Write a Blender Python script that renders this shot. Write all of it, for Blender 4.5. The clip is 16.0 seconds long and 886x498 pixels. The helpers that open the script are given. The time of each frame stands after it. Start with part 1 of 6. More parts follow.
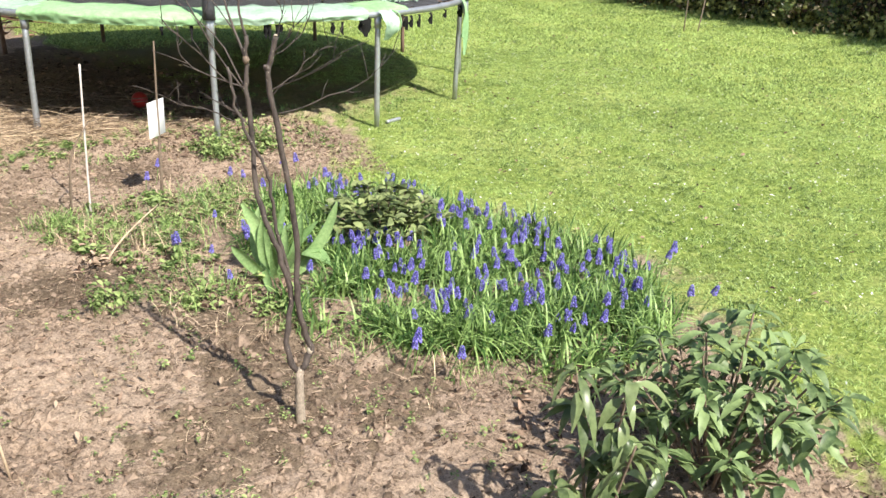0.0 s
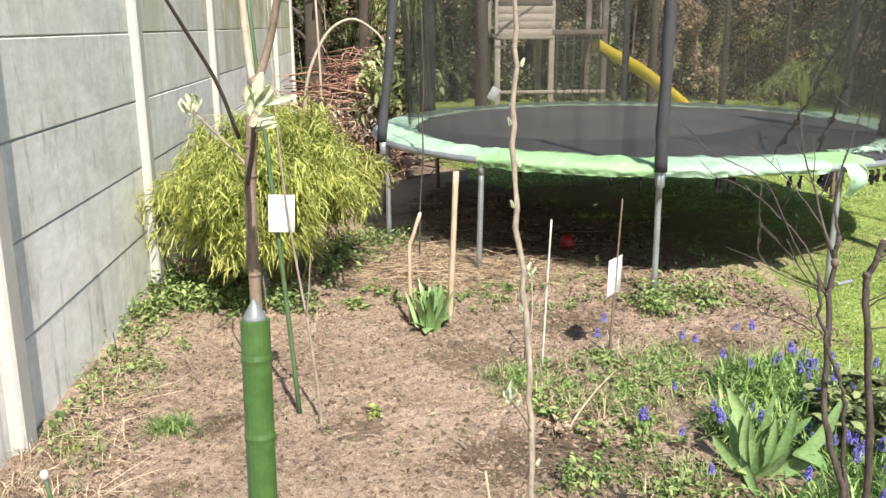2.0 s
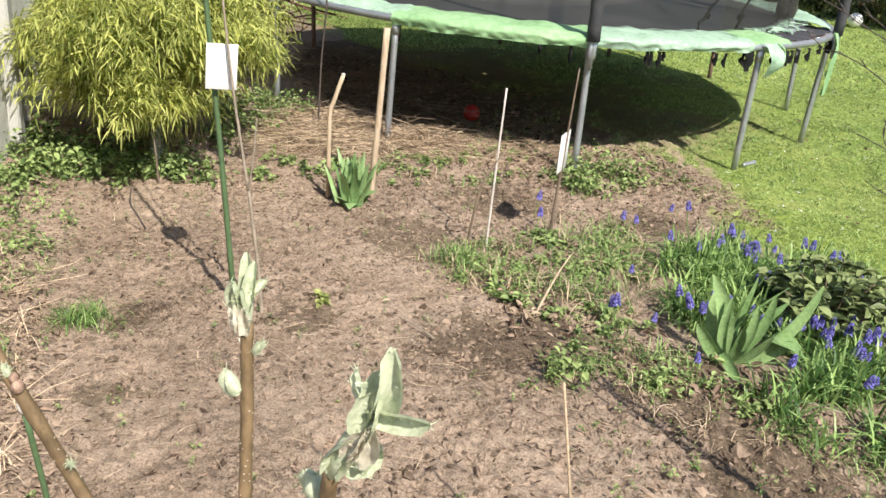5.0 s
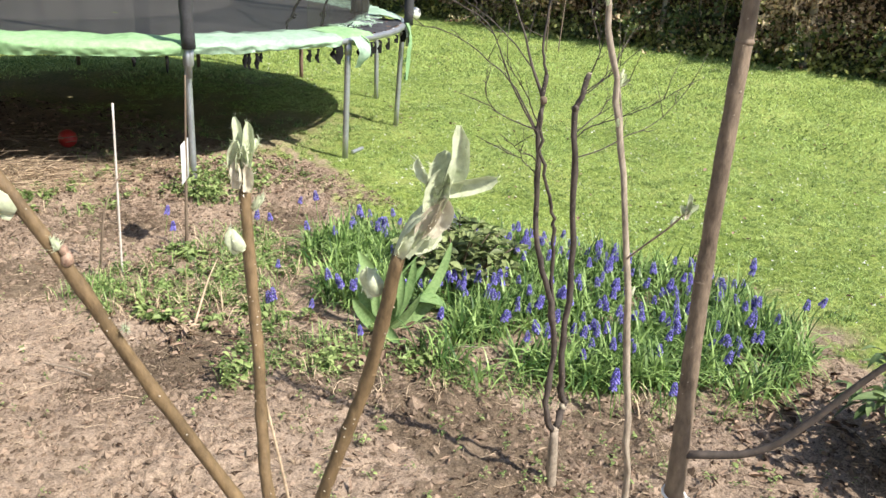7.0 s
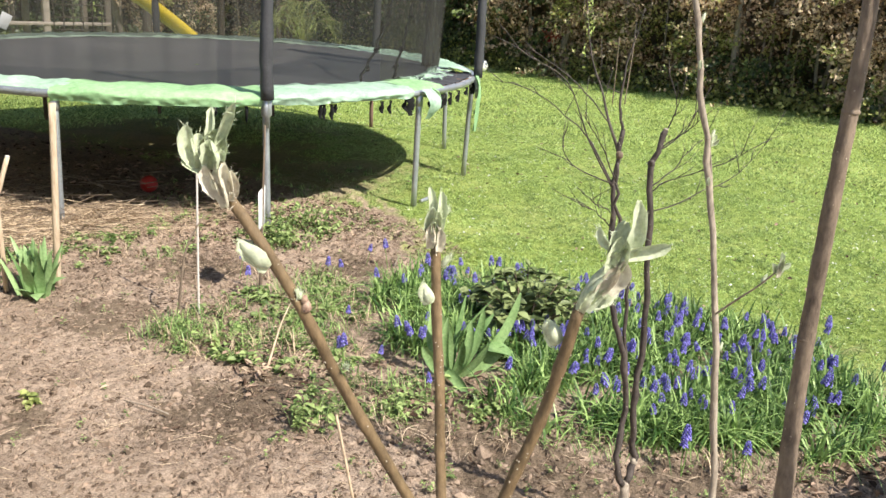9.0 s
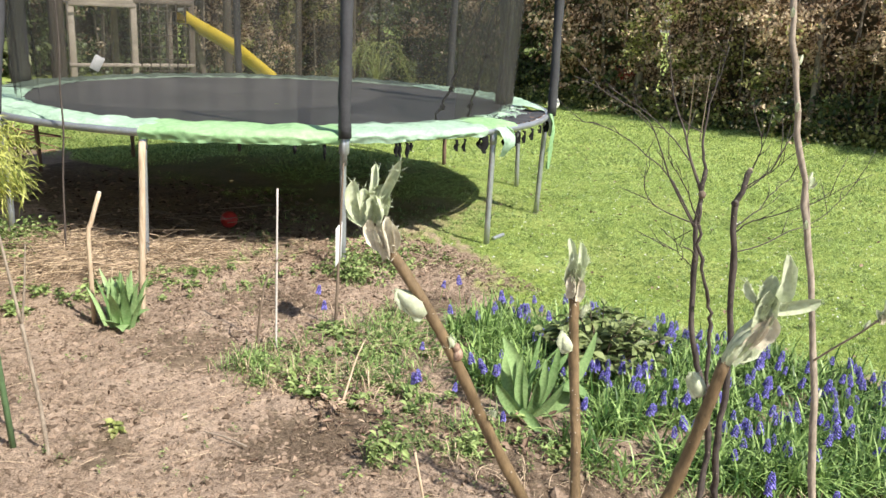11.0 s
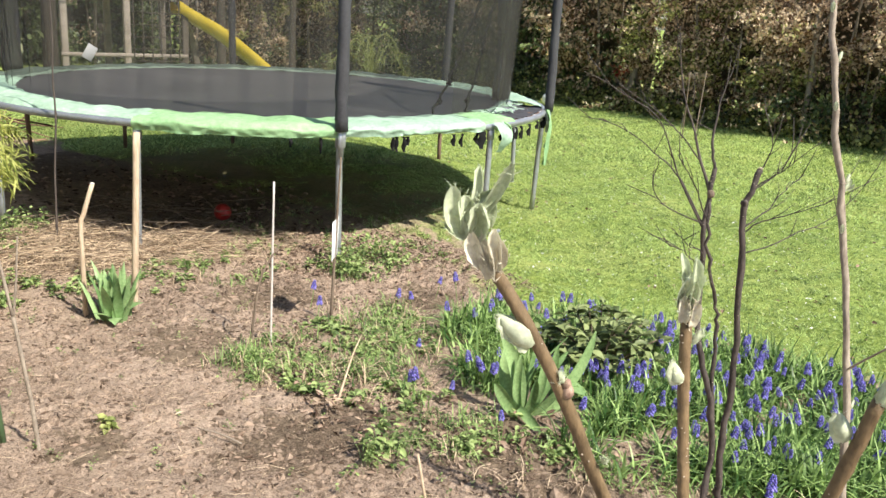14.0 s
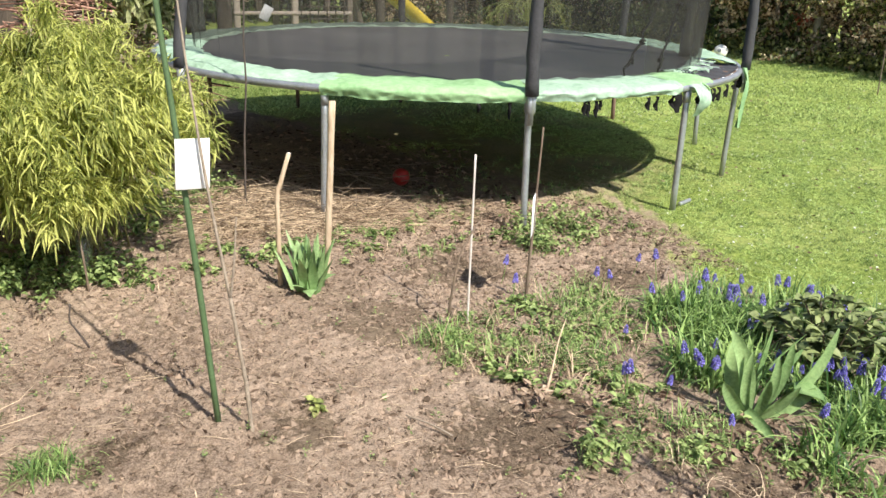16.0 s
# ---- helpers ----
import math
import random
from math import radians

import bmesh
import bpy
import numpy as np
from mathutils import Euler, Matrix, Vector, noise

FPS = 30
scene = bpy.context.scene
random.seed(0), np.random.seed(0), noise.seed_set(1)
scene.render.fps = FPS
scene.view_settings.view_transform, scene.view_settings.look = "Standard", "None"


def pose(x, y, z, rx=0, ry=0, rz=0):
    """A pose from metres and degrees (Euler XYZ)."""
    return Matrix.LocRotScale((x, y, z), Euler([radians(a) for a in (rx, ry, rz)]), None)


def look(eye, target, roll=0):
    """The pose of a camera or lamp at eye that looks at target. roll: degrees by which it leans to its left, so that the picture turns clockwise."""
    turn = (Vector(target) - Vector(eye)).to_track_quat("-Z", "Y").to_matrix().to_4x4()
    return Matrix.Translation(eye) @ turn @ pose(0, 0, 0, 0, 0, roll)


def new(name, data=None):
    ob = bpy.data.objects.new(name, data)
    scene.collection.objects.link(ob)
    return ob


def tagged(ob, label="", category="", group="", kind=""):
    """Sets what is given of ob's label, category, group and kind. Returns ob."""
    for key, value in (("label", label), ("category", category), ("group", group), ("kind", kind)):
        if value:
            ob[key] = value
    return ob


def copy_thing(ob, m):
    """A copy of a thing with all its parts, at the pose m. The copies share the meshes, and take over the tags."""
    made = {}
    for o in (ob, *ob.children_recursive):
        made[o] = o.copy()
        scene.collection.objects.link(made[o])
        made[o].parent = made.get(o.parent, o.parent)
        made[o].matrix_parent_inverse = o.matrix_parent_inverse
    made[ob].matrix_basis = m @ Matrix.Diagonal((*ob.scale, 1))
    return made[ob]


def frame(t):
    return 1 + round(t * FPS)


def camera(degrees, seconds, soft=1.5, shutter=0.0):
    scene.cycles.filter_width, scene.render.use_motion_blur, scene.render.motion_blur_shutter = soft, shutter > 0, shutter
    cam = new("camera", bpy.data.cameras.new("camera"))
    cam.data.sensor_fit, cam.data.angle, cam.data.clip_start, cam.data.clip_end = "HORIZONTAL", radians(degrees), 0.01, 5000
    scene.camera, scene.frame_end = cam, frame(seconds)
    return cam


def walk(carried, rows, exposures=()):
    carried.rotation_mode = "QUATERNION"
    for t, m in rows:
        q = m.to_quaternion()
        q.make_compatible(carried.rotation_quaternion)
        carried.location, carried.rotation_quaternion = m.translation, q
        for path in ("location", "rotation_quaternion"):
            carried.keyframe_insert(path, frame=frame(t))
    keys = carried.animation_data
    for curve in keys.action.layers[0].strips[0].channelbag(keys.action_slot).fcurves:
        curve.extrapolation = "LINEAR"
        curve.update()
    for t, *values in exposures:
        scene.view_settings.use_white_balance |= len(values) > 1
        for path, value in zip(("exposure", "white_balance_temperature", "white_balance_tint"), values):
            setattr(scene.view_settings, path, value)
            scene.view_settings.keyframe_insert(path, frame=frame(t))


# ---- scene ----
cam = camera(54.7, 16.0)
PATH = [
    (0, (1.854, 0.083, 1.539), (2.734, 1.709, 0.778), 2.1),
    (0.5, (1.755, 0.171, 1.579), (2.447, 1.946, 0.968), 1.4),
    (1, (1.62, 0.301, 1.654), (2.153, 2.149, 1.109), 0.5),
    (1.5, (1.514, 0.42, 1.633), (1.847, 2.316, 1.09), -0.4),
    (2, (1.431, 0.569, 1.65), (1.574, 2.499, 1.142), -0.3),
    (2.5, (1.318, 0.658, 1.638), (1.382, 2.6, 1.166), 1.5),
    (3, (1.178, 0.735, 1.634), (1.267, 2.675, 1.154), 2.1),
    (3.5, (1.072, 0.821, 1.612), (1.2, 2.739, 1.059), 2.8),
    (4, (1.005, 0.927, 1.582), (1.134, 2.823, 0.961), 2.8),
    (4.5, (0.976, 0.996, 1.561), (1.22, 2.851, 0.855), 3.9),
    (5, (0.942, 1.035, 1.535), (1.485, 2.794, 0.753), 5.1),
    (5.2, (0.922, 1.049, 1.529), (1.612, 2.748, 0.731), 5.2),
    (7.3, (0.818, 1.021, 1.494), (2.129, 2.363, 0.804), 3.5),
    (7.5, (0.814, 1.018, 1.497), (2.106, 2.389, 0.825), 3.3),
    (8, (0.801, 1.01, 1.503), (2.057, 2.433, 0.871), 3.1),
    (8.5, (0.788, 1.013, 1.507), (2.03, 2.459, 0.9), 3.3),
    (9, (0.772, 1.024, 1.508), (1.984, 2.497, 0.909), 3.4),
    (9.5, (0.758, 1.03, 1.511), (1.912, 2.558, 0.931), 3.1),
    (10, (0.753, 1.032, 1.514), (1.871, 2.597, 0.964), 2.8),
    (12.3, (0.742, 1.037, 1.512), (1.831, 2.633, 0.995), 2.6),
    (12.5, (0.745, 1.047, 1.511), (1.845, 2.637, 0.999), 2.7),
    (13, (0.751, 1.063, 1.51), (1.871, 2.64, 1.002), 2.9),
    (13.5, (0.749, 1.074, 1.51), (1.873, 2.645, 0.992), 3.1),
    (14, (0.744, 1.086, 1.507), (1.854, 2.661, 0.97), 3.5),
    (14.5, (0.721, 1.112, 1.509), (1.735, 2.731, 0.915), 4.1),
    (15, (0.673, 1.144, 1.526), (1.461, 2.855, 0.854), 4.2),
    (15.5, (0.646, 1.283, 1.511), (1.263, 3.056, 0.822), 2.2),
    (16, (0.635, 1.436, 1.533), (1.447, 3.141, 0.876), 1.8),
]
walk(cam, [(t, look(eye, target, roll)) for t, eye, target, roll in PATH],
     exposures=[(0, 0.88), (1, 0.86), (2.5, 0.74), (3.5, 0.67), (4.5, 0.66), (5, 0.58), (5.8, 0.64), (7.5, 0.78), (9, 0.78), (10, 0.74), (13, 0.77), (14.5, 0.78), (16, 0.7)])

# ---- light ----
SUN_DIR = Vector((0.24, -0.97, 1.12)).normalized()
world = bpy.data.worlds.new("world")
scene.world = world
world.use_nodes = True
wn = world.node_tree
sky = wn.nodes.new("ShaderNodeTexSky")
sky.sky_type, sky.sun_disc = "NISHITA", False
sky.sun_elevation = math.asin(SUN_DIR.z)
sky.sun_rotation = math.atan2(SUN_DIR.x, SUN_DIR.y)
wn.links.new(sky.outputs[0], wn.nodes["Background"].inputs[0])
wn.nodes["Background"].inputs[1].default_value = 0.1
sun_data = bpy.data.lights.new("sun", "SUN")
sun_data.energy, sun_data.angle, sun_data.color = 4.9, radians(0.55), (1.0, 0.94, 0.84)
sun = new("sun", sun_data)
sun.matrix_world = look(SUN_DIR * 30, (0, 0, 0))

rng = np.random.default_rng(7)


# ---- materials ----
def material(name, color, rough=0.7, metal=0.0, vary=0.25, scale=(3.0, 40.0), bump=0.15, color2=None, spec=0.4,
             translucent=0.0, island=0.0, per_object=0.0, bump_dist=0.01, stretch=(1, 1, 1)):
    """Two-scale noise between a darker and a lighter tone, fine relief, optional leaf translucency."""
    m = bpy.data.materials.new(name)
    m.use_nodes = True
    nt, L = m.node_tree, m.node_tree.links
    b = nt.nodes["Principled BSDF"]
    c = np.array(color)
    lo = tuple(c * (1 - vary)) + (1,)
    hi = tuple(color2) + (1,) if color2 else tuple(np.minimum(c * (1 + vary), 1)) + (1,)
    co = nt.nodes.new("ShaderNodeTexCoord")
    mp = nt.nodes.new("ShaderNodeMapping")
    mp.inputs["Scale"].default_value = stretch
    L.new(co.outputs["Object"], mp.inputs["Vector"])
    big, fine = nt.nodes.new("ShaderNodeTexNoise"), nt.nodes.new("ShaderNodeTexNoise")
    for n, sc in ((big, scale[0]), (fine, scale[1])):
        n.inputs["Scale"].default_value = sc
        n.inputs["Detail"].default_value = 6
        n.inputs["Roughness"].default_value = 0.65
        L.new(mp.outputs[0], n.inputs["Vector"])
    add = nt.nodes.new("ShaderNodeMath")
    add.operation = "ADD"
    L.new(big.outputs["Fac"], add.inputs[0])
    L.new(fine.outputs["Fac"], add.inputs[1])
    fac = add.outputs[0]
    for amount, node, out in ((island, "ShaderNodeNewGeometry", "Random Per Island"), (per_object, "ShaderNodeObjectInfo", "Random")):
        if amount:
            g = nt.nodes.new(node)
            ma = nt.nodes.new("ShaderNodeMath")
            ma.operation = "MULTIPLY_ADD"
            L.new(g.outputs[out], ma.inputs[0])
            ma.inputs[1].default_value = amount
            L.new(fac, ma.inputs[2])
            sh = nt.nodes.new("ShaderNodeMath")
            sh.operation = "SUBTRACT"
            L.new(ma.outputs[0], sh.inputs[0])
            sh.inputs[1].default_value = amount / 2
            fac = sh.outputs[0]
    ramp = nt.nodes.new("ShaderNodeMapRange")
    ramp.inputs["From Min"].default_value, ramp.inputs["From Max"].default_value = 0.65, 1.35
    L.new(fac, ramp.inputs["Value"])
    mix = nt.nodes.new("ShaderNodeMix")
    mix.data_type = "RGBA"
    mix.inputs["A"].default_value, mix.inputs["B"].default_value = lo, hi
    L.new(ramp.outputs[0], mix.inputs["Factor"])
    L.new(mix.outputs["Result"], b.inputs["Base Color"])
    b.inputs["Roughness"].default_value, b.inputs["Metallic"].default_value = rough, metal
    b.inputs["Specular IOR Level"].default_value = spec
    if bump:
        bp = nt.nodes.new("ShaderNodeBump")
        bp.inputs["Strength"].default_value, bp.inputs["Distance"].default_value = bump, bump_dist
        L.new(add.outputs[0], bp.inputs["Height"])
        L.new(bp.outputs[0], b.inputs["Normal"])
    if translucent:
        tr = nt.nodes.new("ShaderNodeBsdfTranslucent")
        L.new(mix.outputs["Result"], tr.inputs["Color"])
        mx = nt.nodes.new("ShaderNodeMixShader")
        mx.inputs[0].default_value = translucent
        L.new(b.outputs[0], mx.inputs[1])
        L.new(tr.outputs[0], mx.inputs[2])
        L.new(mx.outputs[0], nt.nodes["Material Output"].inputs["Surface"])
    return m


def ground_material():
    """Crumbly brown soil and mossy lawn, mixed by the vertex attribute 'lawn'."""
    m = bpy.data.materials.new("ground")
    m.use_nodes = True
    nt, L = m.node_tree, m.node_tree.links
    b = nt.nodes["Principled BSDF"]
    co = nt.nodes.new("ShaderNodeTexCoord")

    def noise_node(scale, detail=7, rough=0.65):
        n = nt.nodes.new("ShaderNodeTexNoise")
        n.inputs["Scale"].default_value, n.inputs["Detail"].default_value, n.inputs["Roughness"].default_value = scale, detail, rough
        L.new(co.outputs["Object"], n.inputs["Vector"])
        return n.outputs["Fac"]

    def ramp(fac, *stops):
        r = nt.nodes.new("ShaderNodeValToRGB")
        while len(r.color_ramp.elements) < len(stops):
            r.color_ramp.elements.new(0.5)
        for e, (p, c) in zip(r.color_ramp.elements, stops):
            e.position, e.color = p, (*c, 1)
        L.new(fac, r.inputs[0])
        return r.outputs[0]

    def blend(fac, a, bb, mode="MIX"):
        x = nt.nodes.new("ShaderNodeMix")
        x.data_type, x.blend_type = "RGBA", mode
        if isinstance(fac, float):
            x.inputs["Factor"].default_value = fac
        else:
            L.new(fac, x.inputs["Factor"])
        L.new(a, x.inputs["A"])
        L.new(bb, x.inputs["B"])
        return x.outputs["Result"]

    soil_a = ramp(noise_node(1.6), (0.37, (0.125, 0.087, 0.063)), (0.46, (0.3, 0.222, 0.163)), (0.57, (0.53, 0.407, 0.31)))
    soil_b = ramp(noise_node(30, 8, 0.75), (0.4, (0.02, 0.014, 0.01)), (0.46, (0.24, 0.174, 0.127)), (0.57, (0.54, 0.415, 0.318)))
    soil_c = ramp(noise_node(150, 5, 0.7), (0.41, (0.04, 0.028, 0.02)), (0.49, (0.29, 0.214, 0.157)), (0.6, (0.59, 0.458, 0.355)))
    soil = blend(0.38, blend(0.42, soil_a, soil_b), soil_c)
    # darkens damp soil, and paints in the shade below the trampoline
    wet_shade = nt.nodes.new("ShaderNodeAttribute")
    wet_shade.attribute_name = "moist_shade"
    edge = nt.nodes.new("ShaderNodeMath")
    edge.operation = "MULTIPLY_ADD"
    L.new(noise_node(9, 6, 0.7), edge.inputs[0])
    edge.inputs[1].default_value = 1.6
    L.new(wet_shade.outputs["Fac"], edge.inputs[2])
    damp_shade = ramp(edge.outputs[0], (0.0, (1, 1, 1)), (0.45, (0.52, 0.515, 0.48)))
    shift = damp_shade.node.color_ramp
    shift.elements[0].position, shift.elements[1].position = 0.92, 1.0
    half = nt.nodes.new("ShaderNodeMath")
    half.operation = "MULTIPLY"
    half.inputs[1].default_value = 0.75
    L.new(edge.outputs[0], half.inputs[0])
    L.new(half.outputs[0], damp_shade.node.inputs[0])
    soil = blend(1.0, soil, damp_shade, "MULTIPLY")
    lawn_a = ramp(noise_node(1.1), (0.35, (0.16, 0.24, 0.045)), (0.5, (0.29, 0.37, 0.09)), (0.64, (0.44, 0.48, 0.165)))
    lawn_b = ramp(noise_node(38), (0.36, (0.05, 0.085, 0.018)), (0.52, (0.24, 0.31, 0.065)), (0.66, (0.5, 0.51, 0.2)))
    lawn = blend(0.55, lawn_a, lawn_b)
    at = nt.nodes.new("ShaderNodeAttribute")
    at.attribute_name = "lawn"
    L.new(blend(at.outputs["Fac"], soil, lawn), b.inputs["Base Color"])
    b.inputs["Roughness"].default_value, b.inputs["Specular IOR Level"].default_value = 0.95, 0.15
    bp = nt.nodes.new("ShaderNodeBump")
    bp.inputs["Strength"].default_value, bp.inputs["Distance"].default_value = 0.9, 0.016
    L.new(noise_node(70, 8, 0.75), bp.inputs["Height"])
    L.new(bp.outputs[0], b.inputs["Normal"])
    return m


def panel_material():
    """Smooth cast concrete with cloudy grey patches and pale dirty streaks that run down."""
    m = material("panel_concrete", (0.73, 0.725, 0.69), 0.9, vary=0.22, scale=(1.3, 22), bump=0.25, bump_dist=0.004, per_object=0.25)
    nt, L = m.node_tree, m.node_tree.links
    b = nt.nodes["Principled BSDF"]
    base = b.inputs["Base Color"].links[0].from_socket
    co, mp = nt.nodes.new("ShaderNodeTexCoord"), nt.nodes.new("ShaderNodeMapping")
    mp.inputs["Scale"].default_value = (1, 9, 1.1)
    spot = nt.nodes.new("ShaderNodeObjectInfo")
    L.new(co.outputs["Object"], mp.inputs["Vector"])
    L.new(spot.outputs["Location"], mp.inputs["Location"])

    def stain(scale, lo, hi, most, color, below, driven=None):
        n = nt.nodes.new("ShaderNodeTexNoise")
        n.inputs["Scale"].default_value, n.inputs["Detail"].default_value, n.inputs["Roughness"].default_value = scale, 8, 0.65
        L.new(mp.outputs[0], n.inputs["Vector"])
        r = nt.nodes.new("ShaderNodeMapRange")
        r.inputs["From Min"].default_value, r.inputs["From Max"].default_value, r.inputs["To Max"].default_value = lo, hi, most
        L.new(n.outputs["Fac"], r.inputs["Value"])
        fac = r.outputs[0]
        if driven:
            mul = nt.nodes.new("ShaderNodeMath")
            mul.operation = "MULTIPLY"
            L.new(fac, mul.inputs[0])
            L.new(driven, mul.inputs[1])
            fac = mul.outputs[0]
        mix = nt.nodes.new("ShaderNodeMix")
        mix.data_type = "RGBA"
        mix.inputs["B"].default_value = (*color, 1)
        L.new(fac, mix.inputs["Factor"])
        L.new(below, mix.inputs["A"])
        return mix.outputs["Result"]

    # algae grows on the upper panels of the farther bays
    xyz = nt.nodes.new("ShaderNodeSeparateXYZ")
    L.new(spot.outputs["Location"], xyz.inputs[0])
    grown = []
    for axis, lo, hi in (("Z", 0.9, 1.7), ("Y", 4.0, 9.5)):
        r = nt.nodes.new("ShaderNodeMapRange")
        r.inputs["From Min"].default_value, r.inputs["From Max"].default_value = lo, hi
        L.new(xyz.outputs[axis], r.inputs["Value"])
        grown.append(r.outputs[0])
    both = nt.nodes.new("ShaderNodeMath")
    both.operation = "MULTIPLY"
    L.new(grown[0], both.inputs[0])
    L.new(grown[1], both.inputs[1])
    c = stain(1.0, 0.5, 0.72, 0.3, (0.3, 0.28, 0.2), base)
    c = stain(2.3, 0.56, 0.66, 0.45, (0.2, 0.2, 0.17), c)
    c = stain(0.8, 0.3, 0.6, 1.0, (0.33, 0.31, 0.13), c, both.outputs[0])
    L.new(c, b.inputs["Base Color"])
    return m


def net_material():
    """Fine black mesh: a weave too small to see singly, so partly see-through."""
    m = bpy.data.materials.new("net")
    m.use_nodes = True
    nt, L = m.node_tree, m.node_tree.links
    b = nt.nodes["Principled BSDF"]
    b.inputs["Base Color"].default_value = (0.034, 0.033, 0.027, 1)
    b.inputs["Roughness"].default_value = 0.8
    co = nt.nodes.new("ShaderNodeTexCoord")
    n = nt.nodes.new("ShaderNodeTexNoise")
    n.inputs["Scale"].default_value = 2.5
    L.new(co.outputs["Object"], n.inputs["Vector"])
    r = nt.nodes.new("ShaderNodeMapRange")
    r.inputs["To Min"].default_value, r.inputs["To Max"].default_value = 0.24, 0.44
    L.new(n.outputs["Fac"], r.inputs["Value"])
    L.new(r.outputs[0], b.inputs["Alpha"])
    return m


def bottle_material():
    m = bpy.data.materials.new("bottle_plastic")
    m.use_nodes = True
    b = m.node_tree.nodes["Principled BSDF"]
    b.inputs["Base Color"].default_value = (0.3, 0.35, 0.33, 1)
    b.inputs["Roughness"].default_value = 0.15
    b.inputs["Alpha"].default_value = 0.05
    return m


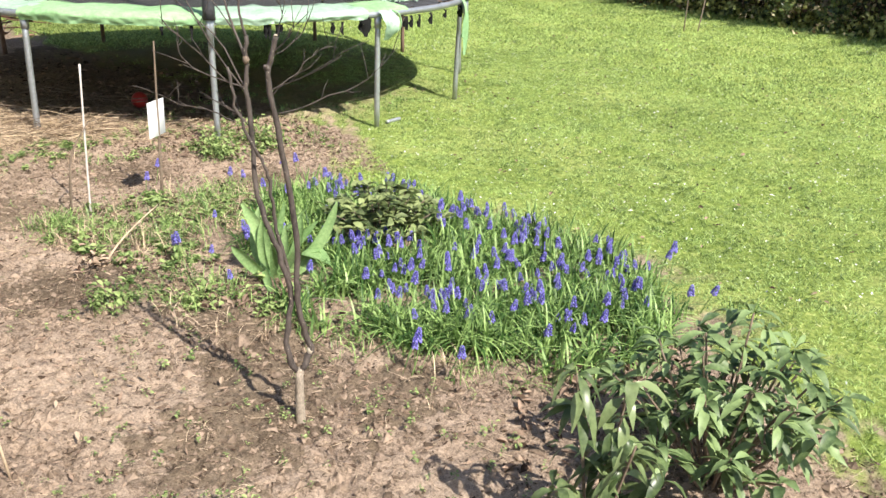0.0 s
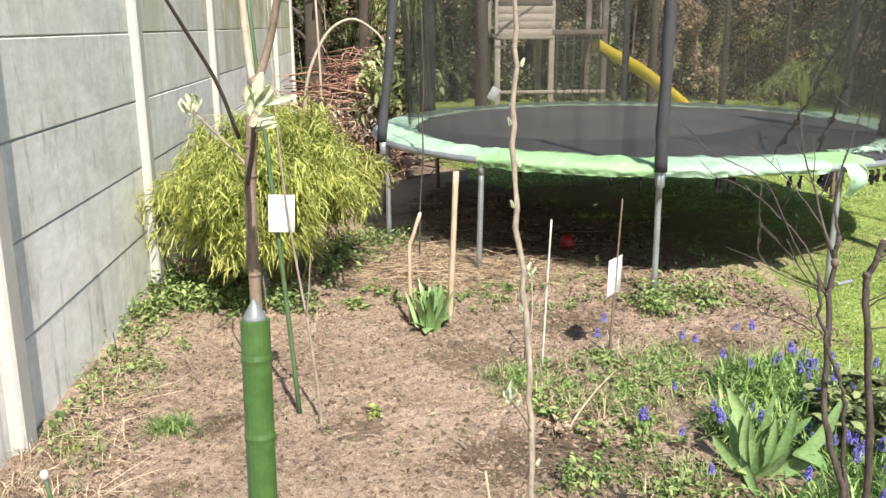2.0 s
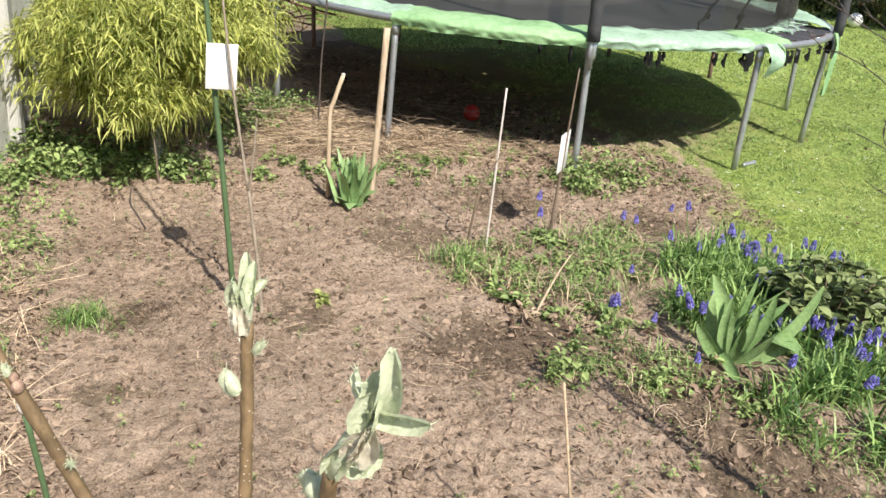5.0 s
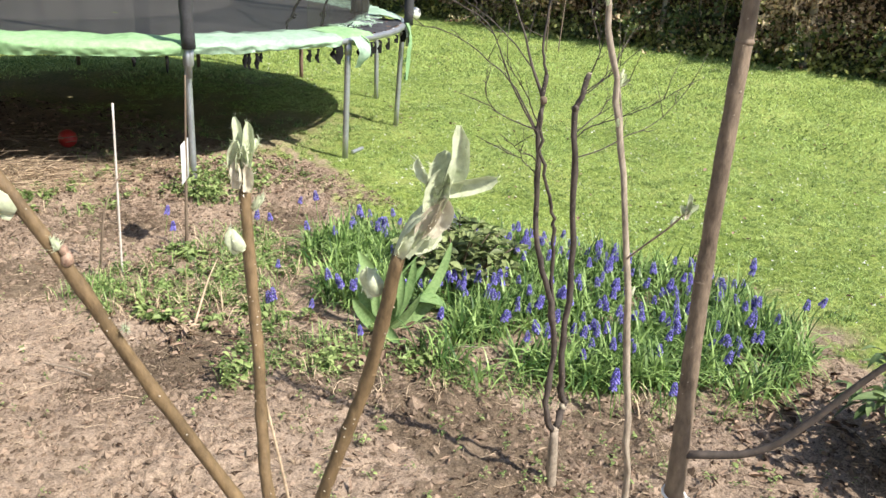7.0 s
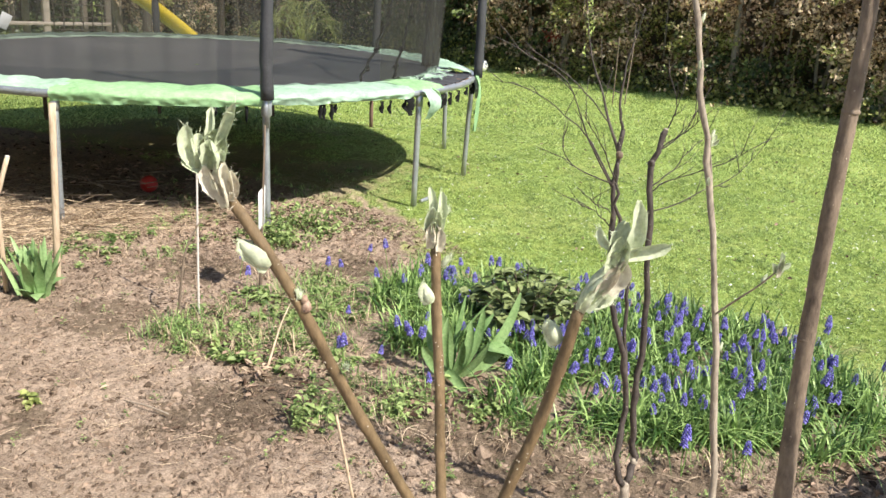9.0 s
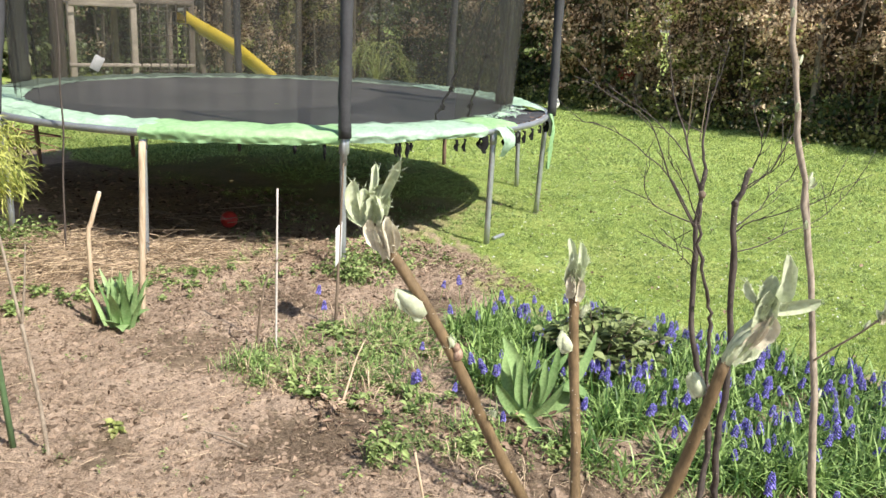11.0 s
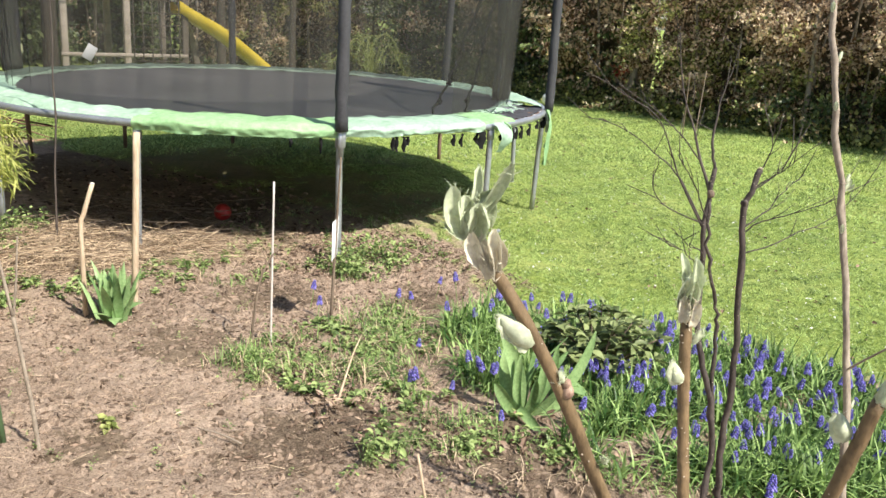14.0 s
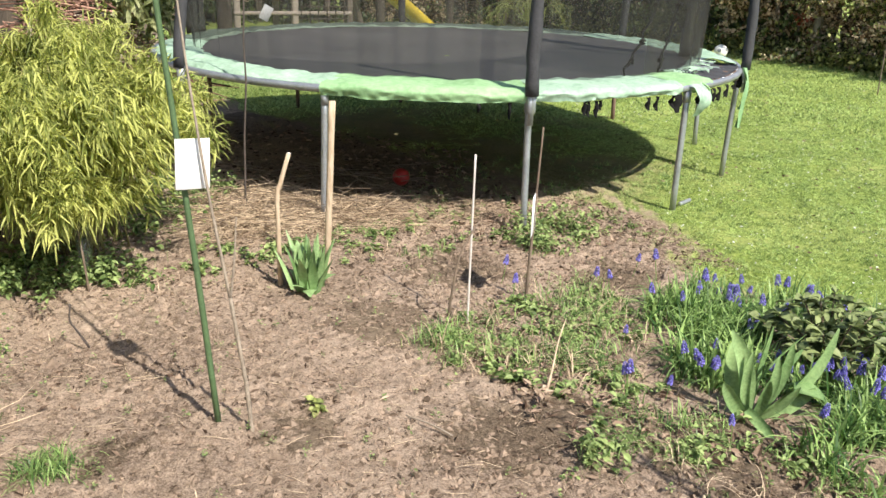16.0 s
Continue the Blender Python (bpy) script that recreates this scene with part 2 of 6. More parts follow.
M = {
    "ground": ground_material(),
    "net": net_material(),
    # darker pad colour with the shade of the net painted in
    "pad_far": material("pad_net_shade", (0.09, 0.125, 0.09), 0.75, vary=0.5, scale=(4, 40), bump=0.3, color2=(0.26, 0.33, 0.25), bump_dist=0.006),
    "net_folds": material("net_gathered", (0.055, 0.055, 0.042), 0.85, vary=0.4, scale=(6, 60), bump=0.5, color2=(0.1, 0.105, 0.085), bump_dist=0.01, stretch=(1, 1, 0.2)),
    "hedge_ivy": material("ivy_leaf", (0.04, 0.065, 0.025), 0.4, vary=0.4, scale=(2, 15), bump=0, color2=(0.19, 0.24, 0.09), translucent=0.3, island=0.9),
    "panel": panel_material(),
    "post": material("post_concrete", (0.46, 0.45, 0.42), 0.9, vary=0.14, scale=(4, 60), bump=0.5, bump_dist=0.003),
    "steel": material("galvanised_steel", (0.42, 0.44, 0.47), 0.45, 0.7, 0.25, (6, 60), 0.1, bump_dist=0.001),
    "rust": material("rusty_steel", (0.2, 0.13, 0.1), 0.8, 0.1, 0.4, (9, 70), 0.2, bump_dist=0.001),
    "foam": material("foam_sleeve", (0.05, 0.05, 0.055), 0.75, vary=0.4, scale=(5, 90), bump=0.4, bump_dist=0.003),
    "pad": material("pad_green", (0.23, 0.45, 0.19), 0.7, vary=0.3, scale=(3.5, 30), bump=0.3, color2=(0.37, 0.57, 0.31), bump_dist=0.006),
    "pad_pale": material("pad_pale", (0.27, 0.44, 0.3), 0.7, vary=0.3, scale=(3.5, 30), bump=0.5, color2=(0.46, 0.62, 0.48), bump_dist=0.006),
    "mat": material("jumping_mat", (0.07, 0.066, 0.063), 0.6, vary=0.35, scale=(1.2, 150), bump=0.1, bump_dist=0.002),
    "black": material("black_strap", (0.018, 0.018, 0.018), 0.95, spec=0.05),
    "bark": material("bark_brown", (0.15, 0.105, 0.075), 0.75, vary=0.55, scale=(30, 220), bump=0.6, color2=(0.29, 0.22, 0.16), bump_dist=0.002, stretch=(1, 1, 0.4)),
    "bark_olive": material("bark_olive", (0.13, 0.085, 0.042), 0.6, vary=0.55, scale=(60, 300), bump=0.7, color2=(0.265, 0.178, 0.094), bump_dist=0.001, stretch=(1, 1, 0.5)),
    "bark_dark": material("bark_dark", (0.042, 0.033, 0.029), 0.7, vary=0.5, scale=(25, 160), bump=0.5, color2=(0.13, 0.104, 0.09), bump_dist=0.001, stretch=(1, 1, 0.4)),
    "pale_bark": material("pale_bark", (0.42, 0.36, 0.28), 0.8, vary=0.3, scale=(15, 120), bump=0.4, bump_dist=0.001),
    "bark_grey": material("bark_grey", (0.26, 0.2, 0.15), 0.8, vary=0.5, scale=(40, 220), bump=0.7, color2=(0.45, 0.38, 0.3), bump_dist=0.001, stretch=(1, 1, 0.4)),
    "bud": material("bud_felt", (0.58, 0.65, 0.42), 0.9, vary=0.25, scale=(120, 600), bump=0.2, color2=(0.84, 0.88, 0.68), translucent=0.3, bump_dist=0.001),
    "bud_pink": material("bud_pink", (0.22, 0.095, 0.065), 0.7, vary=0.4, scale=(150, 600), bump=0.3, color2=(0.5, 0.36, 0.27), bump_dist=0.001),
    "budscale": material("bud_scale", (0.7, 0.6, 0.46), 0.85, vary=0.3, scale=(90, 400), bump=0.3, color2=(0.92, 0.89, 0.75), bump_dist=0.001, translucent=0.25),
    "stake_green": material("stake_plastic", (0.055, 0.115, 0.03), 0.42, vary=0.3, scale=(15, 120), bump=0.15, bump_dist=0.001),
    "cap_grey": material("cap_grey", (0.22, 0.24, 0.25), 0.4, 0.3, vary=0.25, scale=(30, 200)),
    "cane_green": material("cane_green", (0.08, 0.135, 0.06), 0.55, vary=0.35, scale=(20, 150)),
    "wood_pale": material("wood_pale", (0.46, 0.3, 0.165), 0.8, vary=0.4, scale=(9, 90), bump=0.6, color2=(0.68, 0.56, 0.42), stretch=(1, 1, 0.15), bump_dist=0.003),
    "cane_white": material("cane_white", (0.55, 0.5, 0.46), 0.6, vary=0.2, scale=(15, 120)),
    "paper": material("paper", (0.82, 0.82, 0.82), 0.6, vary=0.06, scale=(10, 60), bump=0.05),
    "bamboo": material("bamboo_leaf", (0.31, 0.39, 0.075), 0.5, vary=0.5, scale=(3, 30), bump=0, color2=(0.74, 0.76, 0.25), translucent=0.55, island=1.0),
    "culm": material("bamboo_culm", (0.3, 0.27, 0.1), 0.55, vary=0.3),
    "muscari": material("muscari_blue", (0.12, 0.1, 0.5), 0.6, vary=0.4, scale=(60, 300), bump=0, color2=(0.36, 0.32, 0.9), translucent=0.15, island=0.8),
    "grass": material("grass_blade", (0.24, 0.395, 0.092), 0.6, vary=0.6, scale=(1.3, 11), bump=0, color2=(0.62, 0.77, 0.29), translucent=0.5, island=0.9),
    "leaf_musc": material("muscari_leaf", (0.115, 0.26, 0.06), 0.42, vary=0.55, scale=(3, 20), bump=0, color2=(0.38, 0.54, 0.18), translucent=0.3, island=1.0),
    "weed": material("weed_leaf", (0.13, 0.22, 0.055), 0.6, vary=0.45, scale=(3, 20), bump=0, color2=(0.38, 0.48, 0.18), translucent=0.3, island=0.9),
    "tulip": material("tulip_leaf", (0.2, 0.36, 0.12), 0.4, vary=0.3, scale=(9, 90), bump=0.2, color2=(0.43, 0.6, 0.27), translucent=0.28, bump_dist=0.002, per_object=0.4),
    "tulip_light": material("tulip_young_leaf", (0.2, 0.35, 0.12), 0.42, vary=0.25, scale=(9, 90), bump=0.15, color2=(0.42, 0.58, 0.27), translucent=0.25, bump_dist=0.002, per_object=0.5),
    "laurel_pale": material("laurel_pale_leaf", (0.065, 0.12, 0.04), 0.5, vary=0.35, scale=(6, 50), bump=0, color2=(0.24, 0.33, 0.135), translucent=0.2, island=0.8),
    "dry_leaf": material("dry_leaf", (0.29, 0.2, 0.135), 0.85, vary=0.5, scale=(5, 40), bump=0, color2=(0.48, 0.37, 0.27), island=1.0, spec=0.1),
    "dark_leaf": material("dark_leaf", (0.085, 0.125, 0.042), 0.55, vary=0.4, scale=(5, 40), bump=0, color2=(0.3, 0.355, 0.145), translucent=0.25, island=0.9),
    "laurel": material("laurel_leaf", (0.07, 0.115, 0.04), 0.35, vary=0.35, scale=(6, 50), bump=0, color2=(0.22, 0.28, 0.12), translucent=0.2, island=0.8),
    "straw": material("straw", (0.38, 0.26, 0.165), 0.8, vary=0.5, scale=(4, 40), bump=0, color2=(0.68, 0.53, 0.37), island=1.1),
    "fibre": material("soil_fibre", (0.26, 0.18, 0.12), 0.85, vary=0.6, scale=(4, 40), bump=0, color2=(0.56, 0.44, 0.31), island=1.2),
    "litter": material("leaf_litter", (0.16, 0.1, 0.07), 0.9, vary=0.65, scale=(5, 40), bump=0, color2=(0.34, 0.242, 0.178), island=1.1, spec=0.1),
    "clod": material("soil_clod", (0.185, 0.133, 0.097), 0.95, vary=0.5, scale=(8, 60), bump=0.6, color2=(0.345, 0.258, 0.193), island=0.7, spec=0.1),
    "hedge_brown": material("hedge_brown_leaf", (0.56, 0.34, 0.19), 0.55, vary=0.7, scale=(2, 15), bump=0, color2=(1.0, 0.82, 0.6), translucent=0.65, island=1.2),
    "hedge_green": material("hedge_green_leaf", (0.17, 0.21, 0.06), 0.38, vary=0.6, scale=(2, 15), bump=0, color2=(0.62, 0.63, 0.25), translucent=0.6, island=1.0),
    "hedge_inner_shade": material("hedge_inner_shade", (0.085, 0.07, 0.045), 0.95, vary=0.5, scale=(3, 20), bump=0.8, bump_dist=0.05),
    "laurel_yellow": material("laurel_light", (0.2, 0.25, 0.06), 0.4, vary=0.4, scale=(4, 30), bump=0, color2=(0.42, 0.46, 0.16), translucent=0.25, island=0.9),
    "laurel_cut": material("laurel_cut_leaf", (0.3, 0.36, 0.13), 0.35, vary=0.4, scale=(4, 30), bump=0, color2=(0.66, 0.68, 0.36), translucent=0.35, island=1.0),
    "withered": material("withered_leaf", (0.3, 0.235, 0.17), 0.8, vary=0.5, scale=(5, 40), bump=0, color2=(0.5, 0.42, 0.33), island=1.0),
    "russet": material("russet_leaf", (0.42, 0.06, 0.05), 0.5, vary=0.4, scale=(5, 40), bump=0, color2=(0.6, 0.16, 0.11), translucent=0.4, island=0.8),
    "lawn_pale": material("lawn_pale_blade", (0.36, 0.44, 0.13), 0.6, vary=0.5, scale=(3, 20), bump=0, color2=(0.72, 0.76, 0.36), translucent=0.4, island=0.9),
    "old_wood": material("weathered_wood", (0.29, 0.235, 0.195), 0.85, vary=0.5, scale=(5, 70), bump=0.5, color2=(0.54, 0.46, 0.39), stretch=(0.25, 1, 1.4), bump_dist=0.004, per_object=0.8),
    "yellow": material("yellow_plastic", (0.86, 0.62, 0.06), 0.4, vary=0.1, scale=(3, 40)),
    "red": material("red_plastic", (0.3, 0.02, 0.016), 0.45, vary=0.2),
    "white_ball": material("white_vinyl", (0.75, 0.75, 0.74), 0.5, vary=0.1),
    "brush": material("brushwood", (0.24, 0.115, 0.08), 0.8, vary=0.45, scale=(6, 40), bump=0, color2=(0.5, 0.3, 0.22), island=0.9),
    "bottle": bottle_material(),
    "trunk": material("tree_trunk", (0.075, 0.06, 0.045), 0.9, vary=0.45, scale=(4, 40), bump=0.8, bump_dist=0.02, stretch=(1, 1, 0.3)),
}


# ---- geometry ----
def join(*geos):
    vs, fs, n = [], [], 0
    for v, f in geos:
        vs.append(v)
        fs.append(f + n)
        n += len(v)
    return np.concatenate(vs), np.concatenate(fs)


def mesh_of(name, geo, mat, smooth=True):
    v, f = np.asarray(geo[0], np.float32), np.asarray(geo[1], np.int32)
    me = bpy.data.meshes.new(name)
    me.vertices.add(len(v))
    me.vertices.foreach_set("co", v.ravel())
    me.loops.add(len(f) * 3)
    me.loops.foreach_set("vertex_index", f.ravel())
    me.polygons.add(len(f))
    me.polygons.foreach_set("loop_start", np.arange(0, len(f) * 3, 3, dtype=np.int32))
    me.polygons.foreach_set("use_smooth", np.full(len(f), smooth))
    me.update(calc_edges=True)
    me.materials.append(M[mat])
    return me


def thing(name, loc, label, category, group="", kind=""):
    ob = new(name)
    ob.location = loc
    ob.empty_display_size = 0.1
    return tagged(ob, label, category, group, kind)


def part(name, geo, mat, parent=None, label="", smooth=True):
    ob = new(name, geo if isinstance(geo, bpy.types.Mesh) else mesh_of(name, geo, mat, smooth))
    ob.parent = parent
    return tagged(ob, label)


def solo(name, geo, mat, label, category, group="", kind="", smooth=True, loc=(0, 0, 0)):
    ob = part(name, geo, mat, None, "", smooth)
    ob.location = loc
    return tagged(ob, label, category, group, kind)


def tube(pts, radii, seg=8, wobble=0.0):
    """A closed round bar along a bent line, with a radius at each point."""
    p = np.asarray(pts, float)
    r = np.broadcast_to(np.asarray(radii, float), (len(p),)).copy()
    d = np.gradient(p, axis=0)
    d /= np.linalg.norm(d, axis=1, keepdims=True) + 1e-9
    ref = np.array([0.0, 1, 0]) if abs(d[0][1]) < 0.9 else np.array([1.0, 0, 0])
    a = np.linspace(0, 2 * np.pi, seg, endpoint=False)
    rings = []
    for i in range(len(p)):
        u = np.cross(d[i], ref)
        u /= np.linalg.norm(u)
        w = np.cross(d[i], u)
        rr = r[i] * (1 + wobble * rng.uniform(-1, 1, seg))
        rings.append(p[i] + np.outer(np.cos(a) * rr, u) + np.outer(np.sin(a) * rr, w))
    v = np.concatenate(rings + [p[:1], p[-1:]])
    f, n = [], len(p)
    for i in range(n - 1):
        for k in range(seg):
            a0, a1, b0, b1 = i * seg + k, i * seg + (k + 1) % seg, (i + 1) * seg + k, (i + 1) * seg + (k + 1) % seg
            f += [(a0, b0, a1), (a1, b0, b1)]
    for k in range(seg):
        f += [((k + 1) % seg, n * seg, k), ((n - 1) * seg + k, n * seg + 1, (n - 1) * seg + (k + 1) % seg)]
    return v, np.array(f)


def smooth_line(pts, n=12):
    """A Catmull-Rom line through the points."""
    p = np.asarray(pts, float)
    q = np.vstack([2 * p[0] - p[1], p, 2 * p[-1] - p[-2]])
    out = []
    for s in np.linspace(0, len(p) - 1, n):
        i = min(int(s), len(p) - 2)
        t = s - i
        a, b, c, d = q[i : i + 4]
        out.append(0.5 * (2 * b + (c - a) * t + (2 * a - 5 * b + 4 * c - d) * t * t + (3 * b - a - 3 * c + d) * t**3))
    return np.array(out)


def stem(pts, r0, r1, seg=7, n=14, wobble=0.06):
    line = smooth_line(pts, n)
    return tube(line, np.linspace(r0, r1, n), seg, wobble)


def box(size, at=(0, 0, 0), bevel=0.006):
    bm = bmesh.new()
    bmesh.ops.create_cube(bm, size=1)
    bmesh.ops.scale(bm, vec=size, verts=bm.verts)
    if bevel:
        bmesh.ops.bevel(bm, geom=bm.edges[:], offset=bevel, segments=1, affect="EDGES")
    bmesh.ops.triangulate(bm, faces=bm.faces[:])
    bm.verts.index_update()
    v = np.array([x.co[:] for x in bm.verts]) + np.array(at)
    f = np.array([[y.index for y in x.verts] for x in bm.faces])
    bm.free()
    return v, f


def ball(r, seg=16, squash=1.0, at=(0, 0, 0), rough=0.0):
    rings = max(4, seg // 2)
    v = [(0, 0, r)]
    for i in range(1, rings):
        th = math.pi * i / rings
        v += [(r * math.sin(th) * math.cos(2 * math.pi * k / seg), r * math.sin(th) * math.sin(2 * math.pi * k / seg), r * math.cos(th)) for k in range(seg)]
    v.append((0, 0, -r))
    f, last = [], len(v) - 1
    for k in range(seg):
        f += [(0, 1 + k, 1 + (k + 1) % seg), (last, last - seg + (k + 1) % seg, last - seg + k)]
    for i in range(rings - 2):
        for k in range(seg):
            a, b = 1 + i * seg + k, 1 + i * seg + (k + 1) % seg
            f += [(a, a + seg, b), (b, a + seg, b + seg)]
    v = np.array(v) * (1, 1, squash)
    if rough:
        v *= 1 + rng.uniform(-rough, rough, (len(v), 1))
    return v + np.array(at), np.array(f)


def flakes(base, way, length, width):
    """Many small plain leaves: two triangles each, folded along the midrib."""
    base, way = np.asarray(base, float), unit(np.asarray(way, float))
    n = len(base)
    length, width = np.broadcast_to(length, n)[:, None], np.broadcast_to(width, n)[:, None]
    side = unit(np.cross(way, rng.normal(0, 1, (n, 3))))
    up = np.cross(side, way)
    mid = base + way * length * 0.45 + up * width * 0.12
    v = np.stack([base, mid + side * width / 2, base + way * length, mid - side * width / 2], 1)
    f = np.array([(0, 1, 2), (0, 2, 3)])
    return v.reshape(-1, 3), (f[None] + 4 * np.arange(n)[:, None, None]).reshape(-1, 3)


def unit(a):
    return a / (np.linalg.norm(a, axis=-1, keepdims=True) + 1e-9)


def leaves(base, way, length, width, droop=0.3, fold=0.25, wide_at=0.45):
    """Many leaves at once: six points each, folded along the midrib and bent down towards the tip."""
    base, way = np.asarray(base, float), unit(np.asarray(way, float))
    n = len(base)
    length, width = np.broadcast_to(length, n)[:, None], np.broadcast_to(width, n)[:, None]
    side = np.cross(way, np.array([0, 0, 1.0]) + rng.normal(0, 0.35, (n, 3)))
    side = unit(side)
    up = np.cross(side, way)
    down = np.array([0, 0, -1.0])
    mid1 = base + way * length * wide_at * 0.7 + down * length * droop * 0.12
    mid2 = base + way * length * (0.35 + wide_at * 0.75) + down * length * droop * 0.5
    tip = base + way * length * (1 - 0.25 * droop) + down * length * droop
    lift = up * width * fold
    v = np.stack([base, mid1 + side * width * 0.42 + lift, mid1, mid1 - side * width * 0.42 + lift,
                  mid2 + side * width * 0.36 + lift, mid2, mid2 - side * width * 0.36 + lift, tip], 1)
    f = np.array([(0, 2, 1), (0, 3, 2), (1, 2, 5), (1, 5, 4), (2, 3, 6), (2, 6, 5), (4, 5, 7), (5, 6, 7)])
    return v.reshape(-1, 3), (f[None] + 8 * np.arange(n)[:, None, None]).reshape(-1, 3)


def ovals(base, way, length, width, droop=0.3, fold=0.2, wide_at=0.5):
    """Many broad leaves with a rounded outline: five stations along the midrib, three points across."""
    base, way = np.asarray(base, float), unit(np.asarray(way, float))
    n = len(base)
    length, width = np.broadcast_to(length, n)[:, None], np.broadcast_to(width, n)[:, None]
    droop = droop * rng.uniform(0.6, 1.4, (n, 1))
    side = unit(np.cross(way, np.array([0, 0, 1.0]) + rng.normal(0, 0.3, (n, 3))))
    up = np.cross(side, way)
    down = np.array([0, 0, -1.0])
    cols = []
    for t, w in ((0.0, 0.03), (0.14, 0.3), (0.34, 0.86), (0.54, 1.0), (0.76, 0.72), (0.92, 0.28), (1.0, 0.02)):
        t = t ** (0.5 / wide_at)
        c = base + way * length * t * (1 - 0.25 * droop * t) + down * length * droop * t * t
        cols += [c - side * width * w / 2 + up * width * fold * w, c, c + side * width * w / 2 + up * width * fold * w]
    v = np.stack(cols, 1)
    f = []
    for k in range(6):
        a = 3 * k
        f += [(a, a + 3, a + 1), (a + 1, a + 3, a + 4), (a + 1, a + 4, a + 2), (a + 2, a + 4, a + 5)]
    return v.reshape(-1, 3), (np.array(f)[None] + 21 * np.arange(n)[:, None, None]).reshape(-1, 3)


def blades(base, height, width, lean=0.4):
    """Short upright grass blades, one bent triangle pair each."""
    n = len(base)
    ang = rng.uniform(0, 2 * np.pi, n)
    h, w = np.broadcast_to(height, n)[:, None], np.broadcast_to(width, n)[:, None]
    s = np.stack([np.cos(ang), np.sin(ang), 0 * ang], 1)
    tip = np.stack([rng.normal(0, lean, n), rng.normal(0, lean, n), np.ones(n)], 1) * h
    v = np.stack([base - s * w / 2, base + s * w / 2, base + tip], 1)
    return v.reshape(-1, 3), np.arange(3 * n).reshape(-1, 3)


def arcs(base, way, length, width, bend=0.8, seg=4):
    """Long narrow strap leaves that rise and arch over: strips with several segments."""
    base = np.asarray(base, float)
    n = len(base)
    ang = np.asarray(way)
    out = np.stack([np.cos(ang), np.sin(ang), 0 * ang], 1)
    side = np.stack([-np.sin(ang), np.cos(ang), 0 * ang], 1)
    length, width, bend = (np.broadcast_to(a, n)[:, None] for a in (length, width, bend))
    rows = []
    for k in range(seg + 1):
        t = k / seg
        c = base + out * length * (bend * t**1.6) * 0.75 + np.array([0, 0, 1.0]) * length * (t * (1 - 0.1 * bend) - 0.62 * bend * t**2.4)
        w = width * (1 - t**2.2) * 0.5 + 0.0004
        rows += [c - side * w, c + side * w]
    v = np.stack(rows, 1)
    f = []
    for k in range(seg):
        a = 2 * k
        f += [(a, a + 1, a + 3), (a, a + 3, a + 2)]
    return v.reshape(-1, 3), (np.array(f)[None] + 2 * (seg + 1) * np.arange(n)[:, None, None]).reshape(-1, 3)


def inside(x, y, poly):
    poly = np.asarray(poly)
    res = np.zeros(len(x), bool)
    j = len(poly) - 1
    for i in range(len(poly)):
        (xi, yi), (xj, yj) = poly[i], poly[j]
        c = ((yi > y) != (yj > y)) & (x < (xj - xi) * (y - yi) / (yj - yi + 1e-12) + xi)
        res ^= c
        j = i
    return res


def scatter(poly, n):
    """n random points in a polygon of the plan."""
    p = np.asarray(poly, float)
    lo, hi = p.min(0), p.max(0)
    got = np.zeros((0, 2))
    while len(got) < n:
        q = rng.uniform(lo, hi, (n * 2, 2))
        got = np.vstack([got, q[inside(q[:, 0], q[:, 1], p)]])
    return got[:n]


def waves(x, y, seed, sizes, amps):
    """Smooth pseudo-noise as a sum of rotated sines."""
    r = np.random.default_rng(seed)
    out = np.zeros_like(x)
    for s, a in zip(sizes, amps):
        for _ in range(4):
            t, p = r.uniform(0, 6.283, 2)
            k = 6.283 / s * r.uniform(0.7, 1.3)
            out += a / 2 * np.sin(k * (x * math.cos(t) + y * math.sin(t)) + p)
    return out


# ---- ground ----
EDGE_Y = [-3, 0, 1.3, 1.75, 2.3, 2.8, 3.2, 3.75, 4.1, 4.5, 5.1, 5.6, 6.05, 7.5, 9.5, 12, 30]
EDGE_X = [3.7, 3.9, 4.0, 4.12, 4.3, 4.4, 4.25, 4.12, 3.82, 3.6, 3.9, 4.12, 3.85, 3.4, 2.6, 1.9, 1.9]


LUMPS = np.random.default_rng(77).uniform(-1, 1, (128, 128))


def lumpy(x, y, size, shift=0):
    """Smooth random lumps of one size, between -1 and 1."""
    u, w = x / size + 17.3 * shift, y / size + 5.9 * shift
    i, j = np.floor(u).astype(int), np.floor(w).astype(int)
    a, b = u - i, w - j
    a, b = a * a * (3 - 2 * a), b * b * (3 - 2 * b)
    i0, i1, j0, j1 = i % 128, (i + 1) % 128, j % 128, (j + 1) % 128
    return (LUMPS[i0, j0] * (1 - a) + LUMPS[i1, j0] * a) * (1 - b) + (LUMPS[i0, j1] * (1 - a) + LUMPS[i1, j1] * a) * b


def lawn_at(x, y):
    d = x - np.interp(y, EDGE_Y, EDGE_X) + waves(x, y, 3, (0.5, 0.17, 0.07), (0.1, 0.07, 0.04))
    worn = np.clip((2.15 - np.hypot(x - 3.64, y - 7.78)) / 0.5, 0, 1) * (0.5 + 0.35 * lumpy(x, y, 0.5, 6))
    return np.clip(d / 0.22 + 0.5, 0, 1) * (1 - worn)


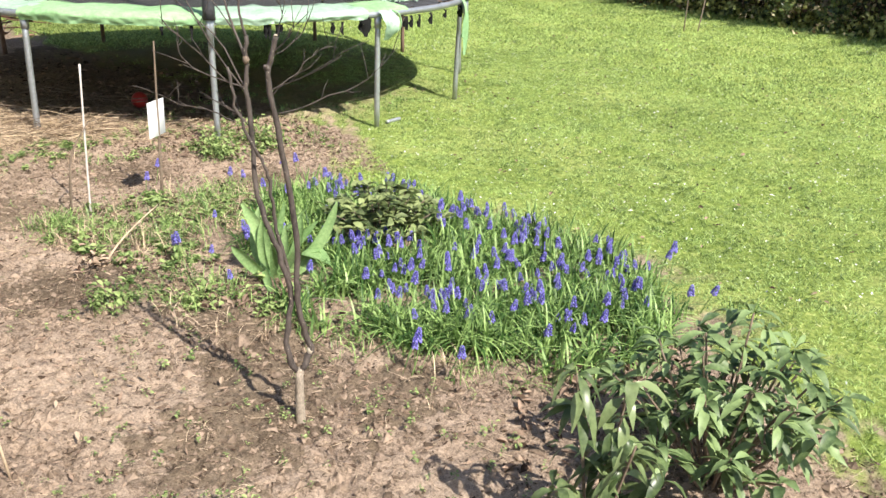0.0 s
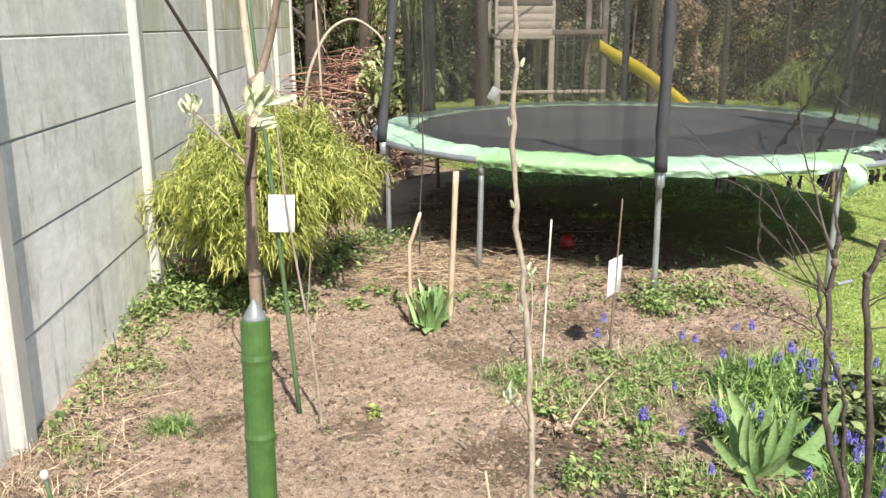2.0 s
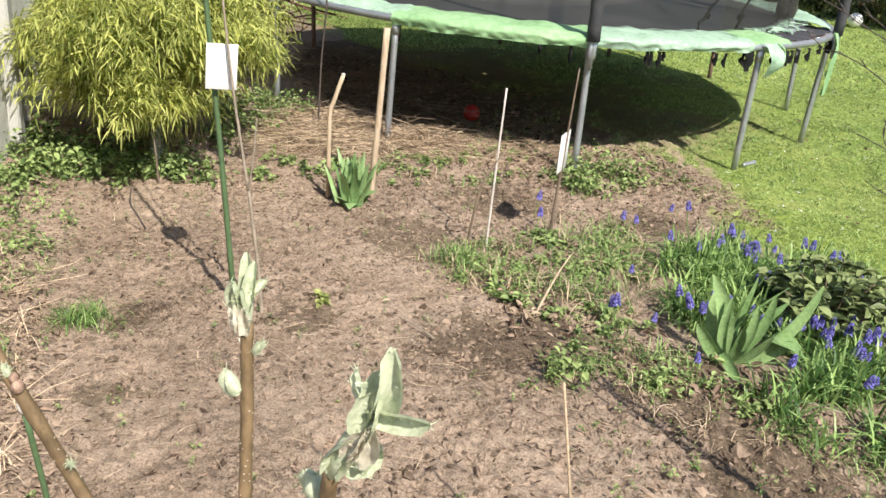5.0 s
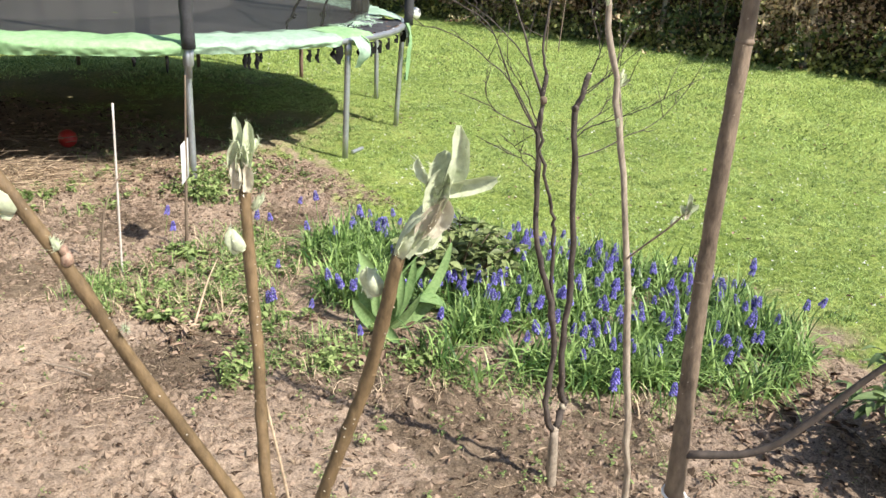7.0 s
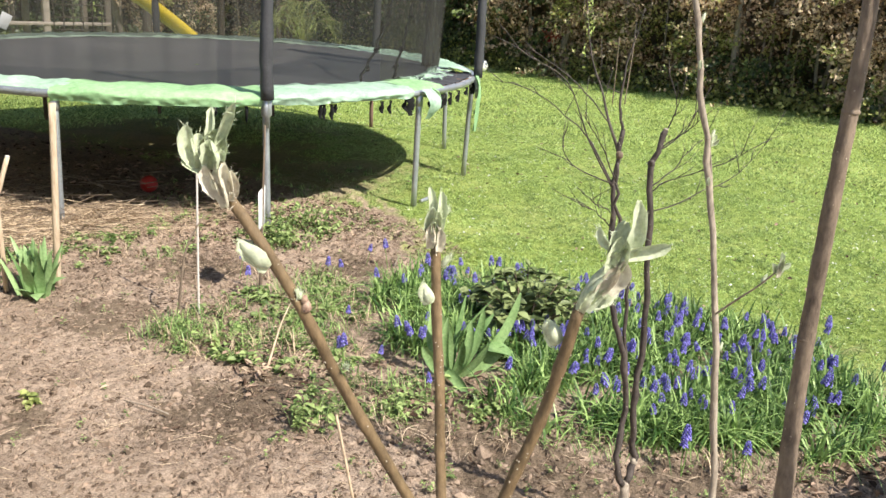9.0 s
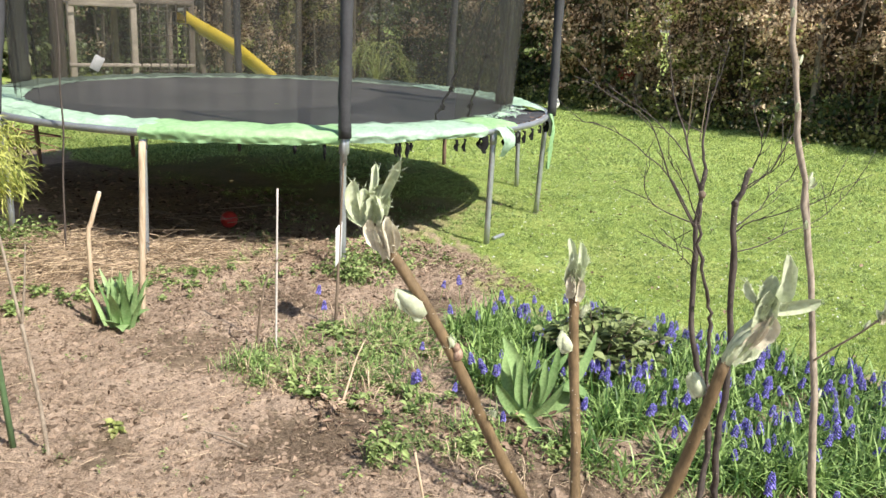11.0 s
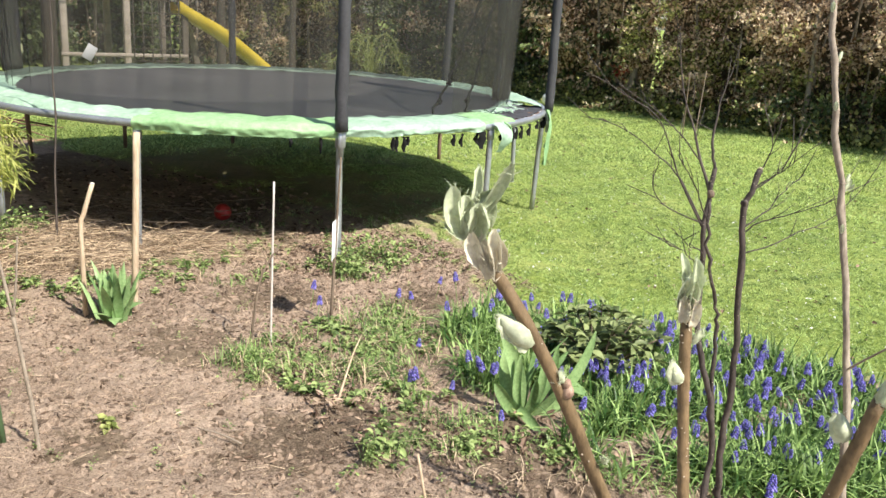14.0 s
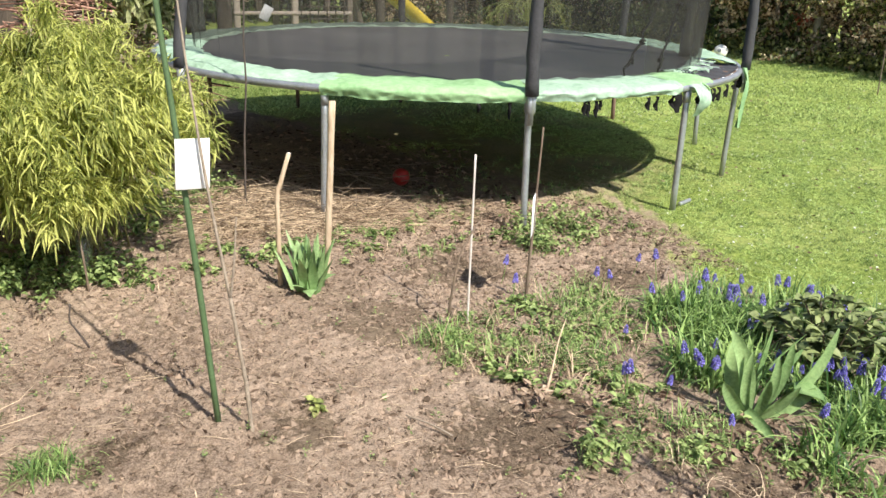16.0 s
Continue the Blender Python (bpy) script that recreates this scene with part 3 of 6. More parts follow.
def height_at(x, y):
    x, y = np.asarray(x, float), np.asarray(y, float)
    bed = np.clip((4.6 - x) / 0.6, 0, 1) * np.clip((7.5 - y) / 1.0, 0, 1)
    rough = 0.55 + 0.45 * lumpy(x, y, 0.55, 4)
    crumbs = 0.008 * lumpy(x, y, 0.15, 1) + rough * (0.012 * lumpy(x, y, 0.062, 2) + 0.012 * lumpy(x, y, 0.032, 3) + 0.02 * (0.35 - np.abs(lumpy(x, y, 0.042, 7))))
    bank = 0.065 * np.clip((0.5 - x) / 0.4, 0, 1) * np.clip(x / 0.02 + 1, 0, 1) * np.clip((7.5 - y) / 1.0, 0, 1)
    return waves(x, y, 5, (2.5, 0.9), (0.012, 0.008)) + bed * crumbs + bank - 0.012


def on_ground(xy, lift=0.0):
    return np.c_[xy, height_at(xy[:, 0], xy[:, 1]) + lift]


gx = np.concatenate([[-150, -60, -25, -10, -4, -1.5, -0.4, -0.1], np.arange(0, 4.3, 0.0115), np.arange(4.3, 13.5, 0.15), [14, 16, 20, 30, 60, 150]])
gy = np.concatenate([[-120, -50, -20, -8, -3, -1, 0, 0.4, 0.8], np.arange(1.0, 6.5, 0.0115), np.arange(6.5, 20, 0.15), [21, 25, 35, 60, 150]])
GX, GY = np.meshgrid(gx, gy)
gv = np.c_[GX.ravel(), GY.ravel(), height_at(GX.ravel(), GY.ravel())]
idx = np.arange(GX.size).reshape(GX.shape)
gf = np.concatenate([np.stack([idx[:-1, :-1], idx[:-1, 1:], idx[1:, 1:]], -1).reshape(-1, 3), np.stack([idx[:-1, :-1], idx[1:, 1:], idx[1:, :-1]], -1).reshape(-1, 3)])
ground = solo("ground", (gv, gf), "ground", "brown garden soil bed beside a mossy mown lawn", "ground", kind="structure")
attr = ground.data.attributes.new("lawn", "FLOAT", "POINT")
attr.data.foreach_set("value", lawn_at(gv[:, 0], gv[:, 1]).astype(np.float32))
DAMP = [(0.71, 3.96, 0.16), (0.65, 3.45, 0.2), (1.31, 3.9, 0.2), (1.83, 4.6, 0.3), (1.88, 3.62, 0.26), (2.3, 2.3, 0.24), (2.2, 3.65, 0.15), (2.6, 2.75, 0.25), (2.45, 5.1, 0.25), (2.9, 2.35, 0.2), (2.55, 3.3, 0.25), (3.2, 4.75, 0.2)]
# damp spots, a rise with x, then the trampoline's shade painted as a disc
moist_shade = sum(np.exp(-((gv[:, 0] - x) ** 2 + (gv[:, 1] - y) ** 2) / r**2) for x, y, r in DAMP) * 0.62 + 0.26 * np.clip((gv[:, 0] - 1.4) / 1.0, 0, 1) + 0.5 * np.clip((2.2 - np.hypot(gv[:, 0] - 3.64, gv[:, 1] - 8.3)) / 0.4, 0, 1)
attr = ground.data.attributes.new("moist_shade", "FLOAT", "POINT")
attr.data.foreach_set("value", moist_shade.astype(np.float32))

# lawn blades
near = rng.uniform((3.2, 0.8), (7.5, 8.5), (380000, 2))
far = rng.uniform((2.0, -4.0), (13.4, 18.5), (430000, 2))
far = far[(far[:, 0] > 7.5) | (far[:, 1] > 8.5) | (far[:, 1] < 0.8)]
keep = lambda q, k: q[(lawn_at(q[:, 0], q[:, 1]) * (rng.uniform(0.6, 1.2, len(q)) + 0.46 * lumpy(q[:, 0], q[:, 1], 0.055 * k, 8) + 0.14 * lumpy(q[:, 0], q[:, 1], 0.3, 9)) > 0.5)]
near, far = keep(near, 1), keep(far, 2)
g1 = blades(on_ground(near, -0.004), rng.uniform(0.008, 0.02, len(near)) * (1 + 0.5 * lumpy(near[:, 0], near[:, 1], 0.055, 8)), rng.uniform(0.004, 0.0075, len(near)), 1.1)
g2 = blades(on_ground(far, -0.004), rng.uniform(0.014, 0.036, len(far)), rng.uniform(0.01, 0.017, len(far)), 1.1)
solo("lawn_grass", join(g1, g2), "grass", "short yellow-green mown lawn grass with moss", "grass", kind="stuff", smooth=False)

# ---- concrete fence along x = 0 ----
POSTS = [-5.6, -3.28, -0.95, 1.37, 3.73, 5.88, 8.28, 10.66, 13.02, 15.5]
LINES = [-0.1, 0.43, 0.825, 1.217, 1.61, 2.005, 2.4]
wall = thing("wall_west", (0, 0, 0), "prefabricated grey concrete panel fence with pale posts", "wall", kind="structure")
post_geo = mesh_of("post", box((0.16, 0.12, 2.95), (-0.03, 0.005, 0.98), 0.012), "post", smooth=False)
for y in POSTS:
    p = part("post", post_geo, "post", wall)
    p.location = (0, y, 0)
    p.rotation_euler = (rng.normal(0, 0.004), rng.normal(0, 0.004), 0)
panel_geo = mesh_of("panel", join(box((0.04, 1.0, 0.3865), (0, 0, 0), 0.004), box((0.02, 1.0, 0.397), (-0.008, 0, 0), 0)), "panel", smooth=False)
for a, b in zip(POSTS[:-1], POSTS[1:]):
    for z0, z1 in zip(LINES[:-1], LINES[1:]):
        p = part("panel", panel_geo, "panel", wall)
        p.location = (-0.02 + rng.normal(0, 0.002) - (0.009 if z0 < 0 else 0), (a + b) / 2, (z0 + z1) / 2)
        p.rotation_euler = (0, rng.normal(0, 0.004), 0)
        p.scale = (1, b - a - 0.1, (z1 - z0) / 0.395)

# ---- trampoline ----
TC, TR = np.array([3.637, 7.781]), 2.24
LEGS = [radians(-103.2 + 30 * k) for k in range(12)]
tramp = thing("trampoline", (TC[0], TC[1], 0), "round trampoline with torn mint-green pad and black safety net", "trampoline")


def on_ring(a, r, z):
    return np.stack([r * np.cos(a), r * np.sin(a), z + 0 * a], -1)


def ring(r, z, tr, n=120, seg=8):
    a = np.linspace(0, 2 * np.pi, n + 1)
    return tube(on_ring(a, r, np.full(n + 1, z)), tr, seg)


def sheet(grid):
    """A triangle sheet over a grid of points."""
    n, m = grid.shape[:2]
    i = np.arange(n * m).reshape(n, m)
    f = np.concatenate([np.stack([i[:-1, :-1], i[:-1, 1:], i[1:, 1:]], -1).reshape(-1, 3), np.stack([i[:-1, :-1], i[1:, 1:], i[1:, :-1]], -1).reshape(-1, 3)])
    return grid.reshape(-1, 3), f


RIM_Z = 0.775
part("rim", ring(TR, RIM_Z, 0.023), "steel", tramp, "galvanised steel rim tube")
rr, aa = np.meshgrid(np.linspace(0.02, 1.93, 14), np.linspace(0, 2 * np.pi, 97), indexing="ij")
bed = np.stack([rr * np.cos(aa), rr * np.sin(aa), 0.80 - 0.06 * (1 - (rr / 1.93) ** 2)], -1)
part("jumping_mat", sheet(bed), "mat", tramp, "black woven jumping mat")
for k, a in enumerate(LEGS):
    d = np.array([math.cos(a), math.sin(a)])
    lean = rng.normal(0, 0.006, 2)
    leg = stem([(*(d * TR), RIM_Z), (*(d * TR + lean), 0.4), (*(d * TR + lean * 2), -0.04)], 0.02, 0.02, 10, 6, 0)
    part("leg", leg, "steel" if k < 4 or k > 9 else "rust", tramp)
    part("leg_socket", tube([(*(d * TR), RIM_Z - 0.02), (*(d * TR), RIM_Z - 0.09)], 0.025, 10), "steel", tramp)
    if k % 2 == 0:
        top = d * (TR + 0.042)
        tip = np.array([0.2, 0.02]) if k == 10 else rng.normal(0, 0.02, 2)
        part("pole", tube([(*top, 0.62), (*top, 0.8), (*(top + tip), 2.75)], 0.017, 8), "steel", tramp)
        n = 26
        off = np.cumsum(rng.normal(0, 0.0018, (n, 2)), 0)
        sl = [(*(top + o + tip * (z - 0.8) / 1.95), z) for o, z in zip(off, np.linspace(0.785, 2.7, n))]
        part("foam_sleeve", tube(sl, 0.037 + rng.uniform(-0.003, 0.003, n), 12), "foam", tramp, "faded dark grey foam sleeve")
        part("clamp", box((0.05, 0.05, 0.1), (*(top - d * 0.01), 0.735), 0.008), "steel", tramp)


def pad(a0, a1, inner=1.8, outer=2.275, skirt=0.085, n=200, seed=11, ragged=0.006):
    """Slack cloth over the springs that hangs down past the rim, with slanting creases."""
    a = np.linspace(a0, a1, n)
    top = RIM_Z + 0.05
    prof = [(inner, top - 0.026), (inner + (outer - inner) * 0.2, top - 0.008), (inner + (outer - inner) * 0.45, top), (inner + (outer - inner) * 0.7, top - 0.002), (outer - 0.05, top - 0.008),
            (outer - 0.02, top - 0.014), (outer, top - 0.026)] + [(outer + 0.006 - 0.004 * k, top - 0.026 - skirt * (k + 1) / 5) for k in range(5)]
    rows = []
    for i, (r, z) in enumerate(prof):
        s = a * TR
        crease = waves(s, np.full(n, i * 0.06), seed, (0.9, 0.3, 0.13), (0.5, 0.7, 0.55))
        fold = waves(s + 0.05 * i, np.full(n, i * 0.03), seed + 1, (0.4, 0.16, 0.08), (0.8, 0.7, 0.4))
        hang = max(0, i - 6) / 5
        rows.append(on_ring(a, r + (0.002 + 0.004 * hang) * fold, z + 0.0045 * crease * (1 - hang) * 1.6 + hang * (0.25 * ragged * fold + ragged * crease)))
    return sheet(np.stack(rows))


part("spring_pad", pad(radians(-40), radians(22), inner=1.9, outer=2.217, skirt=0.03, n=140), "pad_pale", tramp, "faded pale mint-green spring pad")
part("spring_pad", pad(radians(21.8), radians(158), inner=1.9, outer=2.217, skirt=0.03, n=240, seed=13), "pad_far", tramp, "far grey-green stretch of spring pad, coloured darker for the shade of the net")
part("spring_pad", pad(radians(157.8), radians(229), inner=1.89, outer=2.222, skirt=0.035, n=160, seed=14), "pad_pale", tramp, "faded pale mint-green spring pad")
part("spring_cloth", sheet(np.stack([on_ring(np.linspace(radians(-68), radians(-38), 60), r, RIM_Z + 0.024 + 0.006 * waves(np.linspace(0, 1.2, 60), np.full(60, r), 91, (0.2, 0.08), (1, 0.8))) for r in np.linspace(1.82, 2.222, 8)])), "foam", tramp, "dark torn cloth over the bare springs")
part("spring_pad", pad(radians(226.4), radians(257), skirt=0.055, n=200, seed=15, ragged=0.005), "pad", tramp, "bright green stretch of spring pad drawn over the rim")
part("spring_pad", pad(radians(257.3), radians(284), skirt=0.046, n=170, seed=21, ragged=0.007), "pad_pale", tramp)
part("spring_pad", pad(radians(-77), radians(-66), 1.82, 2.25, 0.05, 30, 17, 0.012), "pad", tramp, "torn scrap of green spring pad")
part("spring_pad", pad(radians(-67), radians(-39), 1.86, 1.97, 0.008, 70, 19, 0.014), "pad_pale", tramp, "torn inner edge of the green pad")


for k in range(16):
    at, n = radians(-66 + 1.75 * k + rng.normal(0, 0.6)), 6
    r = np.linspace(1.95, 1.95 + rng.uniform(0.08, 0.2), n)
    mid = on_ring(np.full(n, at) + np.cumsum(rng.normal(0, 0.006, n)), r, RIM_Z + 0.035 + np.abs(rng.normal(0, 0.012, n)))
    w = rng.uniform(0.006, 0.016) * np.linspace(1, 0.5, n)[:, None] * np.array([-math.sin(at), math.cos(at), rng.normal(0, 0.4)])
    part("torn_shred", sheet(np.stack([mid - w, mid + (0, 0, 0.006), mid + w])), "pad_pale" if k % 3 else "steel", tramp)


def rag(at, fall, width, curl, seed, drop=0.0):
    """A torn strip of cloth that hangs from the rim."""
    r = np.random.default_rng(seed)
    rows = []
    side = np.array([-math.sin(at), math.cos(at), 0])
    out = np.array([math.cos(at), math.sin(at), 0])
    for t in np.linspace(0, 1, 9):
        c = out * (TR + 0.03 - 0.5 * drop + curl * math.sin(t * 3.0)) + np.array([0, 0, RIM_Z + 0.03 - drop - fall * t])
        w = width * (1 - 0.55 * t) * r.uniform(0.8, 1.15)
        rows.append([c - side * w / 2 + out * 0.012 * math.sin(t * 7), c + out * 0.02, c + side * w / 2 - out * 0.014 * math.cos(t * 6)])
    return sheet(np.array(rows))


part("hanging_rag", rag(radians(-43), 0.45, 0.1, 0.02, 1), "pad", tramp, "torn green strip hanging by a leg")
part("hanging_rag", rag(radians(-45), 0.3, 0.05, 0.03, 2), "pad", tramp)
part("hanging_rag", rag(radians(-72), 0.2, 0.17, 0.07, 3), "pad_pale", tramp, "torn green flap of the pad")
part("hanging_rag", rag(radians(-76), 0.13, 0.1, 0.0, 4, 0.04), "black", tramp, "dark torn pocket under the pad")
loop = [on_ring(np.array([radians(q)]), 2.25 + o, z)[0] for q, o, z in ((-70.5, 0.02, 0.8), (-69.5, 0.05, 0.77), (-69.2, 0.06, 0.7), (-70.2, 0.06, 0.66), (-71.5, 0.05, 0.65))]
part("loop", stem(loop, 0.006, 0.005, 6, 14), "pad", tramp)
for k in range(30):
    at = radians(rng.uniform(-175, 40))
    part("strap", rag(at, rng.uniform(0.04, 0.1), rng.uniform(0.015, 0.04), rng.uniform(-0.02, 0.02), 30 + k, 0.06), "black", tramp)
for k in range(12):
    at = radians(-66 + 2.2 * k)
    d = np.array([math.cos(at), math.sin(at), 0])
    line = [d * r + np.array([0, 0, RIM_Z + 0.012 + 0.002 * (i % 2)]) for i, r in enumerate(np.linspace(1.84, TR, 8))]
    part("spring", tube(line, 0.008, 6), "rust" if k % 3 else "steel", tramp)
foot = [on_ring(np.array([LEGS[1] + (LEGS[2] - LEGS[1]) * q]), TR - 0.03, -0.006 + 0.008 * math.sin(5 * q))[0] for q in (0.1, 0.14, 0.18, 0.22)]
part("foot_tube", stem(foot, 0.014, 0.014, 8, 10, 0.02), "steel", tramp, "galvanised foot tube lying in the grass")
zb = np.linspace(0.8, 2.7, 30)
for at, r, wide in ((LEGS[8] + 0.03, 2.26, 0.062), (radians(-27), 1.92, 0.06)):
    bunch = on_ring(np.array([at]), r, 0.0)[0]
    fold = np.cumsum(rng.normal(0, 0.006, (30, 2)), 0)
    part("net_bunch", tube(np.c_[bunch[0] + fold[:, 0], bunch[1] + fold[:, 1], zb], wide + 0.012 * np.sin(zb * 9) + 0.02 * np.clip(1.2 - zb, 0, 1), 18, 0.16), "net_folds", tramp, "dark gathered folds of the safety net")
a = np.linspace(0, 2 * np.pi, 901)
wav = 0.012 * np.sin(a * 61) + 0.01 * np.sin(a * 37 + 1) + 0.006 * np.sin(a * 113)
net = np.stack([on_ring(a, 1.96 + wav * s + dr, z + 0 * a) for z, s, dr in ((0.8, 0.5, -0.01), (1.1, 1, 0.0), (1.5, 1, 0.02), (2.0, 1, 0.05), (2.6, 0.6, 0.1))])
part("safety_net", sheet(net), "net", tramp, "black mesh safety net")
a = np.linspace(radians(-74), radians(-24), 220)
lap = np.stack([on_ring(a, 1.925 + 0.014 * np.sin(a * 47 + z) + dr, z + 0 * a) for z, dr in ((0.82, -0.01), (1.1, 0.0), (1.5, 0.015), (2.0, 0.045), (2.6, 0.09))])
part("net_overlap", sheet(lap), "net", tramp, "second layer where the net overlaps at its entrance")
for at, up in ((-80, 14), (-70, 9)):
    d0, d1 = on_ring(np.array([radians(at)]), 1.93, 0.83)[0], on_ring(np.array([radians(at + up * 2.4)]), 1.98, 2.3)[0]
    line = smooth_line([d0, d0 * 0.75 + d1 * 0.25 + np.array([0.012, 0, 0]), d0 * 0.6 + d1 * 0.4 + np.array([-0.01, 0, 0]), d1], 30)
    line[1:-1] += rng.normal(0, 0.006, (28, 3))
    part("net_cord", tube(line, 0.009 * rng.uniform(0.6, 1.3, 30), 7, 0.25), "black", tramp, "dark knotted cord lacing the net")
    for t in (0.1, 0.2, 0.42):
        c = line[int(t * 29)]
        bow = [c + np.array([math.cos(q) * 0.022, 0.006 * math.sin(2 * q), math.sin(q) * 0.015]) * rng.uniform(0.8, 1.3) for q in np.linspace(0, 5.6, 9)]
        part("knot", join(ball(0.016, 8, 1.1, c, 0.25), stem(bow, 0.005, 0.004, 5, 16, 0.1)), "black", tramp)
pn = part("paper_scrap", box((0.1, 0.004, 0.14), bevel=0.001), "paper", tramp, "white paper scrap caught on the net")
pn.location, pn.rotation_euler = (2.66 - TC[0], 9.74 - TC[1], 0.93), (0.1, radians(28), 0.2)

# ---- bamboo ----
BAM = np.array([0.7, 6.2])
bamboo = thing("bamboo_bush", (BAM[0], BAM[1], 0), "bushy yellow-green bamboo with drooping narrow leaves against the fence", "bush")
culms, lb, lw = [], [], []
for k in range(150):
    an, reach, top = rng.uniform(0, 6.283), rng.uniform(0.1, 0.9), rng.uniform(0.5, 1.27)
    top *= 1.05 - 0.42 * reach
    foot = rng.normal(0, 0.12, 2)
    d = np.array([math.cos(an) * 1.0, math.sin(an) * (1.45 if math.sin(an) < 0 else 0.9)]) * reach
    d[0] = min(max(d[0], -0.72), 0.8)
    pts = np.array([(*foot, -0.03), (*(foot + d * 0.25), top * 0.6), (*(foot + d * 0.65), top), (*(foot + d), max(0.3, top * rng.uniform(0.5, 0.95)))])
    line = smooth_line(pts, 16)
    culms.append(tube(line[:12], np.linspace(0.004, 0.002, 12), 5))
    m = 24
    t = rng.uniform(0.2, 1, m) ** 0.8 * 15
    i = np.minimum(t.astype(int), 14)
    q = line[i] + (line[i + 1] - line[i]) * (t - i)[:, None] + rng.normal(0, 0.035, (m, 3))
    w = rng.normal(0, 0.7, (m, 3)) + np.array([d[0] * 1.3, d[1] * 1.3, -0.15])
    q = np.repeat(q, 18, 0) + rng.normal(0, 0.026, (m * 18, 3))
    w = np.repeat(unit(w), 18, 0) + rng.normal(0, 0.45, (m * 18, 3))
    lb.append(q)
    lw.append(w)
lb, lw = np.concatenate(lb), np.concatenate(lw)
# the bush is a dome, lower towards the fence and open at its foot
bx, by = lb[:, 0] + BAM[0] - 0.78, lb[:, 1] + BAM[1]
roof = 1.3 * (1 - 0.5 * np.abs(bx / 0.8) ** 3) - 0.1 * np.clip((5.7 - by) / 0.7, 0, 1) + 0.09 * rng.normal(0, 1, len(lb))
skirt = 0.24 + np.where(bx > 0, 0.42, 0.16) * (bx / 0.65) ** 2 + 0.25 * np.clip((5.75 - by) / 0.7, 0, 1) + 0.07 * rng.normal(0, 1, len(lb))
ok = (lb[:, 2] > skirt) & (lb[:, 2] < roof) & (lb[:, 0] + BAM[0] > 0.02)
lb, lw = lb[ok], lw[ok]
for c in culms:
    part("culm", c, "culm", bamboo)
part("foliage", leaves(lb, lw, rng.uniform(0.05, 0.115, len(lb)), rng.uniform(0.007, 0.0125, len(lb)), 0.4, 0.15, 0.35), "bamboo", bamboo, smooth=False)


# ---- hedges behind the lawn ----
def hedge(name, line, height, thick, n, green, label, size=(0.05, 0.1), leaf="hedge_green"):
    """A leafy screen along a line of the plan: uprights, a dark sheet painted as inner shade and thousands of leaves.
    """
    line = np.array(line, float)
    seg = np.linalg.norm(np.diff(line, axis=0), axis=1)
    cum = np.r_[0, np.cumsum(seg)]
    h = thing(name, (line[0][0], line[0][1], 0), label, "hedge", kind="structure")
    org = np.array([*line[0], 0])

    def at(s):
        return np.stack([np.interp(s, cum, line[:, 0]), np.interp(s, cum, line[:, 1])], -1)

    tang = lambda s: unit(at(s + 0.1) - at(s - 0.1))
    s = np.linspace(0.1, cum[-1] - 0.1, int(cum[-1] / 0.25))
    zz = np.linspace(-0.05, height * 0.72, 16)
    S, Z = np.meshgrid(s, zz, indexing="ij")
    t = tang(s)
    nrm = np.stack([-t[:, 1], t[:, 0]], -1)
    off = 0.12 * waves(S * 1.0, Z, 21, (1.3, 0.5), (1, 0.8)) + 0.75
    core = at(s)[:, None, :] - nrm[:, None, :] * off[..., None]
    # added dark sheet: its colour stands in for shade deep between the leaves
    part("core", sheet(np.concatenate([core, Z[..., None]], -1) - org), "hedge_inner_shade", h)
    sticks = []
    for q in rng.uniform(0.1, cum[-1] - 0.1, int(cum[-1] * 3)):
        b0 = at(np.array([q]))[0] + rng.normal(0, thick * 0.3, 2)
        lean = rng.normal(0, 0.2, 2)
        sticks.append(stem([(*b0, -0.05), (*(b0 + lean * 0.5), height * 0.5), (*(b0 + lean), height * rng.uniform(0.8, 1.05))], rng.uniform(0.012, 0.045), 0.008, 5, 6))
    st = join(*sticks)
    part("stems", (st[0] - org, st[1]), "bark_grey", h)
    s = rng.uniform(0, cum[-1], n)
    z = height * rng.uniform(0, 1, n) ** 0.9
    clump = waves(s, z, 31, (1.6, 0.6, 0.25), (1, 0.9, 0.8))
    p2 = at(s)
    t = tang(s)
    nrm = np.stack([-t[:, 1], t[:, 0]], -1)
    p2 = p2 + nrm * (0.45 * clump + rng.triangular(-0.7, 0.1, 0.35, n))[:, None]
    keep_ = rng.uniform(-2.2, 1.4, n) < clump
    base = np.c_[p2, z][keep_]
    cl = clump[keep_]
    way = rng.normal(0, 1, base.shape) + np.array([0, 0, -0.3])
    ln = rng.uniform(size[0], size[1], len(base))
    lf = (waves(base[:, 0] + base[:, 1], base[:, 2], 41, (2.5, 0.9), (1, 1)) + rng.normal(0, 0.5, len(base)) + (0.8 - base[:, 2]) * 0.8 + green) > 0
    part("brown_leaves", flakes(base[~lf] - org, way[~lf], ln[~lf], ln[~lf] * 0.65), "hedge_brown", h, smooth=False)
    low = lf & (base[:, 2] < 0.62 + 0.35 * waves(base[:, 0] + base[:, 1], base[:, 2], 43, (1.5, 0.5), (1, 0.8)))
    lf &= ~low
    part("green_leaves", flakes(base[lf] - org, way[lf], ln[lf], ln[lf] * 0.65), leaf, h, smooth=False)
    part("ivy_leaves", flakes(base[low] - org, way[low], ln[low], ln[low] * 0.75), "hedge_ivy", h, smooth=False)
    return h


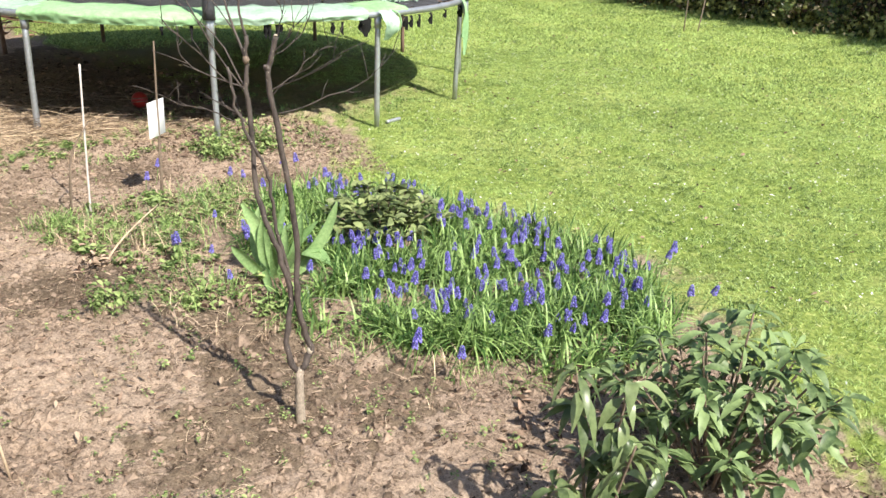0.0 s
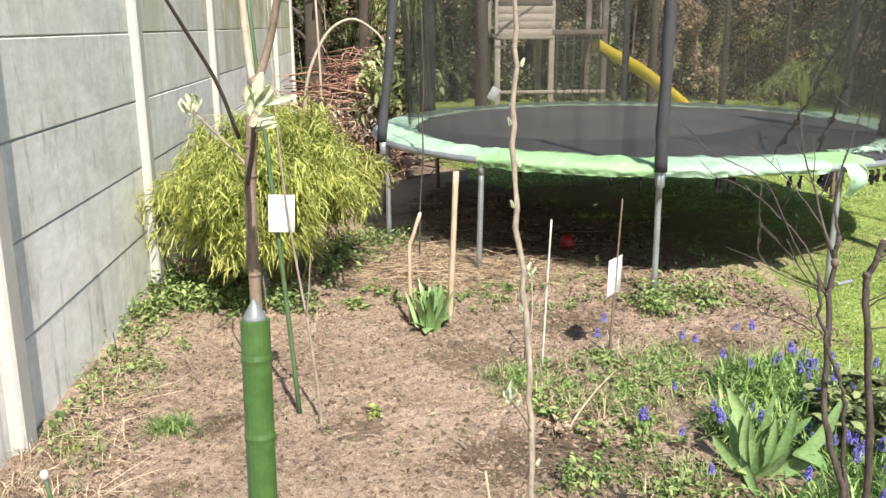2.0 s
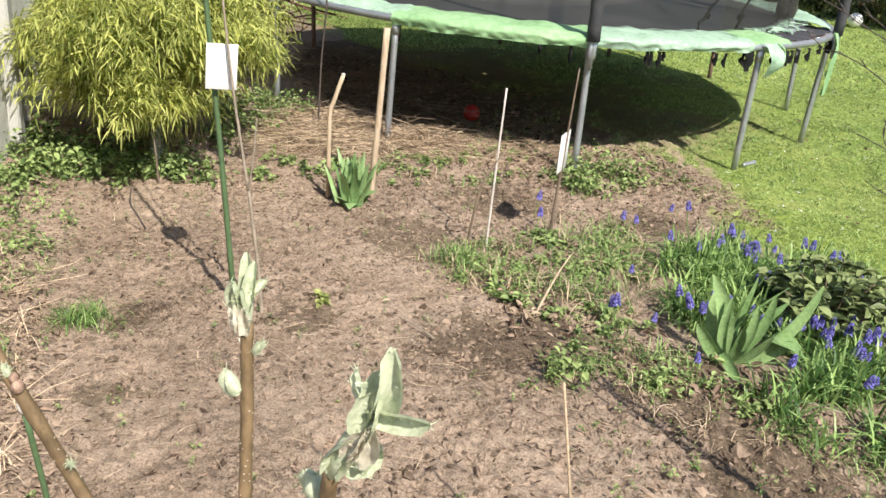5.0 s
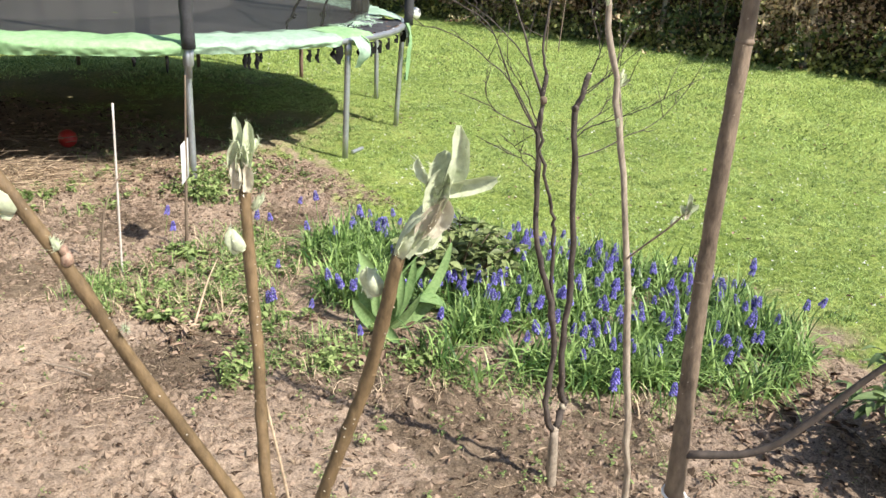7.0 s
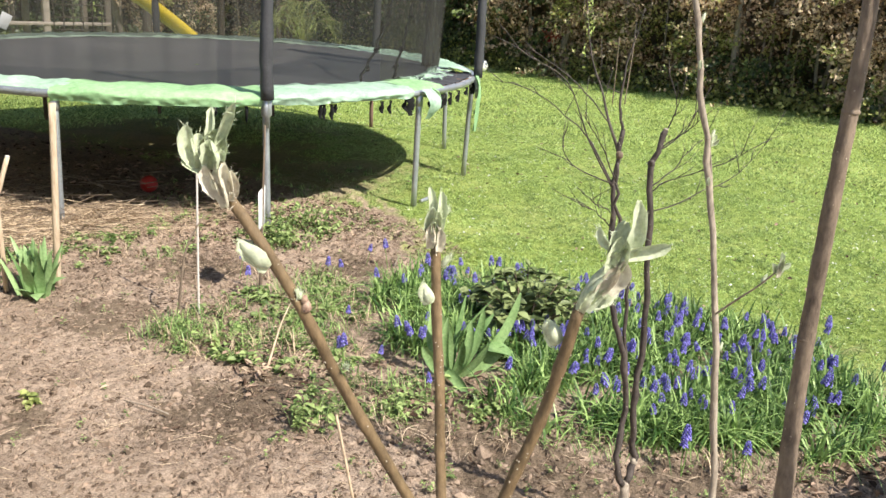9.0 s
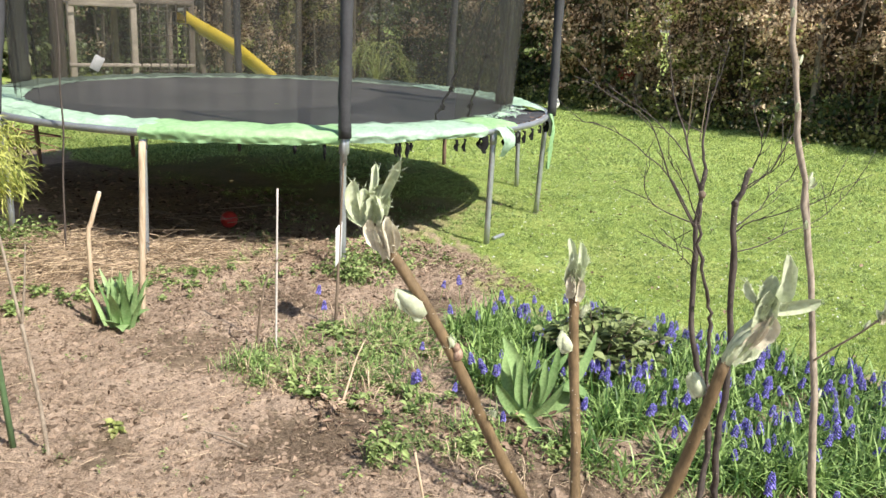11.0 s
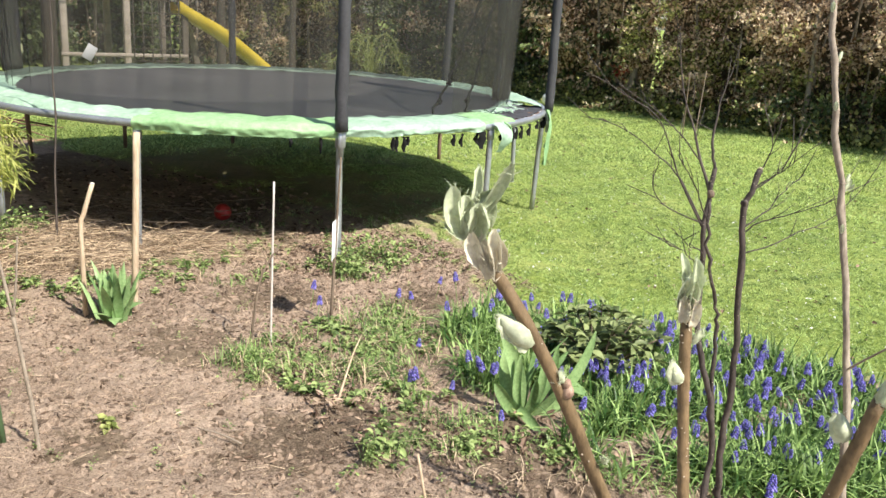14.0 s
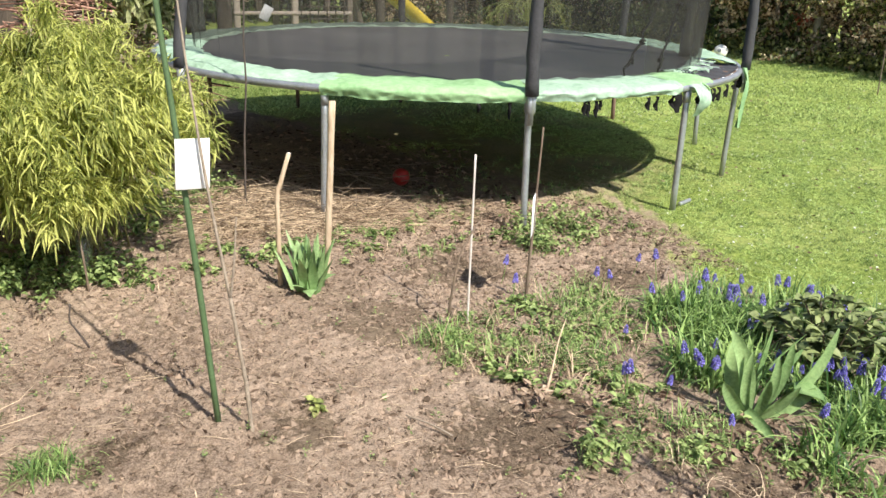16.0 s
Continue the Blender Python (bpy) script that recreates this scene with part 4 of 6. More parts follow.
hedge("hedge_east", [(14.2, -1.0), (13.3, 5.0), (12.7, 9.0), (12.28, 12.0)], 3.1, 0.25, 160000, -0.45, "tall hedge of brown beech leaves with dark ivy below", (0.04, 0.09))
hedge("hedge_northeast", [(12.28, 12.0), (12.0, 14.0), (11.2, 19.5)], 3.1, 0.25, 70000, 0.75, "tall dark green hedge with bare stems beyond the beech", (0.05, 0.11), "hedge_ivy")
hedge("hedge_north", [(11.4, 19.5), (6.9, 20.1)], 4.2, 0.3, 75000, -0.7, "tall hedge of pale brown beech leaves behind the lawn", (0.05, 0.1))
hedge("hedge_northwest", [(6.9, 20.1), (6.0, 20.2), (-2.0, 20.0)], 4.2, 0.3, 90000, 1.6, "dark mixed hedge with bare stems behind the lawn", (0.06, 0.12), "hedge_ivy")

# ---- sticks and canes ----
def rel(pts, base):
    return np.array(pts, float) - np.array(base, float)


def stake(name, pts, r0, r1, mat, label, category="stake", seg=8, n=10, group="", wobble=0.03):
    base = np.array(pts[0], float)
    ob = thing(name, base, label, category, group)
    part("shaft", stem(rel(pts, base), r0, r1, seg, n, wobble), mat, ob)
    return ob


def card(ob, at, w, h, yaw, lean=0.0):
    g = part("label_card", box((w, 0.002, h), (0, 0, 0), 0.0005), "paper", ob, "blank white paper card")
    g.location = np.array(at) - np.array(ob.location)
    g.rotation_euler = (0, lean, yaw)
    return g


gc = stake("plant_cane", [(1.06, 4.047, -0.05), (1.028, 4.057, 0.461), (0.999, 4.065, 0.873), (0.969, 4.073, 1.284), (0.925, 4.085, 1.9)], 0.0108, 0.008, "cane_green", "slim dark green plastic plant cane with a white card", seg=8)
card(gc, (1.027, 4.03, 0.905), 0.105, 0.155, radians(8), radians(3))
stake("plant_cane", [(2.205, 4.465, -0.05), (2.227, 4.502, 0.366), (2.249, 4.538, 0.738)], 0.0055, 0.0048, "cane_white", "thin whitish cane stuck in the weedy soil")
ts = stake("cut_stick", [(2.585, 4.618, -0.05), (2.599, 4.611, 0.44), (2.612, 4.605, 0.82)], 0.009, 0.004, "bark", "brown cut stick carrying a small white card", "stick")
card(ts, (2.59, 4.6, 0.43), 0.175, 0.185, radians(53), radians(2))
sa = stake("cut_stick", [(1.59, 5.258, -0.05), (1.588, 5.262, 0.4), (1.605, 5.265, 0.48), (1.65, 5.268, 0.62)], 0.012, 0.0105, "wood_pale", "crooked pale cut stick beside a tulip clump", "stick", wobble=0.08)
part("cut_end", ball(0.0115, 8, 0.6, (0.06, 0.01, 0.673)), "cane_white", sa)
stake("wooden_stake", [(1.811, 5.228, -0.05), (1.83, 5.225, 0.4), (1.85, 5.222, 0.866)], 0.0165, 0.0165, "wood_pale", "straight pale wooden stake beside a tulip clump", wobble=0.06)
gs = thing("garden_stake", (1.352, 1.076, 0), "thick green plastic-coated garden stake with a grey tip", "stake")
zs = np.sort(np.concatenate([np.arange(-0.05, 1.47, 0.05), np.arange(-0.003, 1.46, 0.05), np.arange(0.003, 1.46, 0.05), [1.474, 1.4745]]))
swell = np.where(np.abs((zs + 0.025) % 0.05 - 0.025) < 0.001, 0.0007, 0.0)
part("shaft", tube(np.c_[-0.002 * (1.47 - zs), -0.11 * (1.47 - zs), zs], 0.0092 + swell, 20), "stake_green", gs, "ribbed green plastic sleeve", smooth=False)
part("cap", tube([(0, 0, 1.472), (0, 0, 1.4765), (0, 0, 1.481), (0, 0, 1.4855), (0, 0, 1.488)], [0.0074, 0.0068, 0.0046, 0.002, 0.0005], 16), "cap_grey", gs, "pointed grey metal tip")
gs2 = stake("plant_cane", [(0.66, 2.46, -0.05), (0.655, 2.45, 0.35), (0.635, 2.433, 0.63)], 0.006, 0.0055, "cane_green", "short green cane with a whitish end")
part("cut_end", ball(0.011, 8, 1.3, rel((0.634, 2.432, 0.637), gs2.location), 0.1), "cane_white", gs2)
stake("dry_stalk", [(1.745, 2.35, -0.03), (1.709, 2.4, 0.299), (1.691, 2.425, 0.444), (1.672, 2.45, 0.589)], 0.004, 0.003, "straw", "thin upright straw-coloured dry stalk", "stalk")
stake("dry_stalk", [(2.12, 4.5, -0.03), (2.135, 4.47, 0.2), (2.165, 4.47, 0.34), (2.25, 4.475, 0.47)], 0.007, 0.003, "bark", "thin bent brown twig beside a whitish cane", "stalk")
stake("dry_stalk", [(2.16, 3.76, -0.02), (2.25, 3.85, 0.06), (2.37, 4.0, 0.1), (2.48, 4.12, 0.13)], 0.006, 0.002, "straw", "pale dry flower stalk leaning over the weeds", "stalk")
stake("dry_stalk", [(0.7, 4.86, -0.02), (0.665, 4.87, 0.05), (0.64, 4.88, 0.1), (0.648, 4.88, 0.17)], 0.005, 0.003, "bark_dark", "small bent dark twig standing in bare soil", "stalk")
stake("dry_stalk", [(0.1, 4.62, -0.02), (0.12, 4.62, 0.1), (0.11, 4.63, 0.2)], 0.005, 0.003, "bark_dark", "dark dead stem at the foot of the fence", "stalk")
stake("dry_stalk", [(0.16, 4.9, -0.02), (0.17, 4.9, 0.07), (0.2, 4.91, 0.14)], 0.004, 0.002, "bark_dark", "dark dead stem at the foot of the fence", "stalk")
for a, b in (((10.15, 8.9), (10.2, 8.95)), ((10.35, 8.85), (10.72, 9.1))):
    stake("lawn_stick", [(*a, -0.05), ((a[0] + b[0]) / 2, (a[1] + b[1]) / 2, 0.45), (*b, 0.9)], 0.008, 0.006, "bark", "thin pale stick standing in the lawn", "stick", group="sticks in the lawn")


# ---- young trees and opening buds ----
def petal(length, width, tilt, spin, curl=0.3, cup=0.35, twist=0.0):
    """One young felted leaf: a cupped blade that opens outwards from the shoot."""
    rows = []
    for t in np.linspace(0, 1, 7):
        w = width * (math.sin(math.pi * min(1, 0.12 + 0.88 * t) ** 0.75) ** 0.8 + 0.02)
        row = []
        for q in np.linspace(-1, 1, 5):
            y = q * w / 2
            x = math.sin(tilt + curl * t) * length * t - cup * w * (1 - q * q) * 0.5 + 0.0012
            z = math.cos(tilt + curl * t) * length * t
            y2 = y * math.cos(twist * t) - 0.3 * x * math.sin(twist * t)
            row.append((x * math.cos(spin) - y2 * math.sin(spin), x * math.sin(spin) + y2 * math.cos(spin), z))
        rows.append(row)
    v, f = sheet(np.array(rows))
    back = v - 0.0004
    return join((v, f), (back, f[:, ::-1]))


def felt_leaf(p0, p1, width, r, cup=None, hairs=70, bow=0.15):
    """A young leaf between two points, rolled along its midrib, with an uneven edge and a fringe of fine hairs."""
    p0, p1 = np.array(p0, float), np.array(p1, float)
    axis = p1 - p0
    ln = np.linalg.norm(axis)
    axis = axis / ln
    side = unit(np.cross(axis, (r.normal(0, 0.35), -1, r.normal(0, 0.35))))
    face = np.cross(side, axis)
    cup = r.uniform(0.7, 1.3) if cup is None else cup
    bend, lean = r.uniform(-0.8, 1.2) * bow, r.uniform(-0.8, 0.8) * bow
    rows = []
    for t in np.linspace(0, 1, 9):
        w = width * (0.28 + 0.72 * math.sin(math.pi * (0.12 + (0.86 if hairs == 0 else 0.76) * t)) ** 0.7) * (r.uniform(0.93, 1.06) if hairs else 1) * (1 if t < 0.95 else 0.45)
        c = p0 + axis * ln * t + face * ln * bend * t * t + side * ln * lean * math.sin(3.1 * t)
        rows.append([c + side * q * w / 2 * (1 - 0.2 * cup * q * q) + face * (cup * w * 0.5 * q * q + r.normal(0, width * 0.04 * (hairs > 0))) for q in np.linspace(-1, 1, 7)])
    grid = np.array(rows)
    v, f = sheet(grid)
    if not hairs:
        return join((v, f), (v - face * 0.0006, f[:, ::-1]))
    n = hairs
    root = v[r.integers(0, len(v), n)] + r.normal(0, width * 0.05, (n, 3))
    tip = root + r.normal(0, 0.0009, (n, 3)) + axis * 0.0008
    off = r.normal(0, 0.00007, (n, 3))
    hair = (np.stack([root - off, root + off, tip], 1).reshape(-1, 3), np.arange(3 * n).reshape(-1, 3))
    return join((v, f), (v - face * 0.0004, f[:, ::-1]), hair)


def open_bud(parent, at, right, blades_, scales, seed):
    """An opening bud: felted leaves and papery scales given in millimetres as (across, up) from foot to tip, with a width."""
    r = np.random.default_rng(seed)
    away = radians(right + 90)
    right = radians(right)
    turn = np.array([(math.cos(right), math.sin(right), 0), (math.cos(away), math.sin(away), 0), (0, 0, 1)])

    def made(rows, cup=None, front=0.0):
        geos = []
        for k, (x0, z0, x1, z1, w) in enumerate(rows):
            y0, y1 = (r.uniform(-1, 1), r.uniform(-4, 4)) if not front else (-front + r.uniform(-0.4, 0.4), -front + r.uniform(-0.6, 1.0))
            g = felt_leaf(np.array((x0, y0, z0)) / 1000, np.array((x1, y1, z1)) / 1000, w / 1000 * 1.08, r, cup, 70, 0.16)
            geos.append((g[0] @ turn, g[1]))
        return join(*geos)

    core = np.mean([(x1, 0, z1) for x0, z0, x1, z1, w in blades_], 0) / 1000
    thick = np.mean([w for *_, w in blades_]) / 1000
    line = np.array([(0, 0, -0.001), core * 0.2, core * 0.45, core * 0.65, core * 0.8]) @ turn
    heart = tube(line, thick * np.array([0.3, 0.42, 0.4, 0.26, 0.05]), 9, 0.2)
    b = part("bud", join(heart, made(blades_)), "bud", parent, "pale green felted young leaves")
    b.location = at
    if scales:
        part("bud_scale", made(scales, 0.9, 2.3), "budscale", b, "cream felted bud scale")
    return b


def side_bud(parent, at, up, size, fat=1.0):
    """A closed slim pointed bud with two overlapping scales."""
    t = np.array([0, 0.12, 0.3, 0.5, 0.7, 0.88, 1.0])
    size *= 0.82
    body = tube(np.c_[0.1 * size * t**2, 0 * t, size * t], fat * size * np.array([0.1, 0.15, 0.18, 0.165, 0.12, 0.06, 0.01]), 9, 0.12)
    r = np.random.default_rng(int(size * 1e5))
    g = join(body, felt_leaf((0, -size * 0.12, 0), (size * 0.1, -size * 0.04, size * 0.95), size * 0.34 * fat, r, 0.8), felt_leaf((0, size * 0.1, 0), (-size * 0.04, size * 0.1, size * 0.8), size * 0.32 * fat, r, 0.8))
    b = part("bud", g, "bud", parent, "small closed pale bud")
    b.location, b.rotation_mode, b.rotation_quaternion = at, "QUATERNION", Vector(up).to_track_quat("Z", "Y")
    return b


def nodes(line, r, count, seed):
    """Swollen rings and scars along a shoot."""
    rr = np.random.default_rng(seed)
    return join(*[ball(r * rr.uniform(1.02, 1.12), 10, rr.uniform(0.35, 0.6), line[i] + rr.normal(0, r * 0.08, 3), 0.06) for i in rr.integers(1, len(line) - 1, count)])


def lenticels(line, radii, count, size, seed):
    """Tiny pale corky dots on the skin of a shoot."""
    rr = np.random.default_rng(seed)
    geos = []
    for i in rr.integers(1, len(line) - 1, count):
        t = rr.uniform(0, 1)
        d = unit(line[i] - line[i - 1])
        out = rr.normal(0, 1, 3)
        out = unit(out - d * (out @ d))
        geos.append(ball(size * rr.uniform(0.7, 1.3), 5, 0.8, line[i - 1] * (1 - t) + line[i] * t + out * radii[i] * 1.0))
    return join(*geos)


B = (1.3, 1.27, 0)
tf = thing("young_tree", B, "slender brown young fruit tree with opening felted buds", "tree")
tl = rel([(1.292, 1.262, -0.05), (1.298, 1.268, 0.5), (1.306, 1.274, 0.95), (1.309, 1.276, 1.133), (1.317, 1.286, 1.253), (1.321, 1.29, 1.373), (1.321, 1.29, 1.493), (1.328, 1.3, 1.605)], B)
line = smooth_line(tl, 60)
rad = np.interp(line[:, 2], [0, 1.1, 1.3, 1.6], [0.0095, 0.0066, 0.0057, 0.0045]) * (1 + 0.05 * np.sin(np.arange(60) * 2.1) * (np.arange(60) % 5 == 0))
part("trunk", join(tube(line, rad, 14, 0.075), nodes(line[30:], 0.0056, 9, 3)), "bark", tf)
tagged(part("lenticels", lenticels(line[30:], rad[30:], 60, 0.0005, 64), "pale_bark", tf), kind="stuff")
part("limb", stem(rel([(1.328, 1.3, 1.6), (1.322, 1.312, 1.66), (1.318, 1.32, 1.85)], B), 0.0034, 0.0028, 10, 12), "pale_bark", tf, "pale peeling upright limb")
part("limb", stem(rel([(1.33, 1.302, 1.6), (1.348, 1.312, 1.66), (1.385, 1.34, 1.85)], B), 0.0036, 0.0028, 10, 12), "bark", tf)
part("fork_scar", join(ball(0.0052, 10, 1.1, rel((1.329, 1.299, 1.604), B), 0.2), ball(0.003, 8, 0.8, rel((1.335, 1.297, 1.6), B), 0.2)), "bark", tf)
part("branch", stem(rel([(1.316, 1.285, 1.56), (1.308, 1.251, 1.606), (1.295, 1.211, 1.647), (1.28, 1.17, 1.69)], B), 0.0018, 0.0011, 8, 12), "bark_dark", tf)
part("branch", stem(rel([(1.32, 1.288, 1.522), (1.334, 1.23, 1.555), (1.346, 1.168, 1.586)], B), 0.0024, 0.0018, 8, 10), "bark_dark", tf)
open_bud(tf, rel((1.346, 1.168, 1.586), B), -2, [(0, 0, 7, 33, 9), (-1, 4, -3, 24, 8), (3, 12, 29, 18, 5), (1, 10, 12, 26, 8), (0, 0, 14, 4, 5), (-1, 2, 2, 20, 9)], [(-2, -3, 1, 8, 6), (2, -3, 4, 7, 5)], 5)
side_bud(tf, rel((1.344, 1.178, 1.582), B), (0.9, -0.2, 0.15), 0.02)
part("branch", stem(rel([(1.32, 1.292, 1.536), (1.3, 1.3, 1.557), (1.279, 1.295, 1.581)], B), 0.0013, 0.0011, 8, 10), "bark_grey", tf)
open_bud(tf, rel((1.278, 1.295, 1.582), B), -2, [(0, -1, -9, 10, 8), (0, 0, 2, 15, 9), (0, 0, -4, 13, 8), (1, 0, 8, 9, 6)], [(-1, -3, -2, 4, 4)], 6)
part("branch", stem(rel([(1.309, 1.276, 1.16), (1.335, 1.237, 1.172), (1.35, 1.213, 1.2), (1.37, 1.182, 1.25), (1.395, 1.14, 1.3)], B), 0.003, 0.0019, 8, 16), "bark_dark", tf)
ring_ = [(1.308 + 0.0085 * math.cos(q), 1.275 + 0.0085 * math.sin(q), 1.128 + 0.002 * math.sin(q)) for q in np.linspace(0, 6.6, 14)]
part("tie_string", join(tube(rel(ring_, B), 0.0011, 5), stem(rel([(1.312, 1.267, 1.128), (1.335, 1.18, 1.112), (1.353, 1.085, 1.105)], B), 0.0011, 0.0011, 5, 12, 0)), "paper", tf, "white string tied towards a green stake")

B = (1.66, 1.47, 0)
tw = thing("young_tree", B, "thin grey-brown sapling whip with small closed buds", "tree")
tl = rel([(1.66, 1.47, -0.04), (1.65, 1.48, 0.4), (1.63, 1.5, 0.8), (1.615, 1.525, 1.05), (1.612, 1.56, 1.25), (1.598, 1.6, 1.43), (1.6, 1.63, 1.6), (1.598, 1.64, 1.75)], B)
line = smooth_line(tl, 50)
line[1:-1, :2] += rng.normal(0, 0.0016, (48, 2))
part("trunk", join(tube(line, np.linspace(0.005, 0.0029, 50) * (1 + 0.12 * np.sin(np.arange(50) * 1.9) * (np.arange(50) % 4 == 0)), 9, 0.15), nodes(line[24:], 0.0037, 14, 8)), "bark_grey", tw)
for z, sx in ((1.3, -1), (1.36, 1), (1.42, -1), (1.47, 1), (1.53, -1), (1.6, 1), (1.12, 1)):
    p = line[np.argmin(abs(line[:, 2] - z))]
    side_bud(tw, p + np.array([0.004 * sx, -0.001, 0]), (0.4 * sx, -0.1, 1), 0.014)
part("branch", stem(rel([(1.613, 1.543, 1.153), (1.601, 1.513, 1.183), (1.586, 1.481, 1.213), (1.572, 1.455, 1.24)], B), 0.0013, 0.001, 7, 12), "bark_grey", tw)
open_bud(tw, rel((1.571, 1.453, 1.241), B), -39, [(0, 0, 4, 16, 7), (0, 0, 11, 11, 7), (-1, -1, -7, 9, 6), (2, 4, 2, 21, 6), (0, -2, 4, 9, 7)], [(-1, -5, 0, 6, 6)], 9)
side_bud(tw, rel((1.582, 1.474, 1.222), B), (0.3, -0.3, 1), 0.012)
part("branch", stem(rel([(1.611, 1.565, 1.26), (1.617, 1.574, 1.3), (1.617, 1.585, 1.345)], B), 0.0012, 0.0009, 7, 10), "bark_grey", tw)
open_bud(tw, rel((1.617, 1.585, 1.345), B), -39, [(0, 0, 5, 13, 5), (0, -2, -4, 8, 4), (1, 1, 8, 9, 4)], [], 19)

B = (0.955, 1.205, 0)
bs = thing("fruit_shrub", B, "young shrub with olive-brown shoots and opening felted buds", "shrub")
part("trunk", stem(rel([(0.955, 1.205, -0.05), (0.95, 1.21, 0.6), (0.951, 1.216, 1.1), (0.951, 1.219, 1.3)], B), 0.007, 0.0042, 10, 24), "bark", bs)
shoots = (
    ([(0.951, 1.217, 1.29), (0.94, 1.221, 1.315), (0.921, 1.23, 1.354), (0.908, 1.236, 1.381), (0.896, 1.241, 1.408), (0.883, 1.249, 1.434), (0.873, 1.257, 1.451)], 0.0021, 0.0017, "bark_olive"),
    ([(0.951, 1.218, 1.29), (0.948, 1.228, 1.319), (0.95, 1.235, 1.343), (0.952, 1.24, 1.367), (0.953, 1.245, 1.391), (0.9535, 1.249, 1.4195)], 0.002, 0.0018, "bark_olive"),
    ([(0.951, 1.216, 1.29), (0.958, 1.213, 1.322), (0.963, 1.209, 1.344), (0.967, 1.204, 1.364), (0.968, 1.199, 1.384), (0.969, 1.193, 1.411)], 0.0022, 0.002, "bark_olive"),
)
for k, (pts, r0, r1, m) in enumerate(shoots):
    line = smooth_line(rel(pts, B), 30)
    tagged(part("lenticels", lenticels(line, np.linspace(r0, r1, 30), 46, 0.0003, 60 + k), "pale_bark", bs), kind="stuff")
    part("shoot", join(tube(line, np.linspace(r0, r1, 30) * (1 + 0.1 * (np.arange(30) % 6 == 0)), 12, 0.075), nodes(line[6:-6], r1, 4, 20 + k)), m, bs)
open_bud(bs, rel((0.873, 1.257, 1.451), B), -39, [(-3, 1, -6, 13, 5.5), (-1, 0, -6.5, 4, 6), (0.3, 7, 1, 18, 3), (3, 7, 9.5, 21, 4), (-2, 2, 5, 12.5, 5), (2, 0, 2.6, 10, 6.5), (4, 3, 5, 10, 4.5), (-1, 1, -2, 11, 5.5)],
         [(6.5, -10, 3, 1, 5), (7.5, -8, 6, 3.5, 4), (4.2, -7, 0.5, 2, 5), (8.3, -7, 7, 0.5, 3.6)], 11)
open_bud(bs, rel((0.9535, 1.249, 1.4195), B), -39, [(-1.5, 3, -2.9, 19, 3.6), (0.5, 4, 1.4, 18, 4.2), (-0.5, 0, -1, 14, 5), (1.5, 9, 3.8, 12.5, 2.8), (0.8, 2, 0.6, 12, 4.5)],
         [(-1.2, -1.5, -1.5, 7, 4.2), (1.1, -2.5, 1.2, 6, 3.6)], 12)
open_bud(bs, rel((0.969, 1.193, 1.411), B), -39, [(2, 1, 8, 9, 8), (3, 1, 10, 8, 8), (0, 0, 6, 12, 7), (10, 15, 14, 36, 6), (8, 15, 12, 28, 6), (8, 20, 4, 26, 3.5), (9, 18, 25, 23, 5), (8, 12, 11, 24, 8)], [(7, 6, 11, 17, 6), (5, 6, 10, 15, 5)], 13)
for foot, way, size in (((0.888, 1.246, 1.423), (-8.1, 6.7, 7.7), 0.0155), ((0.9503, 1.2458, 1.3985), (-3.1, 2.5, 9), 0.0105), ((0.9675, 1.2, 1.396), (-3, 2.2, 10), 0.0115), ((0.955, 1.247, 1.411), (3, -2.5, 5), 0.007),
                        ((0.908, 1.235, 1.388), (-2, -4, 4), 0.004)):
    side_bud(bs, rel(foot, B), way, size, 1.55 if size > 0.01 else 1.1)
part("closed_bud", join(ball(0.0017, 10, 1.3, rel((0.8963, 1.2395, 1.4098), B), 0.08), ball(0.0013, 8, 1.3, rel((0.8957, 1.2395, 1.4122), B), 0.1)), "bud_pink", bs, "reddish closed bud")
side_bud(bs, rel((0.8945, 1.24, 1.4125), B), (-0.2, 0.1, 1), 0.0045)

B = (2.555, 2.31, 0)
sp = thing("young_tree", B, "bare dark sapling with several thin stems and a pale graft", "tree")
part("graft", join(stem(rel([(2.572, 2.318, -0.05), (2.574, 2.325, 0.06), (2.578, 2.333, 0.15)], B), 0.0165, 0.0125, 12, 10, 0.06), ball(0.0145, 10, 0.9, rel((2.58, 2.336, 0.15), B), 0.12)), "bark_grey", sp, "pale brown grafted foot")
stemsets = (
    ([(2.583, 2.337, 0.15), (2.618, 2.345, 0.205), (2.612, 2.345, 0.25), (2.597, 2.345, 0.305), (2.583, 2.345, 0.4), (2.585, 2.345, 0.487), (2.588, 2.345, 0.573), (2.57, 2.345, 0.75), (2.54, 2.342, 0.93), (2.525, 2.345, 1.055), (2.524, 2.346, 1.095), (2.534, 2.34, 1.134), (2.544, 2.332, 1.181)], 0.0105, 0.0066),
    ([(2.575, 2.335, 0.15), (2.547, 2.345, 0.215), (2.545, 2.35, 0.27), (2.569, 2.36, 0.385), (2.545, 2.365, 0.515), (2.516, 2.375, 0.62), (2.492, 2.395, 0.72), (2.487, 2.415, 0.85), (2.485, 2.423, 0.997), (2.482, 2.425, 1.049), (2.487, 2.422, 1.112), (2.489, 2.421, 1.172)], 0.0092, 0.0058),
    ([(2.569, 2.362, 0.39), (2.559, 2.37, 0.507), (2.535, 2.37, 0.615), (2.529, 2.37, 0.715), (2.512, 2.37, 0.8), (2.476, 2.37, 0.882), (2.44, 2.37, 0.98), (2.42, 2.37, 1.1)], 0.0058, 0.0038),
)
